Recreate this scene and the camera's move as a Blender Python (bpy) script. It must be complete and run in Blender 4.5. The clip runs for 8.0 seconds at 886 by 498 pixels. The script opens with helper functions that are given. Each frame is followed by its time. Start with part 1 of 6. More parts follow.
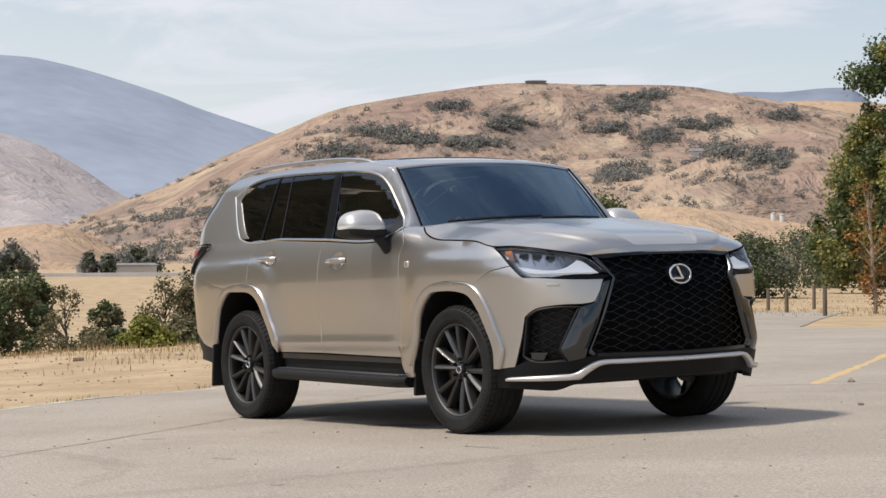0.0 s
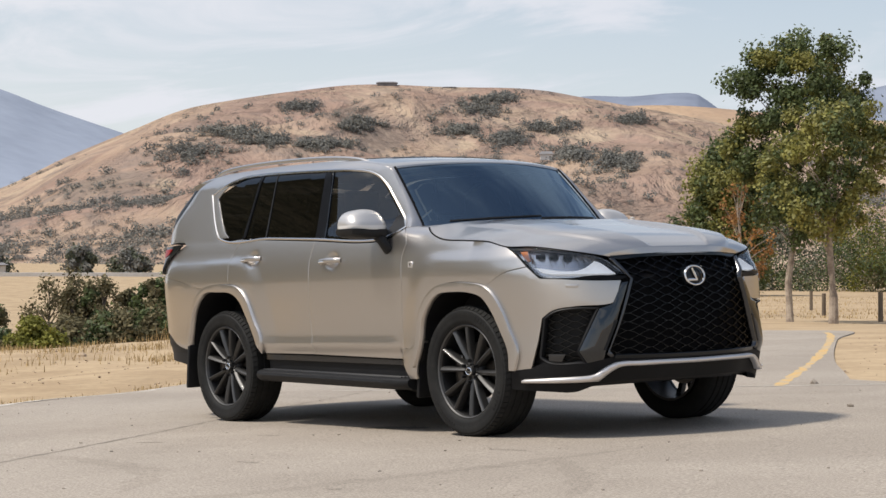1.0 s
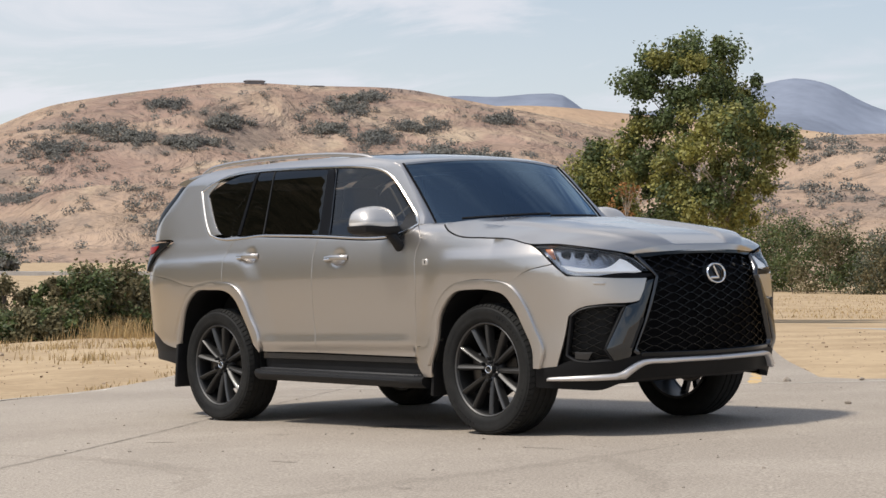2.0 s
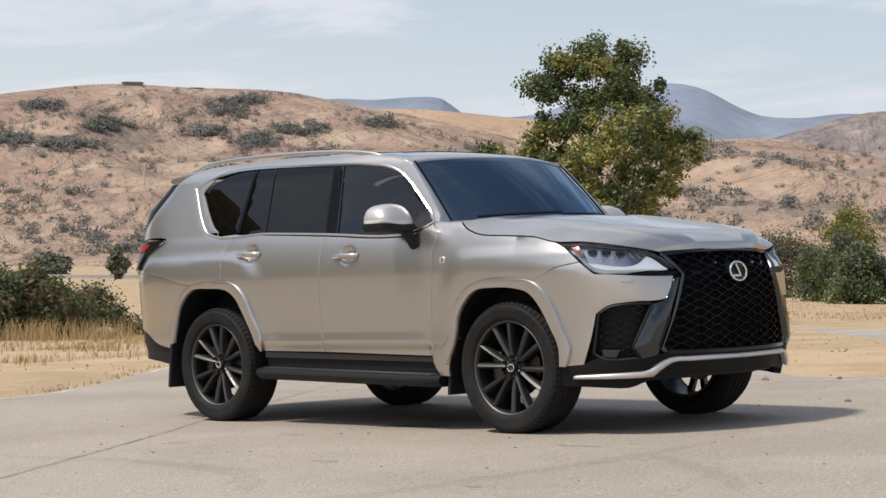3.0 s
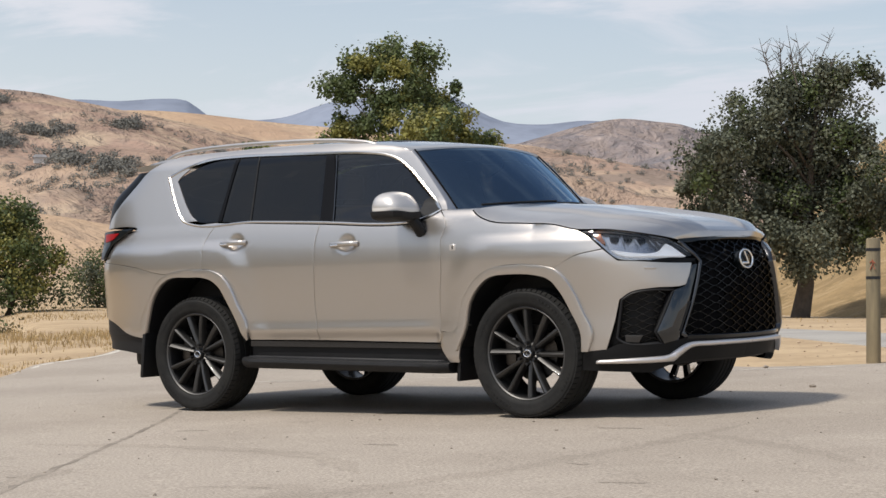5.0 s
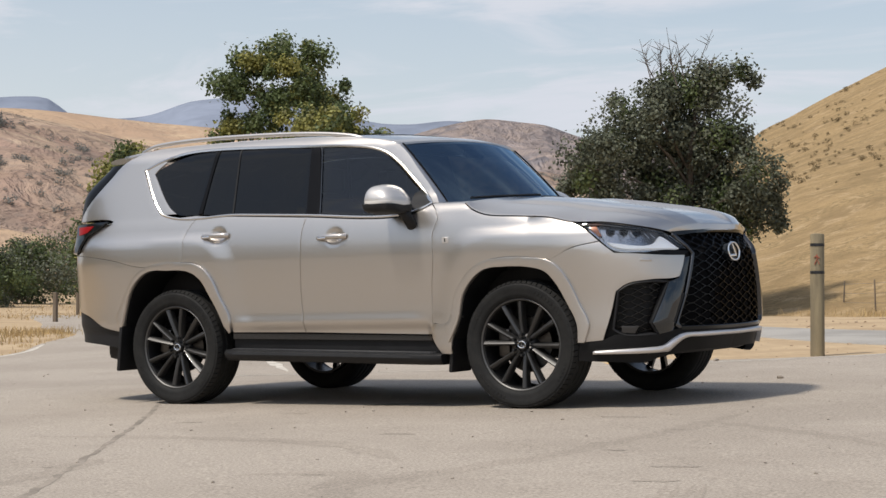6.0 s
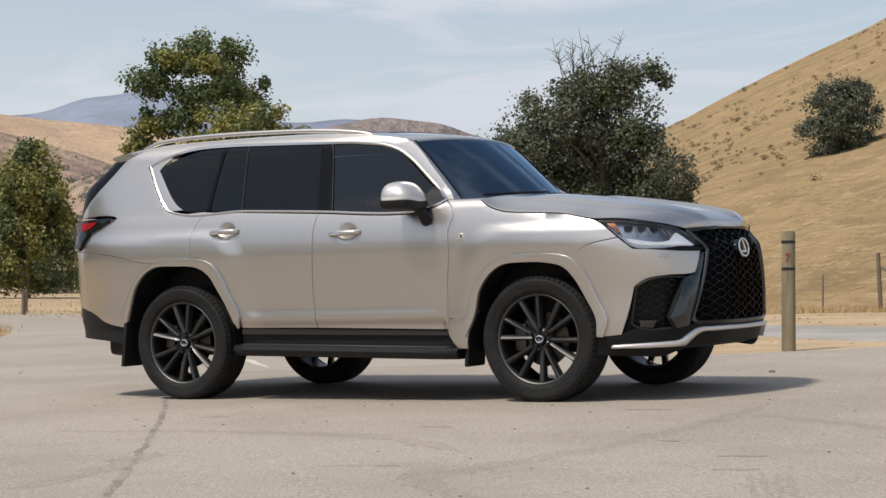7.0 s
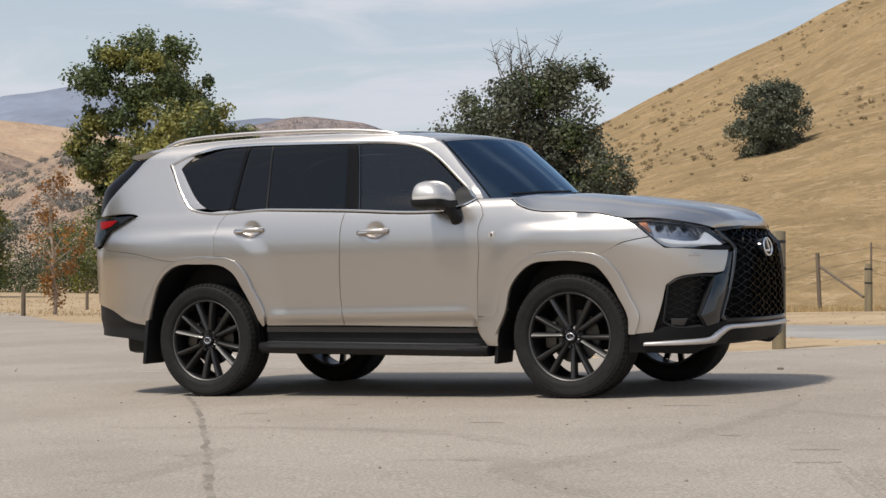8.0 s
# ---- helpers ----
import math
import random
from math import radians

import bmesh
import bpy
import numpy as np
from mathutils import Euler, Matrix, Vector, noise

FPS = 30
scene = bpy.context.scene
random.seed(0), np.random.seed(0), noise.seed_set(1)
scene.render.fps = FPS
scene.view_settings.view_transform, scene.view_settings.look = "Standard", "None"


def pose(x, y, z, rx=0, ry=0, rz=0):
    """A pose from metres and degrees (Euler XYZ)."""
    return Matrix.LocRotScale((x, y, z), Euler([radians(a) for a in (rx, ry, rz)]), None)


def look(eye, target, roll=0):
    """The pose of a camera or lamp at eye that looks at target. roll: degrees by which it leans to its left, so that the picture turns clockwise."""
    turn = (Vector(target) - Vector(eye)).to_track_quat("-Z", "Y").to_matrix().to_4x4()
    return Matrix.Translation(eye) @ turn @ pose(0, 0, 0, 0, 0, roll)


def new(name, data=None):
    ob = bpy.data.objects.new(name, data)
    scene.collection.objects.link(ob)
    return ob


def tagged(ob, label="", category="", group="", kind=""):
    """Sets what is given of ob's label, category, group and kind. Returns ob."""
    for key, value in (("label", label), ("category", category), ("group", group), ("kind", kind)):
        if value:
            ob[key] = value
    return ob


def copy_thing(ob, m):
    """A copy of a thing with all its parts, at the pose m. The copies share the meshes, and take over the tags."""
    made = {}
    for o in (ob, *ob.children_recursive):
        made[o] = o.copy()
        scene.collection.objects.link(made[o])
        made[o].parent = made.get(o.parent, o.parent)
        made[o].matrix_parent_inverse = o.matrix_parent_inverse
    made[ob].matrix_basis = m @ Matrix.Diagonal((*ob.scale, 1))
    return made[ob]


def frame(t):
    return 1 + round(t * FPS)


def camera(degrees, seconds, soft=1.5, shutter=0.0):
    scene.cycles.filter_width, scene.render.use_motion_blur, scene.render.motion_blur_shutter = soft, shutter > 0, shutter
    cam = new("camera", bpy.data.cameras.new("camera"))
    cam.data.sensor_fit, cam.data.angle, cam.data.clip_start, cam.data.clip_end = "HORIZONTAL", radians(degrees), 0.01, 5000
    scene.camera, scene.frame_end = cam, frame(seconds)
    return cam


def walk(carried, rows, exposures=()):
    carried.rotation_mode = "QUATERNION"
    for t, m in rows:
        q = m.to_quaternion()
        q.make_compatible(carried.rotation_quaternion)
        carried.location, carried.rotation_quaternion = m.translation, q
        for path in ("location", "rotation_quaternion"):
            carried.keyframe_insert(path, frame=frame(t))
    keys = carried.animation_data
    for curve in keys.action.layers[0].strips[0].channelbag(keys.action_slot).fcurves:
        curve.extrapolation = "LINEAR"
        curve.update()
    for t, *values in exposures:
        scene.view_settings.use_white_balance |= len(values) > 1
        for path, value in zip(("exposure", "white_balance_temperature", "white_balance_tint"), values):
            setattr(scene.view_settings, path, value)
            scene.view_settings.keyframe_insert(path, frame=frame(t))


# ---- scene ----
# The rows are in the car's frame (x ahead, y to its left, z square to the paving); LEVEL turns them upright.
LEVEL = Vector((0.024, 0.023, 1.0)).rotation_difference(Vector((0, 0, 1))).to_matrix().to_4x4()
cam = camera(25.7, 8.0, soft=1.5, shutter=0.0)
PATH = [
    (0.0, (11.582, -7.684, 0.889), (9.911, -6.586, 0.934), -2.1),
    (0.5, (11.222, -8.055, 0.905), (9.596, -6.891, 0.947), -2.0),
    (1.0, (10.877, -8.421, 0.920), (9.297, -7.196, 0.961), -1.9),
    (1.5, (10.542, -8.777, 0.932), (9.006, -7.496, 0.970), -1.85),
    (3.0, (9.537, -9.690, 0.937), (8.131, -8.267, 0.972), -1.85),
    (3.5, (9.231, -9.982, 0.924), (7.869, -8.518, 0.959), -1.82),
    (4.0, (8.937, -10.286, 0.912), (7.621, -8.780, 0.946), -1.8),
    (4.5, (8.638, -10.585, 0.902), (7.374, -9.035, 0.934), -1.8),
    (6.0, (7.722, -11.446, 0.862), (6.629, -9.771, 0.888), -1.8),
    (6.5, (7.429, -11.723, 0.869), (6.387, -10.017, 0.891), -1.8),
    (7.0, (7.141, -11.997, 0.869), (6.139, -10.265, 0.890), -1.8),
    (7.5, (6.866, -12.263, 0.877), (5.900, -10.511, 0.896), -1.7),
    (8.0, (6.591, -12.484, 0.883), (5.660, -10.714, 0.901), -1.7),
]
walk(cam, [(t, LEVEL @ look(eye, aim, roll)) for t, eye, aim, roll in PATH], [(0.0, 0.07), (3.0, 0.05), (6.0, -0.01), (8.0, -0.09)])
import mathutils
import mathutils.geometry

# ---- sky and sun ----
SUN_WAY = Vector((-0.22, -0.61, 1.0))
world = bpy.data.worlds.new("world")
scene.world = world
world.use_nodes = True
wn, wl = world.node_tree.nodes, world.node_tree.links
sky = wn.new("ShaderNodeTexSky")
sky.sky_type, sky.sun_disc = "NISHITA", False
sky.sun_elevation = math.atan2(SUN_WAY.z, SUN_WAY.xy.length)
sky.sun_rotation = math.atan2(SUN_WAY.x, SUN_WAY.y)
sky.air_density, sky.dust_density, sky.altitude = 1.25, 0.7, 300
sky.ozone_density = 3.0
co = wn.new("ShaderNodeTexCoord")
sep = wn.new("ShaderNodeSeparateXYZ")
wl.new(co.outputs["Generated"], sep.inputs[0])


def wmath(op, a, b=None):
    n = wn.new("ShaderNodeMath")
    n.operation = op
    for i, v in enumerate((a, b)):
        if v is None:
            continue
        if isinstance(v, (int, float)):
            n.inputs[i].default_value = v
        else:
            wl.new(v, n.inputs[i])
    return n.outputs[0]


rise = wmath("MAXIMUM", wmath("ADD", sep.outputs[2], 0.09), 0.03)
flat = wn.new("ShaderNodeCombineXYZ")
wl.new(wmath("DIVIDE", sep.outputs[0], rise), flat.inputs[0])
wl.new(wmath("DIVIDE", sep.outputs[1], rise), flat.inputs[1])
turn = wn.new("ShaderNodeMapping")
turn.inputs["Rotation"].default_value = (0, 0, radians(38))
turn.inputs["Scale"].default_value = (0.55, 0.95, 1)
wl.new(flat.outputs[0], turn.inputs[0])
cl = wn.new("ShaderNodeTexNoise")
cl.inputs["Scale"].default_value, cl.inputs["Detail"].default_value, cl.inputs["Roughness"].default_value, cl.inputs["Distortion"].default_value = 1.6, 9, 0.58, 0.7
wl.new(turn.outputs[0], cl.inputs["Vector"])
ramp = wn.new("ShaderNodeMapRange")
ramp.interpolation_type = "SMOOTHSTEP"
for k, v in (("From Min", 0.45), ("From Max", 0.63), ("To Min", 0.12), ("To Max", 0.97)):
    ramp.inputs[k].default_value = v
wl.new(cl.outputs["Fac"], ramp.inputs["Value"])
mix = wn.new("ShaderNodeMix")
mix.data_type = "RGBA"
mix.inputs["B"].default_value = (6.4, 6.7, 7.4, 1)
thin = wn.new("ShaderNodeMapRange")
for k, v in (("From Min", 0.34), ("From Max", 0.66), ("To Min", 1.0), ("To Max", 0.85)):
    thin.inputs[k].default_value = v
wl.new(sep.outputs[2], thin.inputs["Value"])
wl.new(wmath("MULTIPLY", ramp.outputs[0], thin.outputs[0]), mix.inputs["Factor"])
wl.new(sky.outputs[0], mix.inputs["A"])
# hazy brightness round the sun
dot = wn.new("ShaderNodeVectorMath")
dot.operation = "DOT_PRODUCT"
nrm = wn.new("ShaderNodeVectorMath")
nrm.operation = "NORMALIZE"
wl.new(co.outputs["Generated"], nrm.inputs[0])
wl.new(nrm.outputs[0], dot.inputs[0])
dot.inputs[1].default_value = SUN_WAY.normalized()
# pale warm haze low over the hills
haze = wn.new("ShaderNodeMapRange")
for k, v in (("From Min", 0.0), ("From Max", 0.28), ("To Min", 0.78), ("To Max", 0.0)):
    haze.inputs[k].default_value = v
wl.new(sep.outputs[2], haze.inputs["Value"])
mix2 = wn.new("ShaderNodeMix")
mix2.data_type = "RGBA"
veil = wn.new("ShaderNodeMix")
veil.data_type = "RGBA"
veil.inputs["A"].default_value, veil.inputs["B"].default_value = (6.8, 7.05, 7.75, 1), (9.4, 9.1, 9.0, 1)
sunward = wn.new("ShaderNodeMapRange")
sunward.inputs["From Min"].default_value, sunward.inputs["From Max"].default_value = -0.25, 0.28
wl.new(dot.outputs["Value"], sunward.inputs["Value"])
wl.new(sunward.outputs[0], veil.inputs["Factor"])
wl.new(veil.outputs["Result"], mix2.inputs["B"])
wl.new(haze.outputs[0], mix2.inputs["Factor"])
wl.new(mix.outputs["Result"], mix2.inputs["A"])
glow = wmath("MULTIPLY", wmath("POWER", wmath("MAXIMUM", dot.outputs["Value"], 0.0), 2.2), 3.8)
add = wn.new("ShaderNodeMix")
add.data_type, add.blend_type = "RGBA", "ADD"
add.inputs["Factor"].default_value = 1.0
tone = wn.new("ShaderNodeCombineXYZ")
for i, f in enumerate((1.0, 0.97, 0.92)):
    wl.new(wmath("MULTIPLY", glow, f), tone.inputs[i])
wl.new(mix2.outputs["Result"], add.inputs["A"])
wl.new(tone.outputs[0], add.inputs["B"])
wl.new(add.outputs["Result"], wn["Background"].inputs[0])
wn["Background"].inputs[1].default_value = 0.105
sun = new("sun", bpy.data.lights.new("sun", "SUN"))
sun.data.energy, sun.data.angle, sun.data.color = 3.6, radians(5.5), (1.0, 0.925, 0.82)
sun.matrix_world = look(SUN_WAY * 30, (0, 0, 0))


# ---- materials ----
def material(name, color, rough=0.5, metal=0.0, vary=0.0, scale=4.0, fine=60.0, bump=0.0, other=None, coat=0.0, spec=0.5, per_piece=0.0, stretch=(1, 1, 1), lo=0.40, hi=0.62, leaf=0.0):
    """A Principled material whose colour wanders between two tones at two scales, with fine relief."""
    m = bpy.data.materials.new(name)
    m.use_nodes = True
    n, l = m.node_tree.nodes, m.node_tree.links
    p = n["Principled BSDF"]
    p.inputs["Roughness"].default_value, p.inputs["Metallic"].default_value = rough, metal
    p.inputs["Coat Weight"].default_value, p.inputs["Coat Roughness"].default_value = coat, 0.03
    p.inputs["Specular IOR Level"].default_value = spec
    other = other or tuple(c * (1 - vary) for c in color)
    tc = n.new("ShaderNodeTexCoord")
    mp = n.new("ShaderNodeMapping")
    mp.inputs["Scale"].default_value = stretch
    l.new(tc.outputs["Object"], mp.inputs[0])
    last = None
    if vary or other != color:
        big = n.new("ShaderNodeTexNoise")
        big.inputs["Scale"].default_value, big.inputs["Detail"].default_value, big.inputs["Roughness"].default_value = scale, 6, 0.62
        l.new(mp.outputs[0], big.inputs["Vector"])
        r = n.new("ShaderNodeMapRange")
        r.interpolation_type = "SMOOTHSTEP"
        r.inputs["From Min"].default_value, r.inputs["From Max"].default_value = lo, hi
        l.new(big.outputs["Fac"], r.inputs["Value"])
        mx = n.new("ShaderNodeMix")
        mx.data_type = "RGBA"
        mx.inputs["A"].default_value, mx.inputs["B"].default_value = (*color, 1), (*other, 1)
        l.new(r.outputs[0], mx.inputs["Factor"])
        last = mx.outputs["Result"]
        small = n.new("ShaderNodeTexNoise")
        small.inputs["Scale"].default_value, small.inputs["Detail"].default_value = fine, 4
        l.new(mp.outputs[0], small.inputs["Vector"])
        r2 = n.new("ShaderNodeMapRange")
        r2.inputs["From Min"].default_value, r2.inputs["From Max"].default_value = 0.3, 0.7
        r2.inputs["To Min"].default_value, r2.inputs["To Max"].default_value = 1 - 0.5 * max(vary, 0.12), 1 + 0.35 * max(vary, 0.12)
        l.new(small.outputs["Fac"], r2.inputs["Value"])
        mul = n.new("ShaderNodeVectorMath")
        mul.operation = "SCALE"
        l.new(last, mul.inputs[0])
        l.new(r2.outputs[0], mul.inputs["Scale"])
        last = mul.outputs[0]
    if per_piece:
        g = n.new("ShaderNodeNewGeometry")
        r3 = n.new("ShaderNodeMapRange")
        r3.inputs["To Min"].default_value, r3.inputs["To Max"].default_value = 1 - per_piece, 1 + per_piece
        l.new(g.outputs["Random Per Island"], r3.inputs["Value"])
        mul = n.new("ShaderNodeVectorMath")
        mul.operation = "SCALE"
        if last is None:
            mul.inputs[0].default_value = color
        else:
            l.new(last, mul.inputs[0])
        l.new(r3.outputs[0], mul.inputs["Scale"])
        last = mul.outputs[0]
    if last is None:
        p.inputs["Base Color"].default_value = (*color, 1)
    else:
        l.new(last, p.inputs["Base Color"])
    if bump:
        nb = n.new("ShaderNodeTexNoise")
        nb.inputs["Scale"].default_value, nb.inputs["Detail"].default_value, nb.inputs["Roughness"].default_value = fine * 0.6, 6, 0.65
        l.new(mp.outputs[0], nb.inputs["Vector"])
        bp = n.new("ShaderNodeBump")
        bp.inputs["Strength"].default_value, bp.inputs["Distance"].default_value = min(1.0, bump * 10), bump
        l.new(nb.outputs["Fac"], bp.inputs["Height"])
        l.new(bp.outputs[0], p.inputs["Normal"])
    if leaf:
        tr = n.new("ShaderNodeBsdfTranslucent")
        if last is None:
            tr.inputs[0].default_value = (*color, 1)
        else:
            l.new(last, tr.inputs[0])
        ms = n.new("ShaderNodeMixShader")
        ms.inputs[0].default_value = leaf
        l.new(p.outputs[0], ms.inputs[1])
        l.new(tr.outputs[0], ms.inputs[2])
        l.new(ms.outputs[0], n["Material Output"].inputs["Surface"])
    return m


def glass(name, tint, ior=1.5, rough=0.0, sheen=(0.95, 0.97, 1.0)):
    m = bpy.data.materials.new(name)
    m.use_nodes = True
    n, l = m.node_tree.nodes, m.node_tree.links
    n.remove(n["Principled BSDF"])
    f = n.new("ShaderNodeFresnel")
    f.inputs[0].default_value = ior
    t = n.new("ShaderNodeBsdfTransparent")
    t.inputs[0].default_value = (*tint, 1)
    g = n.new("ShaderNodeBsdfGlossy")
    g.inputs["Roughness"].default_value = rough
    g.inputs["Color"].default_value = (*sheen, 1)
    ms = n.new("ShaderNodeMixShader")
    l.new(f.outputs[0], ms.inputs[0])
    l.new(t.outputs[0], ms.inputs[1])
    l.new(g.outputs[0], ms.inputs[2])
    l.new(ms.outputs[0], n["Material Output"].inputs["Surface"])
    return m


PAINT = material("car_paint", (0.548, 0.512, 0.475), 0.35, 0.97, 0.04, 900, 2600, coat=1.0, other=(0.520, 0.487, 0.453))
PAINT.node_tree.nodes["Principled BSDF"].inputs["Coat IOR"].default_value = 1.55
PAINT.node_tree.nodes["Principled BSDF"].inputs["Coat Roughness"].default_value = 0.09
PLASTIC = material("black_plastic", (0.012, 0.012, 0.013), 0.55, 0.0, 0.25, 6, 500, bump=0.0004, spec=0.3)
TREAD = material("ribbed_plastic", (0.024, 0.024, 0.026), 0.6, 0.0, 0.25, 9, 500)
GLOSS = material("gloss_black", (0.006, 0.008, 0.010), 0.07, 0.0, spec=0.35)
PILLAR = material("pillar_black", (0.005, 0.005, 0.006), 0.35, 0.0, spec=0.12)
DEEP = material("unlit_black", (0.006, 0.006, 0.007), 0.9, 0.0, spec=0.1)
GRILLE_MAT = material("grille_black", (0.005, 0.005, 0.0055), 0.17, 0.0, spec=0.6)
BLADE = material("blade_black", (0.006, 0.009, 0.012), 0.06, 0.0, spec=0.9)
CHROME = material("chrome", (0.86, 0.86, 0.85), 0.08, 1.0)
SATIN = material("satin_metal", (0.60, 0.59, 0.57), 0.24, 1.0)
TRIM = material("dark_chrome", (0.085, 0.087, 0.092), 0.24, 1.0)
LIP = material("silver_lip", (0.68, 0.65, 0.63), 0.34, 0.7)
STEEL = material("brake_steel", (0.085, 0.080, 0.075), 0.35, 1.0, 0.2, 20, 200)
RIM_EDGE = material("rim_edge", (0.11, 0.108, 0.106), 0.50, 0.85)
TYRE = material("tyre_rubber", (0.012, 0.012, 0.012), 0.70, 0.0, 0.3, 12, 160, bump=0.0004, other=(0.017, 0.0168, 0.016), spec=0.22)
RIM = material("rim_dark", (0.020, 0.020, 0.021), 0.42, 0.4)
SPOKE = material("spoke_metal", (0.085, 0.084, 0.083), 0.48, 0.9, coat=0.12)
LEATHER = material("dark_leather", (0.03, 0.028, 0.027), 0.5, 0.0, 0.3, 10, 200)
TAIL_RED = material("red_lens", (0.24, 0.004, 0.005), 0.3, 0.0, spec=0.15)
AMBER = material("amber_lens", (0.62, 0.20, 0.05), 0.15, 0.0, coat=1.0)
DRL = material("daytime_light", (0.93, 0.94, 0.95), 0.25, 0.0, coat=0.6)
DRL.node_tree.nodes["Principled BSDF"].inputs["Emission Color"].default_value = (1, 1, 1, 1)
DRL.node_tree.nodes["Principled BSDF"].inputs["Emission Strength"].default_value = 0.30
# darker copy of PLASTIC: the shade under the nose is in the colour
VALANCE = material("shaded_plastic", (0.007, 0.007, 0.0075), 0.6, 0.0, 0.25, 6, 500, spec=0.2)
# body paint made paler and less metallic so the mirror caps look lit
LIT_CAP = material("lit_cap_paint", (0.56, 0.54, 0.52), 0.42, 0.55, 0.04, 900, 2600, coat=0.6)
MIRROR_LAMP = material("white_lens", (0.70, 0.69, 0.67), 0.18, 0.0, coat=1.0)
LENS_DARK = material("lamp_inner", (0.50, 0.505, 0.515), 0.22, 0.85)
MIRROR = material("mirror", (0.9, 0.9, 0.9), 0.01, 1.0)
PRIVACY = glass("privacy_glass", (0.010, 0.011, 0.012), 1.42)
TINTED = glass("tinted_glass", (0.22, 0.235, 0.235), 1.55)
# SCREEN: gloss tinted blue and IOR raised, so the sky's blue is built in
SCREEN = glass("screen_glass", (0.16, 0.22, 0.25), 2.3, sheen=(0.55, 0.77, 1.0))
LENS = glass("clear_lens", (0.92, 0.93, 0.95), 1.45)

PAVING = material("paving", (0.385, 0.335, 0.280), 0.88, 0.0, 0.75, 0.40, 75, bump=0.004, other=(0.335, 0.289, 0.240), spec=0.2)
ROAD = material("road_asphalt", (0.36, 0.338, 0.305), 0.88, 0.0, 0.2, 0.6, 40, bump=0.004, spec=0.25)
DIRT = material("dry_dirt", (0.465, 0.350, 0.222), 0.95, 0.0, 0.22, 0.55, 9, bump=0.03, other=(0.375, 0.275, 0.172), spec=0.1)
SEAL = material("crack_dirt", (0.310, 0.268, 0.222), 0.9, 0.0, 0.3, 6, 90, spec=0.2)
STAIN = material("tyre_stain", (0.354, 0.306, 0.254), 0.88, 0.0, 0.75, 0.40, 75, bump=0.004, other=(0.304, 0.262, 0.217), spec=0.2)
OIL = material("oil_stain", (0.085, 0.075, 0.060), 0.55, 0.0, 0.5, 5, 60, other=(0.16, 0.14, 0.115), spec=0.4)
WHITE_PAINT = material("worn_white_paint", (0.62, 0.57, 0.49), 0.75, 0.0, 0.2, 5, 60, other=(0.44, 0.40, 0.34))
YELLOW_PAINT = material("worn_yellow_paint", (0.60, 0.38, 0.12), 0.75, 0.0, 0.2, 5, 60, other=(0.46, 0.36, 0.24))
STONE = material("pale_stone", (0.40, 0.300, 0.205), 0.9, 0.0, 0.25, 9, 60, bump=0.004, per_piece=0.3)


def hillside(name, tones, brush, cover, patch=0.010, spot=0.11, relief=3.0):
    """Dry grass in three tones with low scrub in spots, gathered in thickets."""
    m = bpy.data.materials.new(name)
    m.use_nodes = True
    n, l = m.node_tree.nodes, m.node_tree.links
    p = n["Principled BSDF"]
    p.inputs["Roughness"].default_value, p.inputs["Specular IOR Level"].default_value = 0.95, 0.0
    tc = n.new("ShaderNodeTexCoord")

    def cloud(scale, detail, rough=0.6, shift=0.0, warp=0.0):
        mp = n.new("ShaderNodeMapping")
        mp.inputs["Location"].default_value = (shift, shift * 0.7, shift * 1.3)
        l.new(tc.outputs["Object"], mp.inputs[0])
        t = n.new("ShaderNodeTexNoise")
        t.inputs["Scale"].default_value, t.inputs["Detail"].default_value, t.inputs["Roughness"].default_value, t.inputs["Distortion"].default_value = scale, detail, rough, warp
        l.new(mp.outputs[0], t.inputs["Vector"])
        return t.outputs["Fac"]

    def span(v, a, b, c=0.0, d=1.0):
        r = n.new("ShaderNodeMapRange")
        r.interpolation_type = "SMOOTHSTEP"
        for k, x in (("From Min", a), ("From Max", b), ("To Min", c), ("To Max", d)):
            r.inputs[k].default_value = x
        l.new(v, r.inputs["Value"])
        return r.outputs[0]

    def blend(f, a, b):
        x = n.new("ShaderNodeMix")
        x.data_type = "RGBA"
        l.new(f, x.inputs["Factor"])
        for k, v in (("A", a), ("B", b)):
            if isinstance(v, tuple):
                x.inputs[k].default_value = (*v, 1)
            else:
                l.new(v, x.inputs[k])
        return x.outputs["Result"]

    def times(a, b):
        t = n.new("ShaderNodeMath")
        t.operation = "MULTIPLY"
        l.new(a, t.inputs[0]), l.new(b, t.inputs[1])
        return t.outputs[0]

    col = blend(span(cloud(patch, 6, 0.62, 0, 0.6), 0.40, 0.62), tones[0], tones[1])
    col = blend(span(cloud(patch * 2.6, 6, 0.62, 50, 0.8), 0.50, 0.70), col, tones[2])
    thick = span(cloud(patch * 1.5, 5, 0.6, 90), 0.40, 0.62, 0.15, 1.0)
    dots = span(cloud(spot, 3, 0.55, 20), 0.49, 0.58, 0.0, cover)
    col = blend(times(thick, dots), col, brush)
    tiny = span(cloud(spot * 4.0, 3, 0.5, 70), 0.50, 0.66, 0.0, cover * 0.55)
    col = blend(tiny, col, brush)
    l.new(col, p.inputs["Base Color"])
    bp = n.new("ShaderNodeBump")
    bp.inputs["Strength"].default_value, bp.inputs["Distance"].default_value = 1.0, relief
    l.new(cloud(patch * 5, 7, 0.62, 11, 0.5), bp.inputs["Height"])
    l.new(bp.outputs[0], p.inputs["Normal"])
    return m


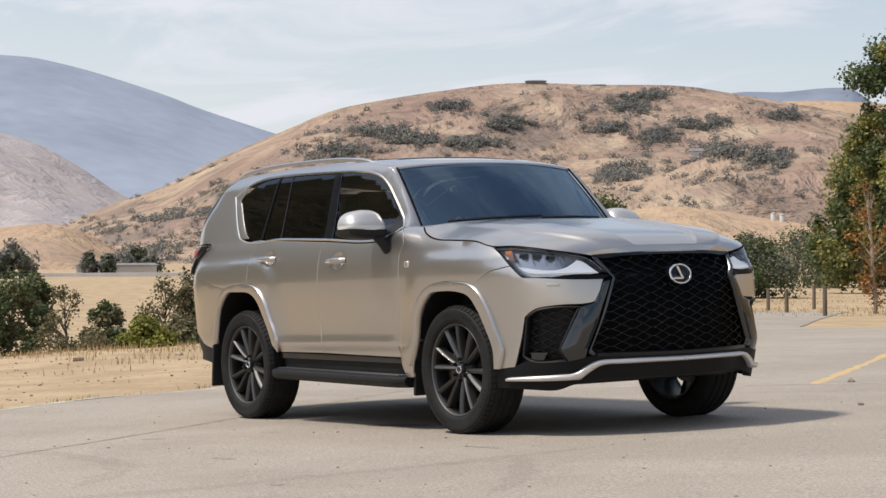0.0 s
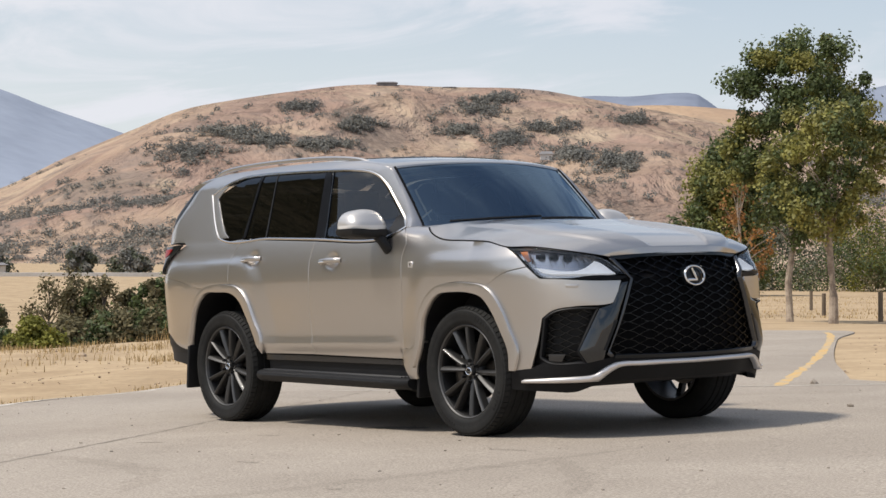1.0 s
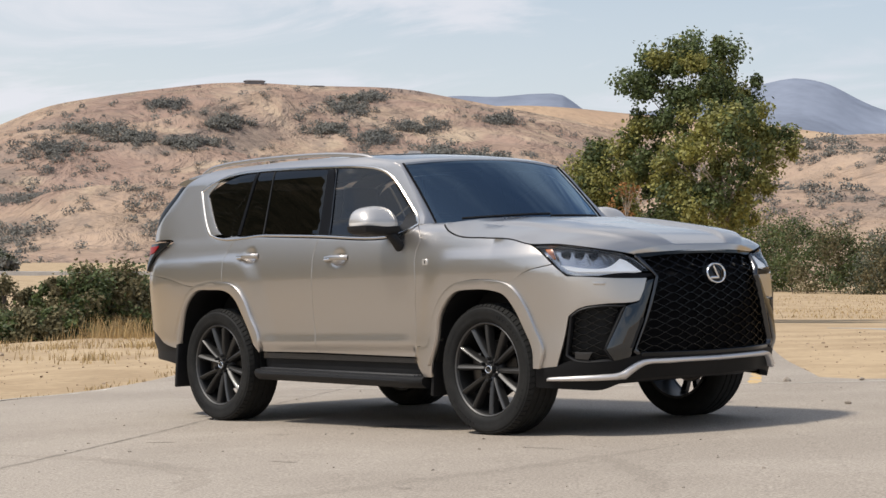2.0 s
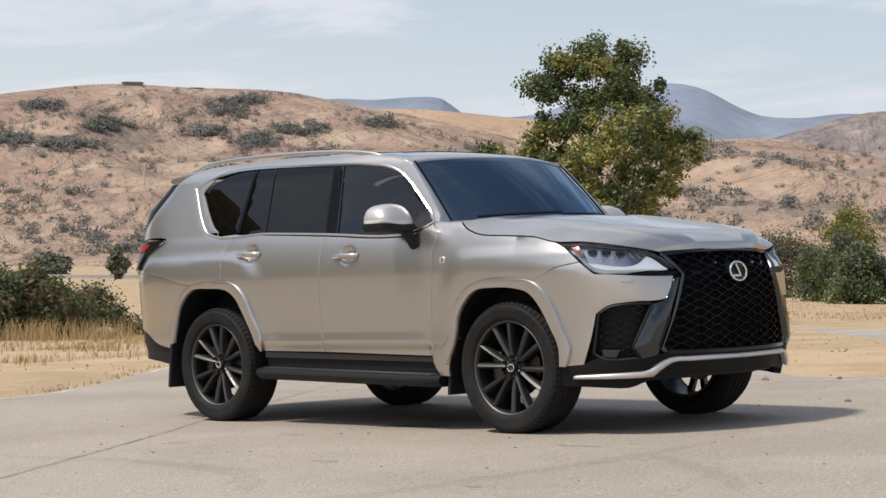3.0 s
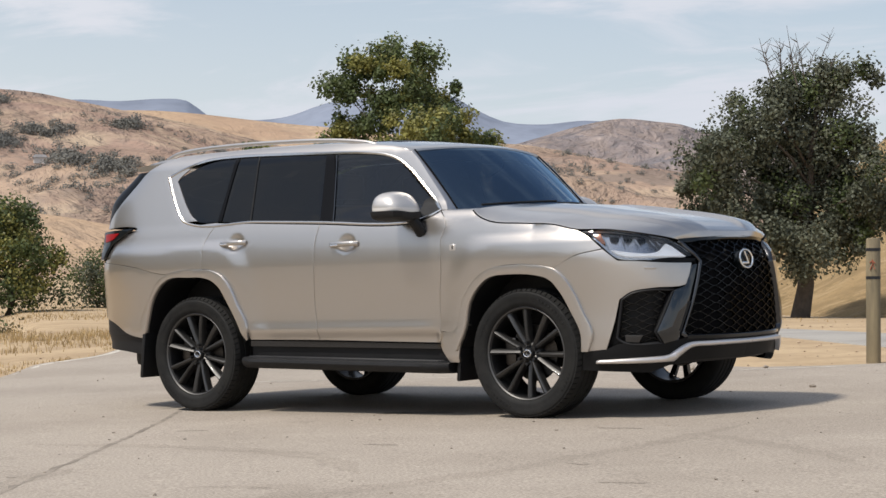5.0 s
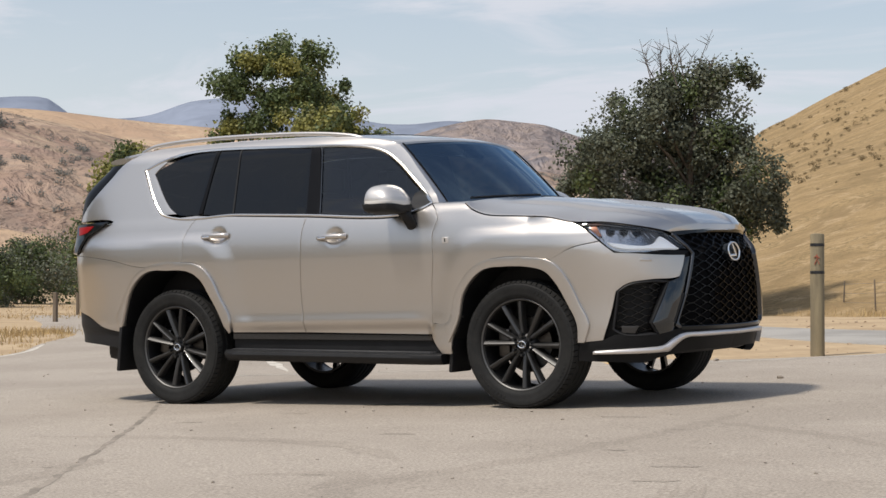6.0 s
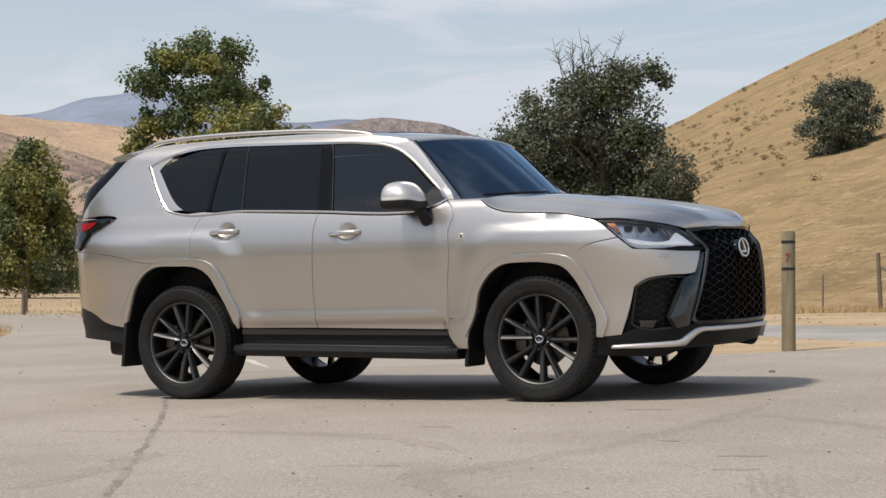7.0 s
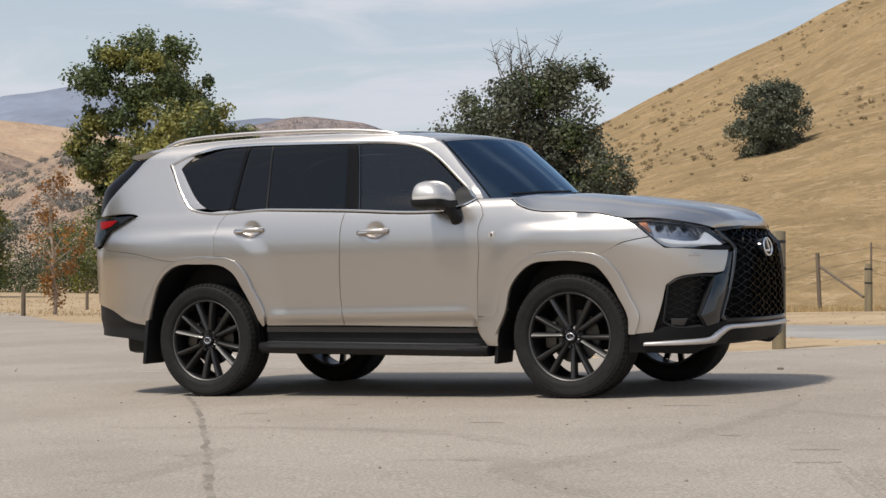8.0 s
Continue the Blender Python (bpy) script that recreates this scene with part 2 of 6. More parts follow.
# HILL: tones paled and less saturated, the distance haze included
HILL = hillside("hill_grass", ((0.440, 0.325, 0.240), (0.350, 0.246, 0.196), (0.505, 0.392, 0.285)), (0.250, 0.202, 0.172), 0.74, 0.0075, 0.042, 16.0)
HILL_TAN = hillside("far_hill_grass", ((0.475, 0.340, 0.228), (0.410, 0.288, 0.202), (0.525, 0.392, 0.268)), (0.310, 0.240, 0.185), 0.5, 0.006, 0.07, 8.0)
HILL_GOLD = hillside("golden_slope", ((0.345, 0.245, 0.132), (0.260, 0.185, 0.102), (0.420, 0.308, 0.182)), (0.215, 0.160, 0.088), 0.80, 0.22, 2.6, 0.30)
UNSEEN_SCRUB = hillside("unseen_scrub_slope", ((0.165, 0.138, 0.085), (0.120, 0.105, 0.066), (0.215, 0.172, 0.108)), (0.070, 0.068, 0.044), 0.85, 0.05, 0.4, 1.5)
# far ranges: the haze in front of them is mixed into these base colours
MOUNTAIN = material("hazed_blue_mountain", (0.305, 0.340, 0.410), 0.95, 0.0, 0.10, 0.0022, 0.02, other=(0.265, 0.298, 0.362), spec=0.0)
HAZED_RIDGE = material("hazed_ridge", (0.235, 0.265, 0.330), 0.95, 0.0, 0.16, 0.004, 0.03, other=(0.190, 0.215, 0.270), spec=0.0)
HAZED_PALE_MOUNTAIN = hillside("hazed_pale_mountain", ((0.450, 0.395, 0.378), (0.410, 0.368, 0.362), (0.470, 0.408, 0.382)), (0.375, 0.345, 0.350), 0.6, 0.0045, 0.018, 12.0)
HAZED_PINK_MOUNTAIN = hillside("hazed_pink_mountain", ((0.430, 0.350, 0.315), (0.350, 0.300, 0.290), (0.470, 0.380, 0.330)), (0.260, 0.240, 0.250), 0.95, 0.0055, 0.022, 45.0)
# shrub colour lightened and greyed to carry the haze over the hills
SHRUB = material("hill_shrub", (0.235, 0.230, 0.205), 0.95, 0.0, 0.2, 0.05, 0.8, per_piece=0.12, other=(0.200, 0.198, 0.184), spec=0.0, leaf=0.2)
SHRUB_DRY = material("dry_slope_shrub", (0.200, 0.150, 0.085), 0.95, 0.0, 0.3, 0.3, 2.2, per_piece=0.28, other=(0.150, 0.115, 0.070), spec=0.0, leaf=0.2)
LEAF = material("green_leaf", (0.120, 0.150, 0.056), 0.55, 0.0, 0.2, 0.5, 6, per_piece=0.45, other=(0.080, 0.108, 0.044), spec=0.35, leaf=0.35)
LEAF_YELLOW = material("yellow_green_leaf", (0.290, 0.275, 0.080), 0.55, 0.0, 0.2, 0.5, 6, per_piece=0.42, other=(0.185, 0.190, 0.062), spec=0.35, leaf=0.35)
LEAF_OAK = material("oak_leaf", (0.140, 0.150, 0.104), 0.6, 0.0, 0.2, 0.5, 6, per_piece=0.45, other=(0.098, 0.108, 0.074), spec=0.3, leaf=0.25)
LEAF_DRY = material("dry_leaf", (0.33, 0.165, 0.055), 0.7, 0.0, 0.2, 0.5, 6, per_piece=0.4, other=(0.24, 0.13, 0.06), spec=0.15, leaf=0.25)
LEAF_GREY = material("grey_bush_leaf", (0.190, 0.162, 0.090), 0.7, 0.0, 0.2, 0.5, 6, per_piece=0.35, other=(0.145, 0.130, 0.072), spec=0.12, leaf=0.25)
LEAF_LIME = material("lime_bush_leaf", (0.27, 0.26, 0.06), 0.6, 0.0, 0.2, 0.5, 6, per_piece=0.35, leaf=0.3, spec=0.15, other=(0.13, 0.14, 0.03))
STRAW = material("dry_grass", (0.45, 0.325, 0.155), 0.8, 0.0, 0.2, 0.8, 8, per_piece=0.35, other=(0.40, 0.28, 0.13), leaf=0.2)
BARK = material("pale_bark", (0.40, 0.33, 0.26), 0.9, 0.0, 0.3, 3, 30, bump=0.01, other=(0.24, 0.19, 0.15))
BARK_DARK = material("dark_bark", (0.10, 0.080, 0.062), 0.9, 0.0, 0.3, 3, 30, bump=0.01)
POST_WOOD = material("weathered_post_wood", (0.25, 0.205, 0.125), 0.85, 0.0, 0.25, 8, 60, bump=0.003, stretch=(1, 1, 0.12), other=(0.17, 0.14, 0.09))
FENCE_WOOD = material("grey_fence_wood", (0.16, 0.125, 0.09), 0.85, 0.0, 0.3, 8, 60, bump=0.003, stretch=(1, 1, 0.12))
BAND = material("black_band", (0.012, 0.012, 0.013), 0.5)
SIGN_RED = material("faded_red_mark", (0.30, 0.09, 0.05), 0.8)
WALLS = material("pale_building", (0.62, 0.60, 0.57), 0.8, 0.0, 0.1, 0.3, 4)
ROOFS = material("grey_roof", (0.22, 0.21, 0.21), 0.8, 0.0, 0.2, 0.4, 5)

# ---- the car: shape of its skin, in its own frame ----
def ease(a, b, v):
    t = min(1.0, max(0.0, (v - a) / (b - a)))
    return t * t * (3 - 2 * t)


def table(pairs, v):
    return float(np.interp(v, [p[0] for p in pairs], [p[1] for p in pairs]))


def shoulder(x):
    return 1.335 - 0.30 * max(0.0, x - 1.0) ** 1.6


HANDLES = ((-0.02, 1.137), (-1.035, 1.18))


# the boxed swellings over the wheels: (height, x) of their rear and front edges, and the top
BULGES = (([(0.5, 0.78), (0.75, 0.86), (0.87, 0.888), (1.03, 0.975), (1.12, 1.04)], [(0.5, 3.0), (1.2, 3.0)], 1.125),
          ([(0.5, -2.02), (0.97, -1.935), (1.05, -1.90), (1.17, -1.80)], [(0.5, -0.80), (0.585, -0.825), (0.82, -0.875), (1.02, -0.945), (1.17, -1.06)], 1.175))


def blunt(a, b, k=0.07):
    h = max(0.0, k - abs(a - b)) / k
    return min(a, b) - h * h * k / 4


def side(x, z):
    """Half width of the body."""
    if z < 1.0:
        w = 0.950 - 0.022 * ease(1.02, 0.60, z) + 0.006 * ease(0.635, 0.560, z) * ease(-0.95, -0.80, x) * (1 - ease(0.60, 0.74, x)) - 0.030 * ease(0.575, 0.49, z) * (1 - ease(0.70, 0.77, x))
    elif z < shoulder(x):
        w = 0.950 - 0.064 * ((z - 1.0) / (shoulder(x) - 1.0)) ** 1.75
    else:
        w = 0.886 - 0.27 * (z - shoulder(x)) - 0.045 * (max(0.0, z - 1.74) / 0.1) ** 2
    w -= 0.055 * ease(-0.3, 0.75, x) * ease(1.28, 1.40, z)
    for lo, hi, top in BULGES:
        d = blunt(blunt((top - z) * 0.9, (x - table(lo, z)) * 0.36), (table(hi, z) - x) * 0.32)
        w += 0.014 * ease(-0.035, 0.035, d) * ease(0.30, 0.40, z)
    for xh, zh in HANDLES:
        w -= 0.012 * math.exp(-(((x - xh - 0.012) / 0.066) ** 2 + ((z - zh) / 0.052) ** 2) ** 2.2)
    return w


def nose(z):
    return 0.975 - 0.04 * min(1.0, max(0.0, (z - 0.6) / 0.4)) ** 2.2 - 0.07 * ease(0.97, 1.08, z) - 0.10 * ease(1.08, 1.35, z) - 0.05 * max(0.0, (0.5 - z) / 0.15)


def tail(z):
    return 0.92 - 0.06 * ease(1.3, 1.55, z) - 0.30 * ease(1.5, 1.80, z)


def corner(z):
    return 4.2 + 1.3 * ease(1.25, 1.55, z)


KF, KR = 0.0165, 0.0155


def wrap(u, z):
    """Skin of the right half: u runs from the middle of the tail along the side to the middle of the nose."""
    if u > 1.5:
        p = radians(90 - (u - 1.5) / KF)
        r = ((abs(math.cos(p)) / nose(z)) ** 3 + (abs(math.sin(p)) / side(1.5, min(z, 1.2))) ** 3) ** (-1 / 3)
        r -= 0.03 * math.exp(-((abs(math.degrees(p)) - 32) / 9) ** 2)
        return Vector((1.5 + r * math.cos(p), -r * math.sin(p), z))
    if u < -1.7:
        p = radians(90 - (-1.7 - u) / KR)
        k = corner(z)
        r = ((abs(math.cos(p)) / tail(z)) ** k + (abs(math.sin(p)) / side(-1.7, z)) ** k) ** (-1 / k)
        return Vector((-1.7 - r * math.cos(p), -r * math.sin(p), z))
    return Vector((u, -side(u, z), z))


def from_side(pairs):
    out = []
    for x, z in pairs:
        if x > 1.5:
            y = side(1.5, min(z, 1.2)) * max(0.0, 1 - ((x - 1.5) / nose(z)) ** 3) ** (1 / 3)
            x = 1.5 + KF * (90 - math.degrees(math.atan2(y, x - 1.5)))
        elif x < -1.7:
            y = side(-1.7, z) * max(0.0, 1 - ((-1.7 - x) / tail(z)) ** corner(z)) ** (1 / corner(z))
            x = -1.7 - KR * (90 - math.degrees(math.atan2(y, -1.7 - x)))
        out.append((x, z))
    return out


def from_nose(pairs):
    return [(1.5 + KF * (90 - a), z) for a, z in pairs]


# ---- panel makers ----
def smooth_loop(pts, step, closed=True):
    n = len(pts)
    p = [Vector(q) for q in pts]
    out = []
    for i in range(n if closed else n - 1):
        a, b = p[i], p[(i + 1) % n]
        pa, nb = p[(i - 1) % n], p[(i + 2) % n]
        d = b - a

        def tangent(prev, mid, nxt):
            u, v = (mid - prev), (nxt - mid)
            if u.length < 1e-6 or v.length < 1e-6 or u.normalized().dot(v.normalized()) < 0.80:
                return d
            return (u.normalized() + v.normalized()).normalized() * d.length

        ta = tangent(pa, a, b) if (closed or i > 0) else d
        tb = tangent(a, b, nb) if (closed or i < n - 2) else d
        k = max(1, math.ceil(d.length / step))
        for j in range(k):
            t = j / k
            h = 2 * t ** 3 - 3 * t * t + 1, t ** 3 - 2 * t * t + t, -2 * t ** 3 + 3 * t * t, t ** 3 - t * t
            out.append(a * h[0] + ta * h[1] + b * h[2] + tb * h[3])
    if not closed:
        out.append(p[-1])
    return out


def inside(q, loop):
    hit, j = False, len(loop) - 1
    for i in range(len(loop)):
        a, b = loop[i], loop[j]
        if (a[1] > q[1]) != (b[1] > q[1]) and q[0] < (b[0] - a[0]) * (q[1] - a[1]) / (b[1] - a[1]) + a[0]:
            hit = not hit
        j = i
    return hit


def filled(outline, step, gap):
    loop = smooth_loop(outline, step)
    area = sum(a[0] * b[1] - b[0] * a[1] for a, b in zip(loop, loop[1:] + loop[:1]))
    if area < 0:
        loop.reverse()
    n = len(loop)
    edge = []
    for i in range(n):
        t = (loop[(i + 1) % n] - loop[i - 1]).normalized()
        edge.append(loop[i] + Vector((-t.y, t.x)) * gap)
    arr = np.array([tuple(e) for e in edge])
    lo, hi = arr.min(0), arr.max(0)
    pts = list(edge)
    for r, v in enumerate(np.arange(lo[1] + step * 0.5, hi[1], step * 0.87)):
        for u in np.arange(lo[0] + (0.5 if r % 2 else 0.0) * step, hi[0], step):
            if ((arr[:, 0] - u) ** 2 + (arr[:, 1] - v) ** 2).min() > (0.55 * step) ** 2 and inside((u, v), edge):
                pts.append(Vector((u, v)))
    res = mathutils.geometry.delaunay_2d_cdt(pts, [(i, (i + 1) % n) for i in range(n)], [], 1, 1e-7)
    return res[0], res[2], [i for i in range(n)], res


def shell_mesh(name, pts, norms, tris, border, thick, mirror, dome=0.35):
    """A panel with a rolled rim. pts, norms: Vectors; border: indices in order round the rim."""
    verts, nn, faces = [tuple(p) for p in pts], [Vector(n) for n in norms], [tuple(t) for t in tris]
    m = len(border)
    base = len(verts)
    for k, i in enumerate(border):
        t = (pts[border[(k + 1) % m]] - pts[border[k - 1]])
        out = t.cross(norms[i])
        out = out.normalized() if out.length > 1e-9 else Vector((0, 0, 0))
        nn[i] = (norms[i] + out * dome).normalized()
        verts.append(tuple(pts[i])), nn.append((norms[i] * 0.8 + out).normalized())
        verts.append(tuple(pts[i] - norms[i] * thick)), nn.append(out if out.length else norms[i])
    for k in range(m):
        a, b = base + 2 * k, base + 2 * ((k + 1) % m)
        faces.append((b, a, a + 1, b + 1))
    if mirror:
        verts = [(x, -y, z) for x, y, z in verts]
        nn = [Vector((v.x, -v.y, v.z)) for v in nn]
        faces = [tuple(reversed(f)) for f in faces]
    me = bpy.data.meshes.new(name)
    me.from_pydata(verts, [], faces)
    me.polygons.foreach_set("use_smooth", [True] * len(me.polygons))
    me.normals_split_custom_set_from_vertices([tuple(v) for v in nn])
    return me


def link(name, me, mat, parent, label=""):
    ob = new(name, me)
    me.materials.append(mat)
    ob.parent = parent
    return tagged(ob, label=label)


def part(name, bm, mat, parent, label="", smooth=True):
    me = bpy.data.meshes.new(name)
    bmesh.ops.recalc_face_normals(bm, faces=bm.faces)
    bm.to_mesh(me)
    bm.free()
    me.polygons.foreach_set("use_smooth", [smooth] * len(me.polygons))
    if smooth:
        me.set_sharp_from_angle(angle=radians(38))
    return link(name, me, mat, parent, label)


def patch(name, outline, mat, parent, label="", fn=wrap, step=0.045, off=0.0, thick=0.02, gap=0.0025, mirror=False, dome=0.04):
    p2, tris, border, res = filled(outline, step, gap)
    pts, norms = [], []
    for q in p2:
        u, v = q
        e = 0.004
        p = fn(u, v)
        n = (fn(u + e, v) - fn(u - e, v)).cross(fn(u, v + e) - fn(u, v - e)).normalized()
        pts.append(p + n * off), norms.append(n)
    where = {}
    for new_i, olds in enumerate(res[3]):
        for o in olds:
            where[o] = new_i
    rim = [where[i] for i in border if i in where]
    return link(name, shell_mesh(name, pts, norms, tris, rim, thick, mirror, dome), mat, parent, label)


def sheet(name, fn, na, nb, mat, parent, label="", thick=0.015, flip=False):
    """A grid of fn(a, b), a and b from 0 to 1."""
    pts, norms, tris = [], [], []
    for i in range(na + 1):
        for j in range(nb + 1):
            a, b, e = i / na, j / nb, 0.004
            n = (fn(a + e, b) - fn(a - e, b)).cross(fn(a, b + e) - fn(a, b - e)).normalized() * (-1 if flip else 1)
            pts.append(fn(a, b)), norms.append(n)
    w = nb + 1
    for i in range(na):
        for j in range(nb):
            q = (i * w + j, (i + 1) * w + j, (i + 1) * w + j + 1, i * w + j + 1)
            tris.append(tuple(reversed(q)) if flip else q)
    rim = [i * w for i in range(na)] + [na * w + j for j in range(nb)] + [i * w + nb for i in range(na, 0, -1)] + [j for j in range(nb, 0, -1)]
    if flip:
        rim.reverse()
    return link(name, shell_mesh(name, pts, norms, tris, rim, thick, False, 0.2), mat, parent, label)


def tube(path, radii, sides=10, bm=None, squash=(1, 1), cap=True):
    bm = bm or bmesh.new()
    rings = []
    p = [Vector(q) for q in path]
    for i, c in enumerate(p):
        t = (p[min(i + 1, len(p) - 1)] - p[max(i - 1, 0)]).normalized()
        s = t.cross(Vector((0, 0, 1)))
        s = s.normalized() if s.length > 0.05 else t.cross(Vector((1, 0, 0))).normalized()
        u = s.cross(t)
        r = radii[i] if isinstance(radii, (list, tuple)) else radii
        rings.append([bm.verts.new(c + s * (r * squash[0] * math.cos(2 * math.pi * k / sides)) + u * (r * squash[1] * math.sin(2 * math.pi * k / sides))) for k in range(sides)])
    for a, b in zip(rings, rings[1:]):
        for k in range(sides):
            bm.faces.new((a[k], a[(k + 1) % sides], b[(k + 1) % sides], b[k]))
    if cap:
        bm.faces.new(rings[0][::-1]), bm.faces.new(rings[-1])
    return bm


def rounded_box(lo, hi, r=0.02, seg=2, bm=None):
    bm = bm or bmesh.new()
    got = bmesh.ops.create_cube(bm, size=1)["verts"]
    for v in got:
        v.co = Vector([l + (h - l) * (c + 0.5) for l, h, c in zip(lo, hi, v.co)])
    es = list({e for v in got for e in v.link_edges})
    bmesh.ops.bevel(bm, geom=es, offset=r, segments=seg, affect="EDGES", profile=0.6)
    return bm


def lathe(profile, seg=64, bm=None):
    """Turns (radius, y) pairs about the y axis."""
    bm = bm or bmesh.new()
    rings = []
    for r, y in profile:
        rings.append([bm.verts.new((r * math.cos(2 * math.pi * k / seg), y, r * math.sin(2 * math.pi * k / seg))) for k in range(seg)])
    for a, b in zip(rings, rings[1:]):
        for k in range(seg):
            bm.faces.new((a[k], a[(k + 1) % seg], b[(k + 1) % seg], b[k]))
    return bm




# ---- land ----
EYE = Vector((9.0, -10.0, 0.9))


def polar(az, r):
    return EYE.x + r * math.cos(radians(az)), EYE.y + r * math.sin(radians(az))


FAR_Z = [(0, 0.0), (50, -0.30), (100, -0.60), (200, 0.0), (300, 1.5), (420, 4.0), (900, 10.0), (6000, 10.0)]


def land(x, y):
    """Height of the ground: a tilted terrace that levels out, a low berm to the west and the valley beyond."""
    d = math.hypot(x, y)
    r = math.hypot(x - EYE.x, y - EYE.y)
    az = math.degrees(math.atan2(y - EYE.y, x - EYE.x)) % 360
    f = 1 - ease(14, 42, d)
    z = (0.024 * x + 0.023 * y) * f + table(FAR_Z, r) * (1 - f)
    west = ease(139.5, 143, az) * (1 - ease(175, 190, az))
    crest = 30 + 0.8 * max(0.0, 159.5 - az)
    z -= west * 1.5 * ease(crest, crest + 16, r) * (1 - ease(90, 260, r))
    z -= 0.02 * f
    z += west * 0.10 * noise.noise((x * 0.35, y * 0.35, 3.0)) * ease(14, 22, r)
    return z


verts, faces = [], []
angles = list(np.arange(0, 96, 6.0)) + list(np.arange(96, 168, 1.0)) + list(np.arange(168, 360, 6.0))
radii = [0.0, 2, 4, 6, 8] + [9.0 * 1.06 ** k for k in range(110)]
radii = [r for r in radii if r < 4900]
verts.append((EYE.x, EYE.y, land(EYE.x, EYE.y)))
for r in radii[1:]:
    for a in angles:
        x, y = polar(a, r)
        verts.append((x, y, land(x, y)))
w = len(angles)
for j in range(w):
    faces.append((0, 1 + j, 1 + (j + 1) % w))
for i in range(len(radii) - 2):
    for j in range(w):
        a = 1 + i * w
        faces.append((a + j, a + w + j, a + w + (j + 1) % w, a + (j + 1) % w))
me = bpy.data.meshes.new("ground")
me.from_pydata(verts, [], faces)
me.polygons.foreach_set("use_smooth", [True] * len(me.polygons))
me.materials.append(DIRT)
tagged(new("ground", me), "dry tan dirt and gravel beside the paving", kind="structure")


def draped(h):
    return lambda x, y: Vector((x, y, land(x, y) + h))


# the unseen southwest end is added so the doors reflect darker ground
LOT = [(10, -40), (30, -10), (22, 16), (8, 13), (4, 9.0), (1.5, 6.15), (0.5, 5.05), (-0.05, 4.80), (-0.55, 4.95), (-1.0, 5.44), (-3.1, 7.7), (-8.07, 13.5), (-12.3, 18.6), (-14.9, 19.9), (-19.3, 22.1), (-26.6, 29.0), (-37.5, 40.5), (-48, 52), (-53, 49), (-45, 41), (-34, 30.5), (-24.8, 21.3), (-21.8, 18.7), (-17.6, 14.9), (-13.3, 9.6), (-11.1, 7.0), (-10.03, 5.2), (-8.5, 3.4), (-7.05, 1.5), (-6.2, 0.06), (-5.1, -1.5), (-4.3, -3.0), (-9, -6.5), (-30, -14), (-30, -45), (0, -45)]
tagged(patch("pavement", LOT, PAVING, None, fn=draped(0.02), step=1.0, thick=0.08, gap=0.0, dome=0.1), "worn pale concrete-grey parking area with cracks and tyre marks", kind="structure")
LANE = [(6.0, 3.5), (1.27, 7.45), (0.15, 8.2), (-3.5, 12.0), (-6.6, 15.1), (-10.2, 19.0), (-12.6, 21.0), (-8.3, 17.8), (-5.4, 15.4), (-0.96, 11.8), (0.3, 11.2), (9, 5)]
tagged(patch("road", LANE, ROAD, None, fn=draped(0.012), step=0.8, thick=0.05, gap=0.0, dome=0.1), "narrow grey asphalt lane behind the dirt strip", kind="structure")


# ---- cracks, joints, paint lines and tyre marks on the paving ----
def streak(name, pts, width, mat, h=0.0208, jitter=0.0, step=0.12, seed=1, taper=True):
    rng = random.Random(seed)
    line = smooth_loop(pts, step, closed=False)
    bm = bmesh.new()
    prev = None
    n = len(line)
    for i, p in enumerate(line):
        t = (line[min(i + 1, n - 1)] - line[max(i - 1, 0)]).normalized()
        w = width * (0.55 + 0.9 * rng.random() if jitter else 1.0) * (min(1.0, 6 * min(i + 0.3, n - 0.7 - i) / n) if taper else 1.0)
        c = p + Vector((-t.y, t.x)) * rng.uniform(-jitter, jitter)
        q = [c + Vector((-t.y, t.x)) * (w / 2), c - Vector((-t.y, t.x)) * (w / 2)]
        row = [bm.verts.new((v.x, v.y, land(v.x, v.y) + h)) for v in q]
        if prev:
            bm.faces.new((prev[0], prev[1], row[1], row[0]))
        prev = row
    me = bpy.data.meshes.new(name)
    bmesh.ops.recalc_face_normals(bm, faces=bm.faces)
    for f in bm.faces:
        if f.normal.z < 0:
            f.normal_flip()
    bm.to_mesh(me)
    bm.free()
    me.materials.append(mat)
    return new(name, me)


for k, pts in enumerate(([(3.6, -8.2), (2.18, -6.13), (1.05, -4.52), (-0.91, -1.82), (-1.68, -0.84), (-3.2, 1.26), (-4.9, 3.6)], [(-4.86, -0.09), (-4.37, 0.74), (-3.22, 1.26), (-2.06, 1.85), (0.2, 3.0), (1.3, 4.3)])):
    tagged(streak("crack", pts, 0.034 if k == 0 else 0.012, SEAL, h=0.0212, jitter=0.010, seed=k + 3), "thin dark crack across the paving", kind="structure")
ARCS = [(0.17, ((2.95, -0.9), (3.1, -2.02), (3.13, -2.83), (3.15, -3.6), (3.06, -4.37), (3.0, -4.8), (3.06, -5.13), (3.32, -5.42), (3.7, -5.75), (4.3, -6.1))),
        (0.12, ((3.0, -1.64), (3.43, -1.88), (3.95, -2.27), (4.6, -2.9))), (0.14, ((2.2, -4.75), (2.57, -4.54), (2.66, -4.54), (2.83, -4.72), (2.9, -5.1))),
        (0.16, ((1.46, -5.84), (1.39, -5.53), (1.33, -5.19), (1.0, -4.3))), (0.15, ((-0.5, -3.4), (0.6, -3.2), (1.8, -3.4), (2.6, -4.0)))]
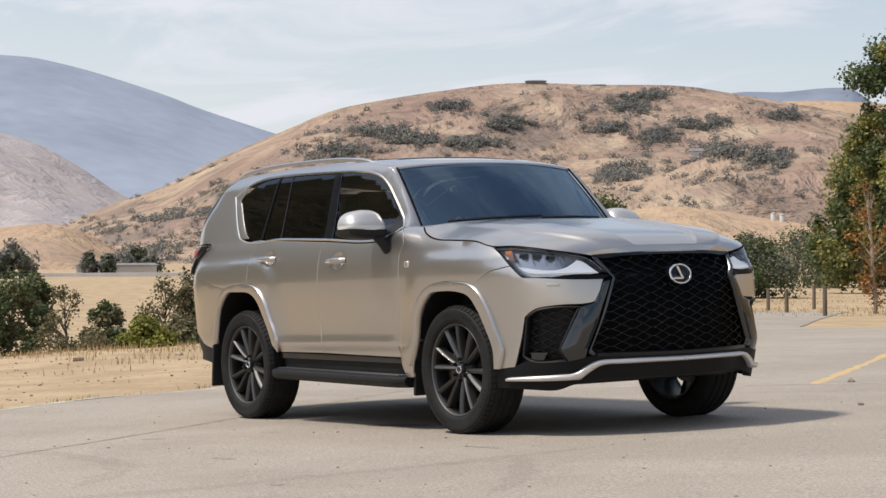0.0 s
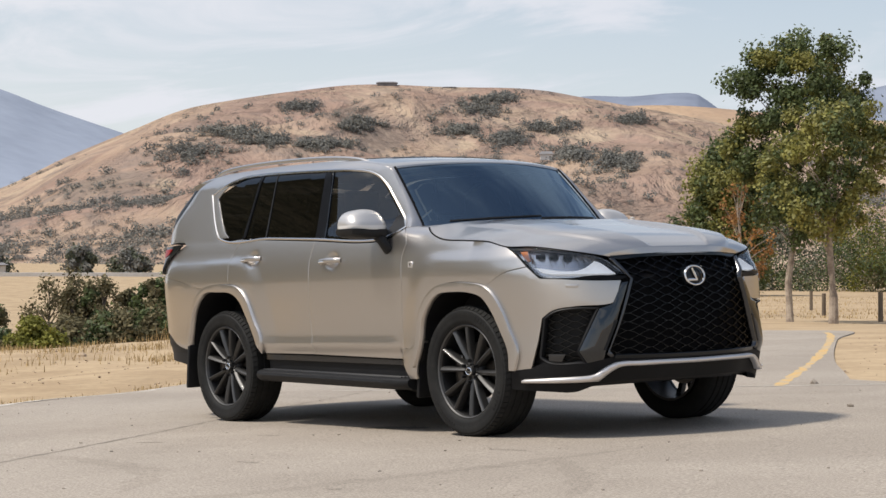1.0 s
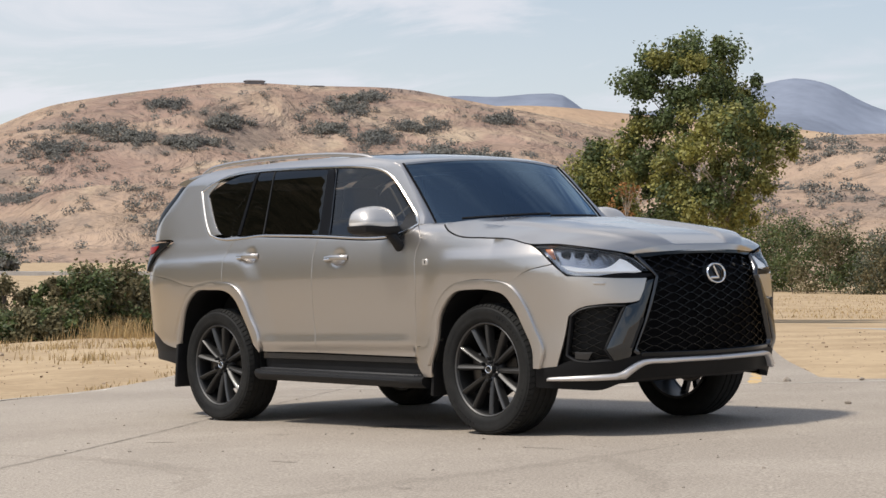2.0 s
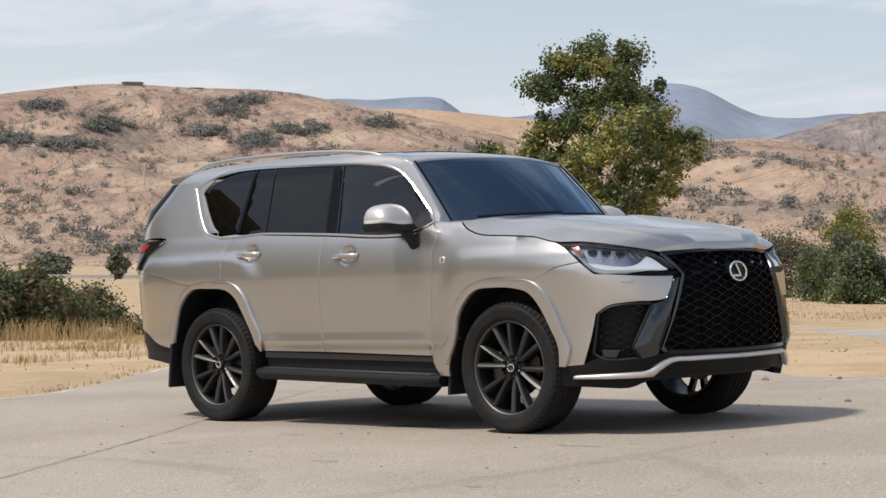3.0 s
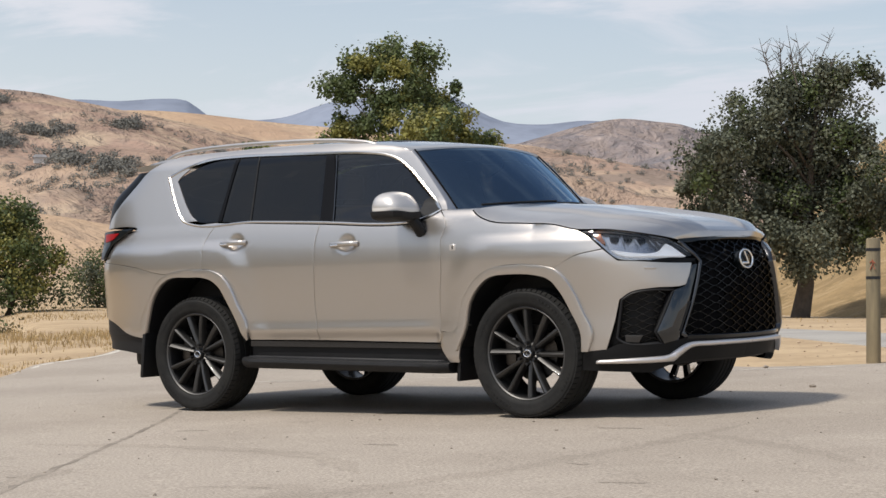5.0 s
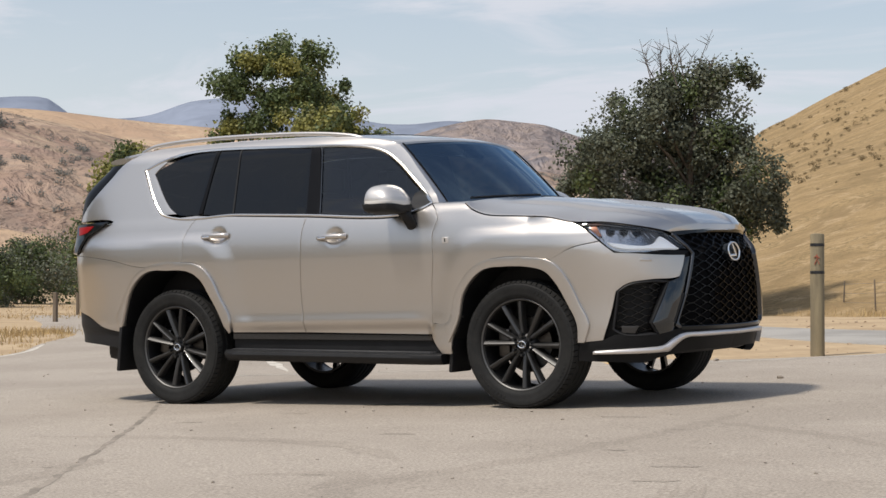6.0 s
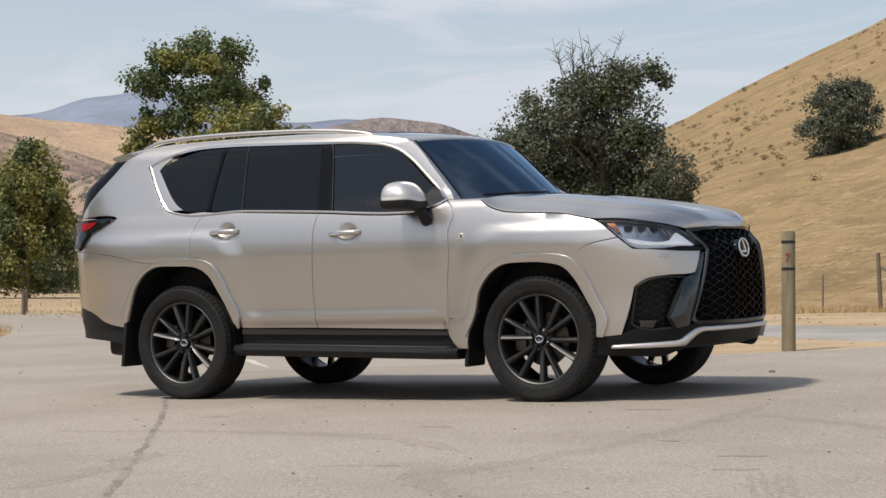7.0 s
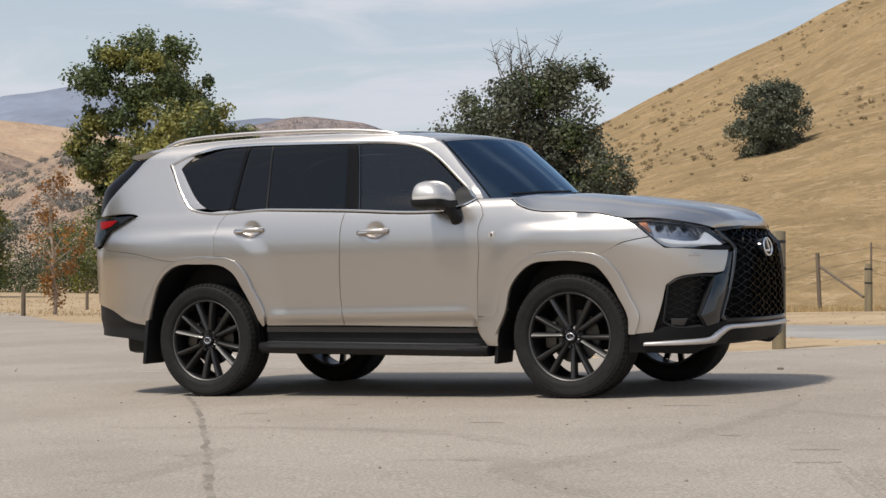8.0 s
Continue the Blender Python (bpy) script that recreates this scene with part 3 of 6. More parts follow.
for k, (wide, pts) in enumerate(ARCS):
    tagged(streak("tyre_mark", pts, wide, STAIN, h=0.0203 + 0.0001 * k, jitter=0.02, seed=20 + k), "faint dark tyre mark on the paving", kind="structure")
for k in range(4):
    dx = 0.055 * k
    tagged(streak("tyre_mark", ((4.20 + dx, -4.45), (4.40 + dx, -4.95), (4.60 + dx, -5.42), (4.84 + dx, -6.0)), 0.030, STAIN, h=0.0209 + 0.0001 * k, jitter=0.006, seed=30 + k, step=0.06), "ribbed tyre print on the paving", kind="structure")
SPOTS = [(3.84, -3.91, 4.06, -3.87, 0.05), (4.02, -4.43, 4.22, -4.39, 0.08), (3.03, -2.13, 3.15, -2.11, 0.09), (2.23, -1.45, 2.55, -1.42, 0.05), (3.26, -3.26, 3.39, -3.29, 0.05), (1.59, -2.75, 1.81, -2.72, 0.05),
         (-0.21, -2.37, -0.05, -2.26, 0.05), (1.02, -4.74, 1.09, -4.70, 0.05), (0.04, -1.61, 0.20, -1.52, 0.05), (2.51, -4.65, 2.59, -4.59, 0.05), (0.12, -0.83, 0.62, -0.62, 0.16)]
for k, (x0, y0, x1, y1, wide) in enumerate(SPOTS):
    tagged(streak("oil_stain", [(x0, y0), ((x0 + x1) / 2, (y0 + y1) / 2 + 0.02), (x1, y1)], wide, OIL if k == len(SPOTS) - 1 else STAIN, h=0.0214 + 0.00002 * k, jitter=0.008, seed=k, step=0.03), "small dark stain on the paving", kind="structure")
tagged(streak("road_marking", [(-0.50, 3.97), (-3.41, 7.70), (-6.6, 11.6), (-9.65, 15.17), (-11.6, 17.3)], 0.10, YELLOW_PAINT, jitter=0.004, step=0.3, taper=False), "worn yellow edge line on the road", kind="structure")
tagged(streak("road_marking", [(-4.2, 1.9), (-0.9, 3.68), (0.3, 4.5), (1.55, 5.95), (4, 8.8)], 0.05, WHITE_PAINT, jitter=0.004, step=0.3, h=0.0222, taper=False), "thin worn pale line along the paving edge", kind="structure")
tagged(streak("road_marking", [(-4.2, -2.9), (-4.98, -1.5), (-6.08, 0.06), (-6.93, 1.5), (-8.38, 3.4), (-9.9, 5.2), (-11.0, 7.0), (-13.1, 9.5)], 0.07, WHITE_PAINT, jitter=0.004, step=0.3, h=0.0222, taper=False), "thin worn pale line along the paving edge", kind="structure")
tagged(streak("road_marking", [(-3.4, 2.9), (-5.2, 4.9), (-8.0, 8.4)], 0.10, WHITE_PAINT, jitter=0.01, step=0.3, h=0.0216), "faded white bay line on the paving", kind="structure")


# ---- hills ----
def hill(name, prof, R, Rb, mat, label, gully=0.22, seed=0.0, size=120.0, na=200, nr=60, power=1.15, origin=EYE):
    """A range whose skyline follows prof (bearing, rise in degrees) at distance R, with a gullied face from Rb."""
    prof = sorted(prof)
    a0, a1 = prof[0][0], prof[-1][0]
    smooth = [(v.x, v.y) for v in smooth_loop(prof, 0.4, closed=False)]

    def height(az, r):
        s = (r - Rb) / (R - Rb)
        top = R * math.tan(radians(table(smooth, az))) + origin.z
        lim = top * (1 + 0.0)
        if s <= 1:
            s = max(0.0, s)
            base = -3 + (lim + 3) * s ** power
            px, py = r * math.cos(radians(az)) / size, r * math.sin(radians(az)) / size
            wx, wy = px + 0.5 * noise.noise((px * 0.7, py * 0.7, seed + 3)), py + 0.5 * noise.noise((px * 0.7, py * 0.7, seed + 6))
            g = 0.75 - 2.0 * abs(noise.noise((wx, wy, seed))) + 0.45 * noise.noise((px * 2.3, py * 2.3, seed + 9)) + 0.20 * noise.noise((px * 5, py * 5, seed + 11))
            base += lim * gully * g * (s ** 0.7) * (1 - s) ** 0.75
            # keep the face below the line of sight to the skyline
            return min(base, r * math.tan(radians(table(smooth, az))) * 0.985 + origin.z if s < 0.985 else base)
        return lim * max(-0.2, 1 - 2.5 * (s - 1))

    verts, faces = [], []
    cols = na + 1
    rs = [Rb + (R - Rb) * (i / nr) for i in range(nr + 1)] + [R + (R - Rb) * 0.15, R + (R - Rb) * 0.5]
    for r in rs:
        for j in range(cols):
            az = a0 + (a1 - a0) * j / na
            verts.append((origin.x + r * math.cos(radians(az)), origin.y + r * math.sin(radians(az)), height(az, r)))
    for i in range(len(rs) - 1):
        for j in range(na):
            faces.append((i * cols + j, i * cols + j + 1, (i + 1) * cols + j + 1, (i + 1) * cols + j)[::-1])
    me = bpy.data.meshes.new(name)
    me.from_pydata(verts, [], faces)
    me.polygons.foreach_set("use_smooth", [True] * len(me.polygons))
    me.materials.append(mat)
    tagged(new(name, me), label, "hill", kind="structure")
    return height, a0, a1


SOUTH_EYE = Vector((6.6, -12.5, 0.75))
main_hill = hill("hill", [(168, -1.0), (164, -0.4), (161, 0.35), (159.58, 0.75), (157.98, 1.4), (156.37, 2.14), (154.74, 2.72), (153.1, 3.55), (151.11, 4.38), (149.78, 4.93), (148.11, 5.29), (146.44, 5.54), (143.94, 5.74), (142.27, 5.68), (139.8, 5.6), (138.04, 5.36), (136.71, 5.11), (135.04, 4.80), (133.71, 4.5), (132.04, 4.1), (130, 3.5), (127, 2.2), (124, 0.5)], 900, 430, HILL, "dry brown hill dotted with grey-green shrubs", gully=0.46, na=380, nr=110, size=150.0)
mid_hill = hill("hill", [(134, 1.0), (131, 3.0), (129, 3.8), (127.71, 4.0), (126.39, 4.15), (125.08, 4.18), (123.77, 3.97), (122.48, 3.72), (121.35, 3.5), (120.0, 3.3), (118, 2.9), (115, 2.2), (110, 1.0)], 560, 230, HILL, "dry brown gullied hill with scattered shrubs", gully=0.55, na=260, nr=80, seed=4.0, size=85.0)
tan_hill = hill("hill", [(144, 0.3), (142.5, 1.2), (141, 1.9), (139.8, 2.1), (138.5, 2.0), (137, 1.75), (135.5, 1.5), (133.5, 1.0), (131, 0.2)], 425, 300, HILL_TAN, "low pale tan grass hill before the brown one", gully=0.25, na=120, nr=40, seed=51.0, size=60.0)
hill("hill", [(165, 0.8), (162, 1.25), (160, 1.4), (158.5, 1.6), (157.4, 1.6), (156.3, 1.15), (155.2, 0.4)], 425, 335, HILL_TAN, "low orange-tan mound at the foot of the brown hill", gully=0.3, na=100, nr=36, seed=55.0, size=45.0)
hill("hill", [(142, 4.6), (139, 5.0), (137.04, 5.08), (135.71, 5.1), (134.37, 5.02), (133.04, 4.88), (131.7, 4.75), (129.8, 4.6), (127.5, 4.3), (125, 3.9), (121, 3.0), (117, 2.4)], 1500, 900, HILL_TAN, "pale tan grass hill in the distance", gully=0.14, na=140, nr=40, seed=8.0, size=260.0)
hill("hill", [(160, 4.5), (162, 4.8), (159.58, 4.27), (158.62, 4.01), (157.82, 3.61), (157.01, 3.12), (156.21, 2.58), (154, 1.5), (150, 0.5)], 2500, 1500, HAZED_PALE_MOUNTAIN, "pale dry mountain slope in the haze", gully=0.4, na=100, nr=40, seed=12.0, size=400.0)
hill("hill", [(128, 3.2), (126, 3.9), (124.42, 4.36), (123.12, 4.72), (121.99, 4.92), (120.87, 4.82), (120.2, 4.74), (119.2, 4.4), (117, 3.9), (114, 3.2), (110, 2.0)], 2600, 1500, HAZED_PINK_MOUNTAIN, "pale pinkish mountain with dark patches in the haze", gully=0.5, na=120, nr=46, seed=16.0, size=240.0)
hill("mountain", [(140, 4.9), (138.5, 5.3), (138.04, 5.38), (136.71, 5.36), (135.38, 5.45), (134.71, 5.40), (134.12, 4.98), (133, 4.6)], 3000, 2000, HAZED_RIDGE, "flat-topped mauve ridge in the haze", gully=0.1, na=80, nr=24, seed=20.0, size=400.0)
hill("mountain", [(136, 4.5), (134.37, 4.79), (131.87, 4.95), (130.6, 5.38), (129.69, 5.5), (128.73, 5.7), (128.01, 5.82), (127.05, 5.64), (126.06, 5.12), (125.4, 4.85), (124.26, 4.76), (122.96, 4.87), (121.5, 4.7), (119, 4.2), (115, 3.5), (108, 2.5)], 4300, 2800, HAZED_RIDGE, "hazy blue mountain range", gully=0.16, na=140, nr=36, seed=24.0, size=500.0)
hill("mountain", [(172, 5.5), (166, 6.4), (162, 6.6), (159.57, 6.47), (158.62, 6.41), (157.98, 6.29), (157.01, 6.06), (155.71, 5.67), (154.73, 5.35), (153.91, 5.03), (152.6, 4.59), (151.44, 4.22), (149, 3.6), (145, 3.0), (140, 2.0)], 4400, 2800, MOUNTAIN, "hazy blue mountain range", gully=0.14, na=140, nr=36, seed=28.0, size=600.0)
# stays out of view: added, and made high, to darken what the doors reflect
hill("hill", [(178, 0.0), (186, 11.0), (196, 18.0), (207, 20.0), (217, 16.5), (226, 11.5), (236, 9.0), (246, 7.5), (256, 5.5), (266, 3.0), (276, 0.0)], 200, 50, UNSEEN_SCRUB, "unseen dark hillside added for the car's reflections", gully=0.25, na=120, nr=40, seed=41.0, size=70.0)
gold_hill = hill("hill", [(120, 0.2), (117, 1.6), (115, 3.2), (113.55, 4.5), (112.77, 4.88), (111.86, 5.37), (110.87, 5.87), (109.23, 6.66), (107.6, 7.38), (106.31, 8.05), (104, 8.9), (100, 10.2), (94, 11.5), (85, 11.5), (72, 9.0), (55, 5.0)], 270, 74, HILL_GOLD, "golden dry grass hillside", gully=0.20, na=260, nr=110, seed=33.0, size=70.0, power=0.95, origin=SOUTH_EYE)
car = new("suv")
car.matrix_world = LEVEL @ Matrix.Translation((0, 0.035, 0)) @ Matrix.Diagonal((1, 1.037, 1, 1))
tagged(car, "large warm-silver metallic SUV with black grille, parked on the paving", "car")

# outlines in the car's side view, x ahead and z up
ARCH_F = [(0.877, 0.545), (0.901, 0.562), (0.956, 0.729), (1.073, 0.876), (1.180, 0.936), (1.325, 0.958), (1.545, 0.951), (1.661, 0.929), (1.727, 0.887), (1.802, 0.784), (1.860, 0.655), (1.913, 0.528), (1.880, 0.412)]
ARCH_F_IN = [(0.900, 0.420), (0.972, 0.561), (1.019, 0.728), (1.111, 0.838), (1.198, 0.887), (1.322, 0.899), (1.541, 0.889), (1.637, 0.861), (1.708, 0.786), (1.779, 0.657), (1.837, 0.530), (1.840, 0.413)]
ARCH_R = [(-1.962, 0.625), (-1.932, 0.687), (-1.855, 0.809), (-1.749, 0.930), (-1.660, 0.977), (-1.508, 1.005), (-1.327, 1.004), (-1.217, 0.993), (-1.124, 0.954), (-1.050, 0.872), (-0.992, 0.750), (-0.917, 0.609), (-0.918, 0.520)]
ARCH_R_IN = [(-1.925, 0.500), (-1.889, 0.645), (-1.819, 0.808), (-1.715, 0.909), (-1.621, 0.947), (-1.462, 0.950), (-1.244, 0.932), (-1.154, 0.878), (-1.084, 0.772), (-1.003, 0.631), (-0.940, 0.500)]
SEAM_A = [(0.760, 0.546), (0.768, 0.771), (0.791, 0.958), (0.788, 1.139), (0.817, 1.221), (0.791, 1.285), (0.750, 1.324)]
SEAM_B = [(-0.288, 0.494), (-0.291, 0.599), (-0.298, 0.716), (-0.287, 0.990), (-0.281, 1.185), (-0.258, 1.279)]
SEAM_C = [(-1.217, 1.329), (-1.286, 1.254), (-1.325, 1.174), (-1.328, 1.061), (-1.327, 1.006)]
DLO = [(-1.808, 1.685), (-1.779, 1.696), (-1.665, 1.740), (-1.433, 1.795), (-1.143, 1.806), (-0.755, 1.796), (-0.375, 1.781), (0.076, 1.756), (0.207, 1.737), (0.317, 1.700), (0.431, 1.624), (0.523, 1.541), (0.750, 1.330), (0.703, 1.301), (0.571, 1.261), (0.413, 1.248), (-0.257, 1.283), (-0.866, 1.312), (-1.563, 1.342), (-1.602, 1.372)]
ROOF_EDGE = [(0.42, 1.742), (0.30, 1.775), (0.0, 1.815), (-0.5, 1.84), (-1.0, 1.848), (-1.5, 1.842), (-1.9, 1.818), (-2.2, 1.782)][::-1]


def roof_z(x):
    return table(ROOF_EDGE, x)


fdoor = SEAM_B[:1] + [(0.226, 0.482), (0.752, 0.470)] + SEAM_A + [(0.703, 1.297), (0.571, 1.257), (0.413, 1.244)] + SEAM_B[:0:-1]
rdoor = SEAM_C[:-1] + ARCH_R[6:] + [(-0.915, 0.500), (-0.580, 0.497)] + SEAM_B
fender = from_side([(0.750, 1.326), (0.870, 1.322), (1.012, 1.312), (1.064, 1.275), (1.171, 1.234), (1.410, 1.213), (1.637, 1.196)]) + from_nose([(71.5, 1.160), (66.2, 1.110), (61.7, 1.038)]) + from_side([(1.815, 1.001), (1.700, 0.945)] + ARCH_F[7:0:-1] + [(0.877, 0.546)] + SEAM_A[:-1])
quarter = [(-2.45, 1.330), (-2.06, 1.330), (-2.03, 1.318), (-2.16, 1.268), (-2.29, 1.215), (-2.36, 1.10), (-2.40, 1.085), (-2.027, 1.041), (-1.762, 0.985)] + ARCH_R[4:7] + SEAM_C[-2::-1] + [(-1.563, 1.342)] + DLO[19:] + DLO[:13] + [(0.797, 1.331), (0.60, 1.545), (0.409, 1.738)] + [(x, roof_z(x)) for x in (0.3, 0.1, -0.2, -0.6, -1.0, -1.4, -1.8)] + [(-2.03, 1.735), (-2.13, 1.64), (-2.25, 1.53), (-2.38, 1.41)]
bumper_f = from_nose([(61.5, 1.034), (56.7, 0.962), (50.0, 0.955), (44.0, 0.946), (39.5, 0.941), (30.2, 0.937), (32.5, 0.812), (34.1, 0.800), (45.2, 0.790), (52.7, 0.769), (56.4, 0.724), (58.1, 0.594), (61.2, 0.424), (68.0, 0.414)]) + from_side([(1.913, 0.528), (1.850, 0.655), (1.790, 0.784), (1.712, 0.875), (1.652, 0.924), (1.692, 0.9435), (1.815, 0.9995)])
bumper_r = [(-2.027, 1.0395), (-1.762, 0.9835), (-1.655, 0.9745), (-1.740, 0.912), (-1.845, 0.800), (-1.932, 0.687), (-1.962, 0.625), (-1.925, 0.51), (-2.10, 0.545), (-2.30, 0.64), (-2.46, 0.73)]

body_doors = []
for mirror in (False, True):
    d = patch("front_door", from_side(fdoor), PAINT, car, step=0.02, gap=0.0036, mirror=mirror)
    e = patch("rear_door", from_side(rdoor), PAINT, car, step=0.02, gap=0.0036, mirror=mirror)
    body_doors.append((d, e))
    patch("fender", fender, PAINT, car, step=0.035, gap=0.0018, mirror=mirror)
    patch("body_side", from_side(quarter), PAINT, car, step=0.04, gap=0.0015, mirror=mirror)
    patch("front_bumper", bumper_f, PAINT, car, step=0.035, gap=0.0015, mirror=mirror)
    patch("rear_bumper", from_side(bumper_r[:10]) + [(-3.09, 0.73), (-3.09, 1.06)] + from_side([(-2.40, 1.08)]), PAINT, car, gap=0.001, mirror=mirror)
    patch("rocker_end", from_side([(0.760, 0.5445), (0.885, 0.5445), (0.950, 0.532), (0.915, 0.43), (0.905, 0.345), (0.83, 0.345), (0.755, 0.462)]), PAINT, car, mirror=mirror)
    # flares over the wheels
    for outer, inner in ((ARCH_F, ARCH_F_IN), (ARCH_R, ARCH_R_IN)):
        patch("wheel_arch_flare", from_side(outer + inner[::-1]), PAINT, car, step=0.024, off=0.021, thick=0.07, gap=0.001, mirror=mirror, dome=0.16)
    # sill below the doors
    patch("sill", from_side([(-0.93, 0.496), (-0.288, 0.488), (0.752, 0.466), (0.752, 0.43), (-0.93, 0.455)]), TRIM, car, "dark satin strip below the doors", off=-0.012, mirror=mirror)
    patch("sill", from_side([(-0.95, 0.453), (0.76, 0.428), (0.80, 0.30), (-0.95, 0.32)]), PLASTIC, car, "black plastic sill", off=-0.05, thick=0.03, mirror=mirror)
    # rear lower bumper, tail lamp and rear quarter of the back window
    patch("rear_valance", from_side([(-2.46, 0.725), (-2.30, 0.635), (-2.10, 0.54), (-1.925, 0.505), (-1.935, 0.385), (-2.22, 0.425)]) + [(-3.09, 0.46), (-3.09, 0.725)], PLASTIC, car, "black plastic lower bumper", off=-0.01, mirror=mirror)
    lamp = patch("tail_lamp", from_side([(-2.055, 1.316), (-2.16, 1.262), (-2.285, 1.212), (-2.36, 1.105)]) + [(-2.62, 1.08), (-2.68, 1.30)], GLOSS, car, "smoked tail lamp with a red light", off=0.026, mirror=mirror)
    patch("light", from_side([(-2.20, 1.286), (-2.265, 1.242), (-2.37, 1.226), (-2.39, 1.286)]), TAIL_RED, lamp, "red lens", off=0.032, gap=0.0, mirror=mirror)
    patch("window_fin", from_side([(-2.03, 1.742), (-2.135, 1.637), (-2.255, 1.527), (-2.385, 1.407), (-2.45, 1.336)]) + [(-2.62, 1.336), (-2.60, 1.742)], PILLAR, car, "black fin beside the back window", off=-0.006, mirror=mirror)
    patch("rear_window", [(-2.60, 1.742), (-2.62, 1.336), (-3.09, 1.336), (-3.09, 1.742)], PRIVACY, car, "black back window", off=-0.008, mirror=mirror)
    patch("tailgate", [(-2.66, 1.07), (-3.09, 1.07), (-3.09, 1.33), (-2.62, 1.33), (-2.66, 1.28)], PAINT, car, mirror=mirror)


# windows of the side, each set in its door or in the body
def ribbon(name, loop, widths, mat, parent, label="", off=0.004, mirror=False, thick=0.012):
    n = len(loop)
    area = sum(a[0] * b[1] - b[0] * a[1] for a, b in zip(loop, loop[1:] + loop[:1]))
    s = 1 if area > 0 else -1
    verts, nn, faces = [], [], []
    for i in range(n):
        t = (Vector(loop[(i + 1) % n]) - Vector(loop[i - 1])).normalized()
        w = Vector((-t.y, t.x)) * s
        for k, (f, h) in enumerate(((0.0, -thick), (0.0, 0.0), (0.5, 0.004), (1.0, 0.0), (1.0, -thick))):
            q = Vector(loop[i]) + w * (widths[i] * f)
            e = 0.004
            p = wrap(*q)
            nrm = (wrap(q.x + e, q.y) - wrap(q.x - e, q.y)).cross(wrap(q.x, q.y + e) - wrap(q.x, q.y - e)).normalized()
            v = p + nrm * (off + h)
            verts.append((v.x, -v.y if mirror else v.y, v.z))
    for i in range(n):
        for k in range(4):
            a, b = i * 5 + k, ((i + 1) % n) * 5 + k
            faces.append((a, b, b + 1, a + 1))
    bm = bmesh.new()
    vs = [bm.verts.new(v) for v in verts]
    for f in faces:
        bm.faces.new([vs[i] for i in f])
    return part(name, bm, mat, parent, label)


QGLASS = [(-1.696, 1.650), (-1.674, 1.668), (-1.561, 1.716), (-1.372, 1.766), (-1.150, 1.782), (-1.181, 1.583), (-1.228, 1.341), (-1.430, 1.352), (-1.501, 1.397)]
RGLASS = [(-1.114, 1.783), (-0.698, 1.772), (-0.299, 1.757), (-0.280, 1.500), (-0.265, 1.300), (-1.189, 1.340), (-1.153, 1.582)]
FGLASS = [(-0.221, 1.754), (0.080, 1.733), (0.188, 1.719), (0.298, 1.680), (0.412, 1.596), (0.529, 1.486), (0.712, 1.328), (0.569, 1.278), (0.323, 1.271), (-0.146, 1.291), (-0.185, 1.575)]
BPILLAR = [(-0.297, 1.757), (-0.223, 1.754), (-0.187, 1.575), (-0.148, 1.291), (-0.263, 1.300), (-0.278, 1.500)]
CPILLAR = [(-1.148, 1.782), (-1.116, 1.783), (-1.155, 1.582), (-1.191, 1.340), (-1.226, 1.341), (-1.179, 1.583)]
for mirror in (False, True):
    front, rear = body_doors[int(mirror)]
    patch("window", QGLASS, PRIVACY, car, "black privacy glass", off=-0.004, thick=0.006, gap=-0.004, mirror=mirror)
    g = patch("window", RGLASS, PRIVACY, rear, "black privacy glass", off=-0.004, thick=0.006, gap=-0.004, mirror=mirror)
    patch("window", FGLASS, TINTED, front, "dark tinted glass", off=-0.004, thick=0.006, gap=-0.004, mirror=mirror)
    patch("pillar_cover", BPILLAR, PILLAR, front, "gloss black pillar cover", off=0.002, thick=0.012, gap=0.001, mirror=mirror)
    patch("pillar_cover", CPILLAR, PILLAR, rear, "gloss black pillar cover", off=0.002, thick=0.012, gap=0.0005, mirror=mirror)
    patch("window_divider", [(-0.930, 1.779), (-0.920, 1.779), (-0.904, 1.327), (-0.918, 1.327)], PLASTIC, rear, off=0.001, thick=0.006, gap=0.0, mirror=mirror)
    patch("window_divider", [(-0.204, 1.753), (-0.198, 1.753), (-0.141, 1.292), (-0.148, 1.292)], TRIM, front, off=0.004, thick=0.006, gap=0.0, mirror=mirror)
    loop = [tuple(v) for v in smooth_loop(DLO, 0.06)]
    widths = []
    for x, z in loop:
        widths.append(0.018 if z > 1.36 else 0.015)
    patch("window_trim", [(-1.800, 1.680), (-1.775, 1.692), (-1.664, 1.735), (-1.590, 1.735), (-1.674, 1.676), (-1.698, 1.650), (-1.503, 1.396), (-1.432, 1.351), (-1.56, 1.347), (-1.597, 1.374)], PAINT, car, "satin silver quarter-window trim", off=0.003, thick=0.012, gap=0.0, mirror=mirror, step=0.03, dome=0.05)
    ribbon("window_trim", loop, widths, SATIN, car, "satin silver window surround", mirror=mirror)

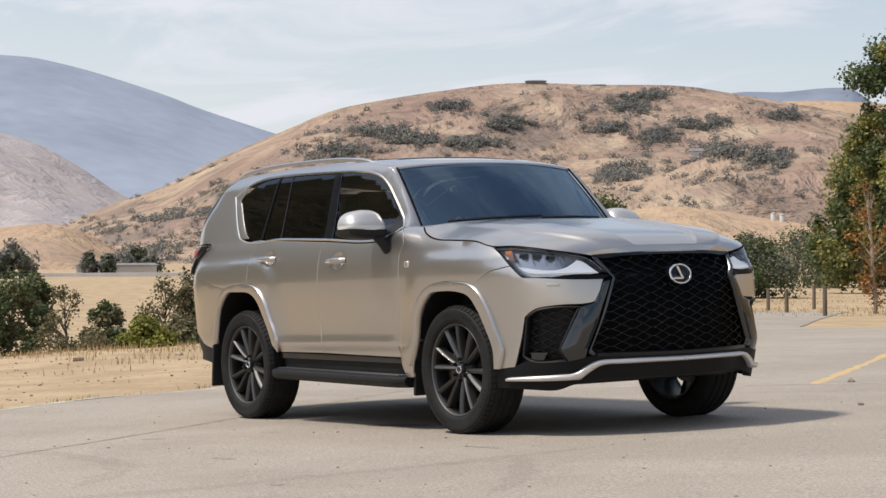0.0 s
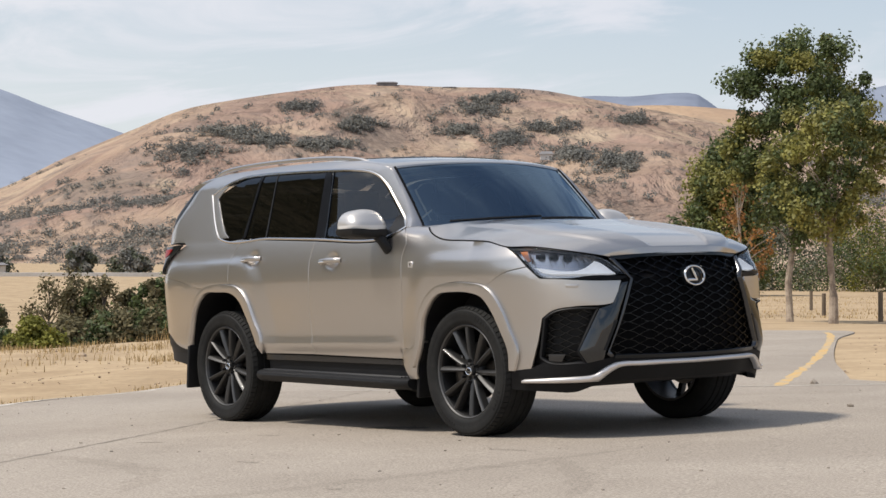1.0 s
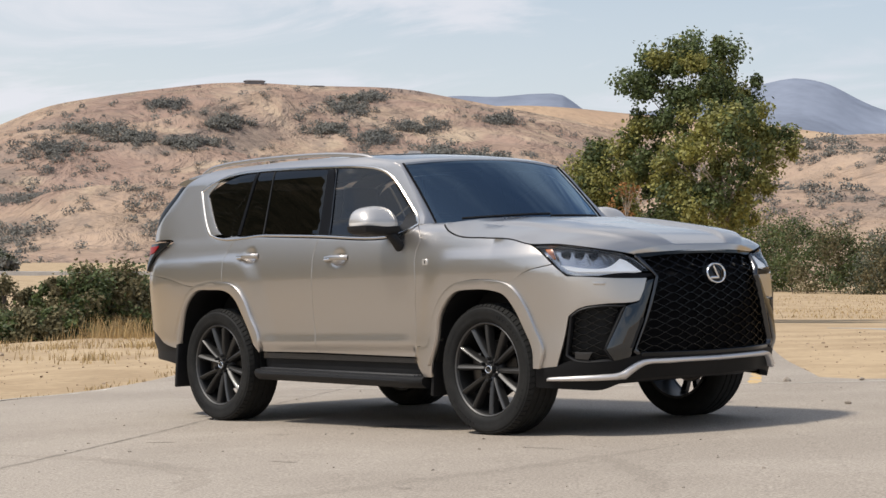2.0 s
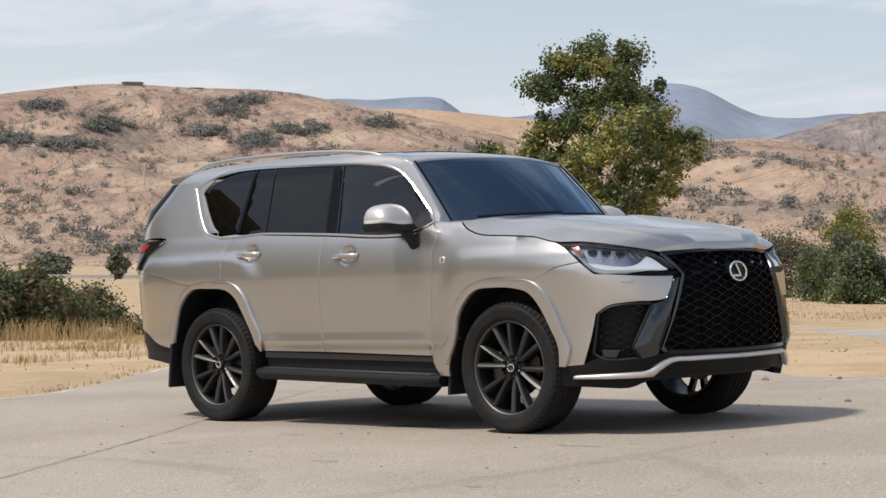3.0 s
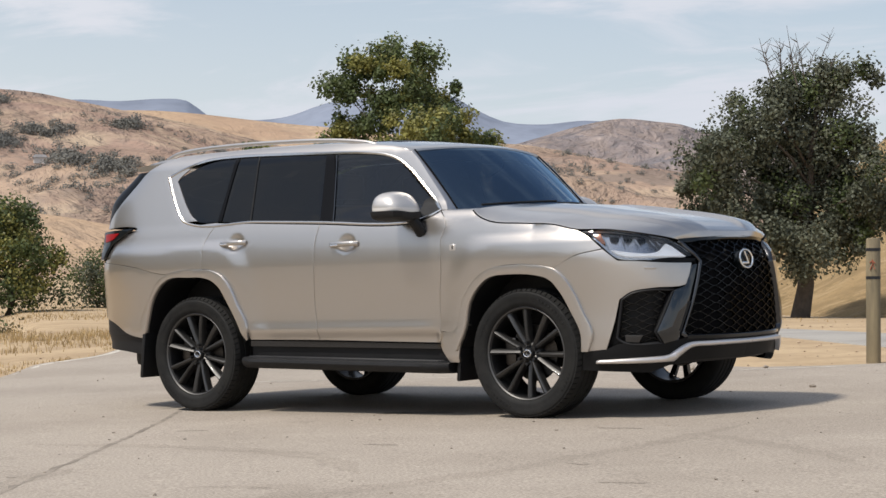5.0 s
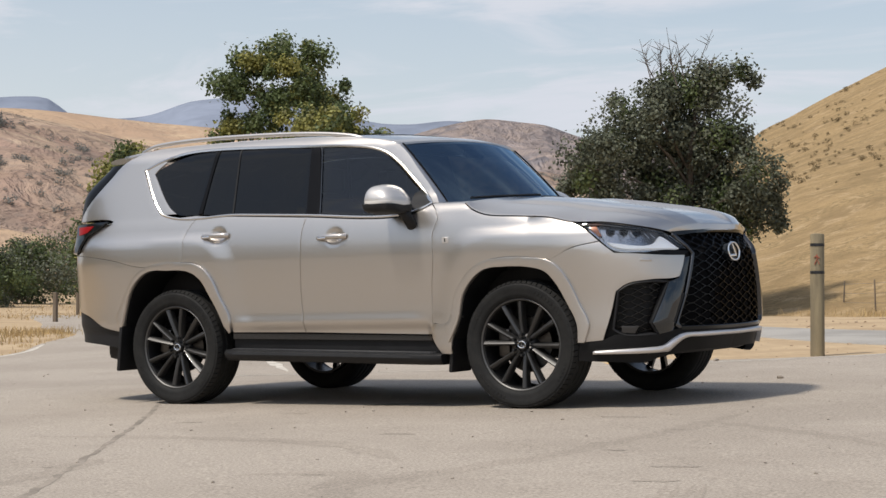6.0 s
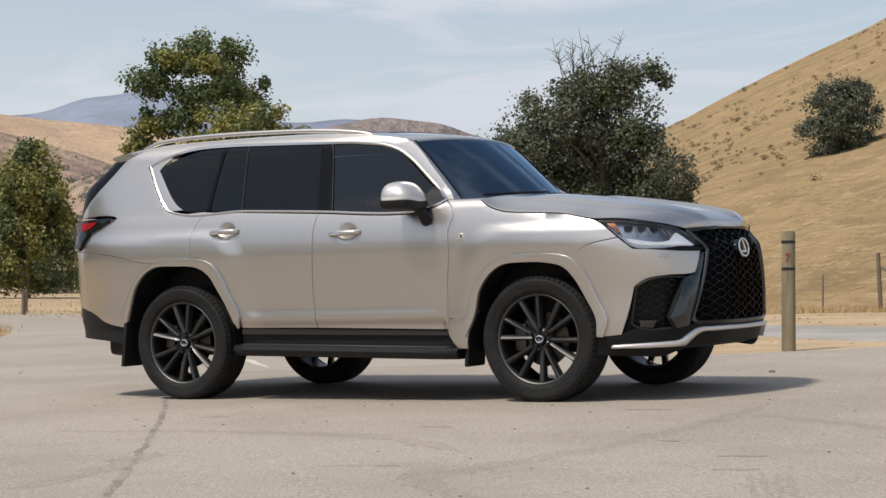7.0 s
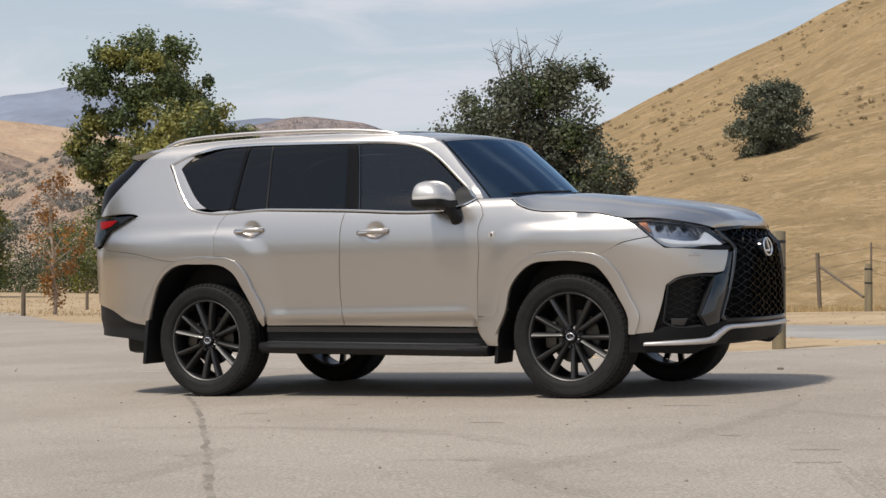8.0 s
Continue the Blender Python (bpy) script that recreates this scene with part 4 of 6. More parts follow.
# inner shell, wheel housings and underbody, all black
for mirror in (False, True):
    lower = [(-2.35, 0.45), (-1.94, 0.50)] + ARCH_R_IN[1:] + [(-0.93, 0.36), (0.80, 0.34), (0.90, 0.42)] + ARCH_F_IN[1:-1] + [(1.83, 0.42), (1.95, 0.45), (1.95, 1.02), (1.6, 1.16), (1.1, 1.20), (0.80, 1.28), (0.3, 1.24), (-1.5, 1.31), (-2.35, 1.29)]
    patch("inner_shell", from_side(lower), PLASTIC, car, "black inner shell", off=-0.035, thick=0.01, step=0.09, mirror=mirror)
    for xa, outer in ((1.395, ARCH_F_IN), (-1.43, ARCH_R_IN)):
        bm = bmesh.new()
        rows = []
        for x, z in smooth_loop(outer, 0.06, closed=False):
            y = side(min(max(x, -1.7), 1.5), z)
            rows.append([bm.verts.new((x, (-1 if not mirror else 1) * yy, z)) for yy in (y - 0.02, 0.80, 0.50)])
        for a, b in zip(rows, rows[1:]):
            for k in range(2):
                bm.faces.new((a[k], a[k + 1], b[k + 1], b[k]))
        part("wheel_housing", bm, PLASTIC, car, "black plastic wheel housing")
bm = rounded_box((-2.35, -0.66, 0.30), (2.15, 0.66, 0.60), 0.05)
rounded_box((0.95, -0.68, 0.45), (2.25, 0.68, 1.02), 0.04, bm=bm)
rounded_box((-2.30, -0.62, 0.45), (-1.0, 0.62, 1.10), 0.04, bm=bm)
part("underbody", bm, PLASTIC, car, "black underbody")
part("axle", tube([(1.42, -0.75, 0.36), (1.38, -0.3, 0.33), (1.38, 0.3, 0.33), (1.42, 0.75, 0.36)], 0.045), PLASTIC, car, "dark steel axle")
part("axle", tube([(-1.425, -0.75, 0.40), (-1.425, 0.75, 0.40)], 0.055), PLASTIC, car, "dark steel axle")

# hood, roof, windscreen
HOOD_EDGE = [tuple(wrap(*q) + Vector((0, 0.004, 0.004))) for q in ((1.016, 1.316), (1.068, 1.281), (1.174, 1.240), (1.41, 1.219), (1.637, 1.202))] + [tuple(wrap(*q)) for q in from_nose([(71.0, 1.163), (60.0, 1.156), (52.6, 1.138), (44.9, 1.116), (38.0, 1.092), (33.5, 1.080)])]
HOOD_MID = [(1.10, 0, 1.362), (1.20, 0, 1.352), (1.32, 0, 1.342), (1.48, 0, 1.325), (1.65, 0, 1.303), (1.82, 0, 1.278), (2.0, 0, 1.250), (2.18, 0, 1.214), (2.32, 0, 1.174), (2.385, 0, 1.138), (2.402, 0, 1.094)]
edge_s = [Vector(p) for p in smooth_loop(HOOD_EDGE, 0.02, closed=False)]
mid_s = [Vector(p) for p in smooth_loop(HOOD_MID, 0.02, closed=False)]


def along(line, a):
    a = min(1.0, max(0.0, a)) * (len(line) - 1)
    i = min(int(a), len(line) - 2)
    return line[i].lerp(line[i + 1], a - i)


def nose_x(y, z):
    """Where the skin of the nose stands, at a distance y from the middle."""
    ends = [wrap(*from_nose([(d, z)])[0]) for d in range(0, 80, 2)]
    return float(np.interp(y, [-p.y for p in ends], [p.x for p in ends]))


# the front edge of the hood follows the nose, a little proud of it
LIP_SHIFT = []
for i in range(21):
    k = i / 20
    e, c = edge_s[-1], mid_s[-1]
    LIP_SHIFT.append((k, nose_x(abs(e.y) * k, 1.09) + 0.006 * (1 - k) - (e.x + (c.x - e.x) * (1 - k ** 2))))


def hood_fn(a, b):
    s = 2 * b - 1
    e, c = along(edge_s, a), along(mid_s, a)
    k = abs(s)
    p = c.lerp(e, k)
    p.z = e.z + (c.z - e.z) * (1 - k ** 3.6) + 0.019 * ease(0.76, 0.70, k) * ease(0.0, 0.25, a) * (1 - ease(0.80, 1.0, a)) - 0.022 * ease(0.44, 0.37, k) * ease(0.05, 0.4, a) * (1 - ease(0.86, 1.0, a))
    p.x = e.x + (c.x - e.x) * (1 - k ** 2) + ease(0.72, 1.0, a) * table(LIP_SHIFT, k)
    p.y = math.copysign(abs(e.y) * k, s)
    return p


sheet("hood", hood_fn, 60, 120, PAINT, car, thick=0.025)


def screen_fn(a, b):
    s = 2 * b - 1
    e = Vector((0.405, 0.700, 1.742)).lerp(Vector((0.800, 0.765, 1.315)), a)
    c = Vector((0.535, 0, 1.774)).lerp(Vector((1.045, 0, 1.330)), a)
    k = 1 - s * s
    p = e.lerp(c, k) + Vector((0.55, 0, 0.6)) * (0.05 * a * (1 - a))
    p.y = e.y * s
    return p


for b in (0.0, 1.0):
    part("screen_seal", tube([screen_fn(a / 10, b) + Vector((0.003, 0, 0.003)) for a in range(11)], 0.010, sides=8), DEEP, car, "black seal beside the windscreen")
sheet("windscreen", screen_fn, 20, 30, SCREEN, car, "windscreen with the sky's blue put into its gloss colour", thick=0.006)


# painted pillars beside the windscreen, the corners under them and black tubes drawn as the hood's dark gap
for mirror in (False, True):
    def pillar_fn(a, b, s=-1 if not mirror else 1):
        q = Vector((0.409, 1.738)).lerp(Vector((0.797, 1.331)), a)
        o = wrap(q.x - 0.004, q.y)
        i = screen_fn(a, 0.0)
        n = Vector((0.4, -0.4, 0.5)) * (0.035 * b * (1 - b))
        p = Vector((o.x, -abs(o.y), o.z)).lerp(Vector((i.x + 0.004, -abs(i.y) + 0.012, i.z + 0.004)), b) + n
        return Vector((p.x, p.y * -s, p.z))

    sheet("a_pillar", pillar_fn, 16, 8, PAINT, car, thick=0.01, flip=mirror)

    def corner_fn(a, b, s=-1 if not mirror else 1):
        o = wrap(0.752 + 0.262 * a, 1.326 - 0.012 * a)
        i = Vector((0.80, -0.765, 1.317)).lerp(Vector((1.03, -0.79, 1.322)), a)
        p = Vector((o.x, o.y, o.z)).lerp(i, b) + Vector((0, 0, 0.05 * b * (1 - b)))
        return Vector((p.x, p.y * -s, p.z))

    sheet("cowl_corner", corner_fn, 10, 5, PAINT, car, thick=0.01, flip=mirror)
    line = [Vector((1.03, -0.72, 1.327)), Vector((1.005, -0.80, 1.324))] + [wrap(*q) for q in smooth_loop(from_side([(1.012, 1.314), (1.066, 1.278), (1.172, 1.237), (1.410, 1.216), (1.637, 1.199)]) + from_nose([(71.2, 1.162), (60.0, 1.154), (45.0, 1.114), (34.0, 1.080)]), 0.04, closed=False)]
    part("hood_gap_line", tube([(p.x, -p.y if mirror else p.y, p.z) for p in line], 0.0042, sides=6), DEEP, car, "black tube drawn as the dark gap round the hood")


def roof_fn(a, b):
    s = 2 * b - 1
    xe = 0.40 + (-2.06 - 0.40) * a
    k = 1 - s * s
    ze = roof_z(xe)
    y = (side(max(-1.7, xe), ze) + 0.004) * s * (1 - 0.05 * ease(-1.8, -2.2, xe))
    return Vector((xe + 0.13 * k * (1 - a) - 0.14 * k * a, y, ze + 0.034 * (1 - abs(s) ** 2.6)))


sheet("roof", roof_fn, 44, 26, PAINT, car, thick=0.03, flip=True)


def sunroof_fn(a, b):
    p = roof_fn(0.15 + 0.29 * a, 0.17 + 0.66 * b)
    return p + Vector((0, 0, 0.004))


sheet("sunroof", sunroof_fn, 12, 14, PRIVACY, car, "black glass sunroof panel", thick=0.003, flip=True)


def cowl_fn(a, b):
    s = 2 * b - 1
    p = screen_fn(1.0, b).lerp(hood_fn(0.0, b), a)
    p.z -= 0.020 + 0.02 * math.sin(math.pi * a)
    return p


sheet("cowl", cowl_fn, 6, 24, PLASTIC, car, "black cowl under the wipers", thick=0.01)


def spoiler_fn(a, b):
    s = 2 * b - 1
    ang = a * 2 * math.pi
    base = roof_fn(0.985, b)
    back = 0.5 - 0.5 * math.cos(ang)
    return Vector((base.x + 0.03 - (0.25 - 0.03 * abs(s) ** 3) * back, base.y * (1 - 0.02 * back), base.z - 0.022 - 0.016 * back + (0.026 if math.sin(ang) < 0 else 0.018) * math.sin(ang)))


bm = bmesh.new()
rows = []
for j in range(25):
    rows.append([bm.verts.new(spoiler_fn(i / 14, j / 24)) for i in range(14)])
for a, b in zip(rows, rows[1:]):
    for i in range(14):
        bm.faces.new((a[i], a[(i + 1) % 14], b[(i + 1) % 14], b[i]))
bm.faces.new(rows[0]), bm.faces.new(rows[-1][::-1])
part("spoiler", bm, PAINT, car, "roof spoiler over the back window")

# roof rails
for s in (-1, 1):
    path = [(-1.90, s * 0.695, 1.832), (-1.80, s * 0.690, 1.868), (-1.68, s * 0.682, 1.884), (-1.377, s * 0.675, 1.896), (-0.89, s * 0.672, 1.894), (-0.419, s * 0.668, 1.878), (-0.12, s * 0.665, 1.852), (0.0, s * 0.664, 1.832), (0.09, s * 0.663, 1.803)]
    bm = tube([tuple(v) for v in smooth_loop(path, 0.05, closed=False)], 0.0115, squash=(1.2, 1.35))
    bm.transform(Matrix.Translation((0, 0, -0.012)))
    part("roof_rail", bm, PAINT, car, "satin silver roof rail")

# grille, fascia, lamps
GRILLE = [(31.0, 1.064), (26.5, 0.942), (30.6, 0.72), (35.4, 0.520), (33.6, 0.492)]
half = GRILLE + [(0.0, 0.486)]
full = from_nose([(0.0, 1.080), (16.0, 1.075)] + half + [(-a, z) for a, z in GRILLE[::-1]] + [(-16.0, 1.075)])
# near-black sheet put in for the unlit depth behind the mesh
patch("grille_back", full, DEEP, car, "black sheet for the unlit depth behind the grille", off=-0.055, thick=0.01, gap=-0.03)
patch("front_fascia", from_nose([(66, 1.0), (66, 0.30), (0, 0.30), (-66, 0.30), (-66, 1.0), (0, 1.0)]), PLASTIC, car, "black bumper core", off=-0.065, thick=0.01, step=0.08)


def lattice(name, loop, cell, rise, bar, deep, mat, parent, off, label="", mirror=False, shift=0.0):
    bm = bmesh.new()
    us, zs = [p[0] for p in loop], [p[1] for p in loop]
    u0, u1, z0, z1 = min(us), max(us), min(zs), max(zs)
    slope = rise / cell
    e = 0.004

    def place(u, z, h):
        p = wrap(u, z)
        n = (wrap(u + e, z) - wrap(u - e, z)).cross(wrap(u, z + e) - wrap(u, z - e)).normalized()
        v = p + n * h
        return bm.verts.new((v.x, -v.y if mirror else v.y, v.z))

    for sgn in (1, -1):
        c = z0 - slope * (u1 - u0) - rise + shift
        while c < z1 + slope * (u1 - u0):
            prev = None
            for i in range(int((u1 - u0) / 0.015) + 1):
                u = u0 + 0.015 * i
                # each bar steps along in a zigzag of long and short runs
                t = (u - u0) / cell
                z = c + sgn * slope * cell * (math.floor(t) + min(1.0, (t % 1.0) * 1.25))
                ok = inside((u, z), loop)
                if ok:
                    ring = [place(u, z - bar, off - deep), place(u, z - bar * 0.4, off), place(u, z + bar * 0.4, off), place(u, z + bar, off - deep)]
                    if prev:
                        for k in range(3):
                            bm.faces.new((prev[k], ring[k], ring[k + 1], prev[k + 1]))
                    prev = ring
                else:
                    prev = None
            c += rise
    return part(name, bm, mat, parent, label, smooth=False)


grille = lattice("grille", [tuple(v) for v in smooth_loop(full, 0.03)], 0.128, 0.052, 0.0023, 0.02, GRILLE_MAT, car, -0.010, "black diamond-mesh grille")


def blade_skin(u, z):
    """The skin with the rounded swelling of the bumper blade."""
    a = 90 - (u - 1.5) / KF
    mid = table([(0.45, 39.8), (0.52, 40.2), (0.71, 35.4), (0.80, 32.6), (0.92, 29.2)], z)
    half = table([(0.45, 3.4), (0.52, 4.8), (0.71, 4.2), (0.80, 2.4), (0.92, 1.6)], z)
    p = wrap(u, z)
    out = Vector((math.cos(radians(a)), -math.sin(radians(a)), 0.25)).normalized()
    return p + out * (0.017 * max(0.0, 1 - ((a - mid) / half) ** 2) * ease(0.84, 0.64, z) * ease(0.44, 0.54, z))


patch("grille_frame", from_nose([(33.0, 0.494), (33.4, 0.474), (0, 0.468), (-33.4, 0.474), (-33.0, 0.494), (0, 0.486)]), GLOSS, car, "gloss black strip under the grille", off=0.004, gap=0.0)
patch("grille_frame", from_nose([(33.5, 1.084), (24.0, 1.092), (12.0, 1.098), (0, 1.100), (-12.0, 1.098), (-24.0, 1.092), (-33.5, 1.084), (-31.5, 1.066), (-22.0, 1.073), (-11.0, 1.078), (0, 1.080), (11.0, 1.078), (22.0, 1.073), (31.5, 1.066)]), GLOSS, car, "gloss black strip over the grille", off=0.004, gap=0.0)
for mirror in (False, True):
    patch("grille_frame", from_nose([(33.6, 1.070), (27.0, 0.945), (31.2, 0.718), (36.1, 0.500), (34.8, 0.484), (33.8, 0.492), (35.2, 0.52), (30.4, 0.72), (26.2, 0.942), (31.9, 1.064)]), TRIM, car, "dark chrome grille edge", off=0.012, thick=0.04, gap=0.0005, mirror=mirror, step=0.02, dome=0.25)
    patch("bumper_blade", from_nose([(30.0, 0.922), (27.8, 0.928), (32.2, 0.712), (37.2, 0.47), (42.3, 0.452), (44.7, 0.522), (38.0, 0.772), (33.6, 0.796)]), BLADE, car, "gloss black bumper blade", fn=blade_skin, step=0.02, off=0.002, thick=0.06, gap=0.0, mirror=mirror, dome=0.3)
    patch("bumper_vent", from_nose([(33.4, 0.70), (32.2, 0.70), (36.4, 0.525), (37.4, 0.525)]), PLASTIC, car, "dark vent slot", off=0.012, gap=0.0, mirror=mirror, step=0.02)
    fog = from_nose([(56.0, 0.724), (52.7, 0.763), (45.0, 0.784), (38.0, 0.778), (44.7, 0.522), (42.3, 0.446), (55.5, 0.456), (58.0, 0.49)])
    duct = lattice("bumper_duct", [tuple(v) for v in smooth_loop(fog, 0.03)], 0.105, 0.044, 0.0026, 0.02, GRILLE_MAT, car, -0.03, "black mesh side duct", mirror=mirror)
    ribbon("bumper_duct", [tuple(v) for v in smooth_loop(fog, 0.03)], [0.012] * len(smooth_loop(fog, 0.03)), PLASTIC, car, "gloss black duct rim", off=-0.002, mirror=mirror, thick=0.05)
    lamp = patch("fog_lamp", from_nose([(55.1, 0.512), (49.0, 0.508), (50.5, 0.458), (55.0, 0.466)]), TRIM, car, "small clear fog lamp", off=-0.012, thick=0.03, gap=0.002, mirror=mirror, step=0.02)
    patch("washer_cover", from_nose([(48.2, 0.924), (44.0, 0.921), (44.4, 0.901), (48.2, 0.904)]), PAINT, car, "small washer cover", off=0.0025, thick=0.003, gap=0.0, mirror=mirror, step=0.02, dome=0.3)
    # headlamp: black housing, daytime strip, projectors, amber marker, clear lens
    LAMP = [(71.0, 1.157), (59.9, 1.150), (52.6, 1.132), (44.9, 1.110), (37.6, 1.084), (33.6, 1.055), (31.0, 1.016), (28.4, 0.974), (35.7, 0.962), (39.5, 0.947), (47.6, 0.956), (56.4, 0.968), (61.3, 1.038), (65.8, 1.109)]
    lamp = patch("headlamp", from_nose(LAMP), LENS_DARK, car, "slim headlamp with a pale light strip and amber marker", off=-0.05, thick=0.02, mirror=mirror)
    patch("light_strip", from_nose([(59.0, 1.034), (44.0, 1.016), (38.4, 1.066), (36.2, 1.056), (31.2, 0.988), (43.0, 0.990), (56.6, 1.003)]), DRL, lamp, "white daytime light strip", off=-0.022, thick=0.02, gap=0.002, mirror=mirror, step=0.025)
    patch("marker", from_nose([(65.2, 1.134), (62.4, 1.136), (60.6, 1.072), (61.8, 1.068)]), AMBER, lamp, "amber marker", off=-0.016, thick=0.02, gap=0.001, mirror=mirror, step=0.02)
    for a, z in ((56.0, 1.09), (51.5, 1.085), (47.0, 1.075)):
        c = wrap(*from_nose([(a, z)])[0])
        yy = -c.y - 0.02 if mirror else c.y + 0.02
        bm = rounded_box((c.x - 0.065, yy - 0.020, z - 0.014), (c.x - 0.02, yy + 0.020, z + 0.014), 0.006, 2)
        part("projector", bm, GLOSS, lamp, "small square projector lens")
    for a in (60.2, 53.8, 49.3, 44.0, 41.6):
        fin = [wrap(*q) for q in from_nose([(a, 1.115 - 0.0022 * (60 - a)), (a - 1.6, 1.045)])]
        bm = tube([(p.x - 0.035, -p.y - 0.01 if mirror else p.y + 0.01, p.z) for p in fin], 0.0035, sides=6)
        part("lamp_fin", bm, LENS_DARK, lamp, "satin metal fin")
    ribbon("lamp_rim", [tuple(v) for v in smooth_loop(from_nose(LAMP), 0.03)], [0.0045] * len(smooth_loop(from_nose(LAMP), 0.03)), GLOSS, lamp, "black lamp rim", off=-0.002, mirror=mirror, thick=0.045)
    patch("lens", from_nose(LAMP), LENS, lamp, "clear lens", off=-0.001, thick=0.003, gap=0.006, mirror=mirror)
    patch("lamp_brow", from_nose([(47.6, 0.957), (39.5, 0.972), (27.6, 0.962), (30.0, 0.942), (39.5, 0.945), (44.0, 0.950)]), PILLAR, car, "gloss black strip under the lamp", off=0.0, thick=0.03, gap=0.001, mirror=mirror, step=0.025)
    # chrome and black lips under the nose
    patch("lower_valance", from_nose([(0.0, 0.474), (34.5, 0.478), (43.0, 0.448), (57.0, 0.456), (61.0, 0.428), (69.5, 0.412), (70.5, 0.30), (54.6, 0.285), (46.5, 0.280), (41.0, 0.312), (34.0, 0.334), (0.0, 0.338)]), VALANCE, car, "black lower bumper", off=0.0, thick=0.05, gap=0.0, mirror=mirror)
    patch("bumper_lip", from_nose([(64.5, 0.360), (52.0, 0.369), (46.2, 0.373), (40.5, 0.383), (37.2, 0.417), (33.2, 0.449), (25.0, 0.455), (0.0, 0.453), (0.0, 0.434), (25.0, 0.434), (31.9, 0.429), (35.8, 0.394), (39.2, 0.349), (46.3, 0.346), (64.6, 0.345)]), LIP, car, "satin silver bumper lip", off=0.028, thick=0.05, gap=0.0, mirror=mirror, step=0.02, dome=0.9)

# badge on the nose: ring and slanted bar
c = Vector((2.462, 0.0, 0.953))
tilt = Matrix.Translation(c) @ Euler((0, radians(-8), 0)).to_matrix().to_4x4()
bm = bmesh.new()
ring = [(0.0, 0.078 * math.cos(t), 0.058 * math.sin(t)) for t in np.linspace(0, 2 * math.pi, 37)]
tube(ring, 0.006, sides=8, bm=bm, cap=False)
tube([(0.004, 0.022, 0.045), (0.004, -0.010, -0.028)][::-1], 0.0085, sides=6, bm=bm)
tube([(0.004, -0.012, -0.027), (0.004, 0.060, -0.027)], 0.0075, sides=6, bm=bm)
bm.transform(tilt @ Matrix.Diagonal((1, -1, 1, 1)))
badge = part("badge", bm, CHROME, car, "chrome oval badge")
bm = lathe([(0.001, 0.0), (0.060, 0.002), (0.078, 0.012), (0.084, 0.05)], 36)
bm.transform(tilt @ Matrix.Translation((-0.006, 0, 0)) @ Matrix.Diagonal((1, 1, 0.76, 1)) @ Euler((0, 0, radians(90))).to_matrix().to_4x4())
part("badge_plate", bm, GLOSS, badge, "black badge plate")

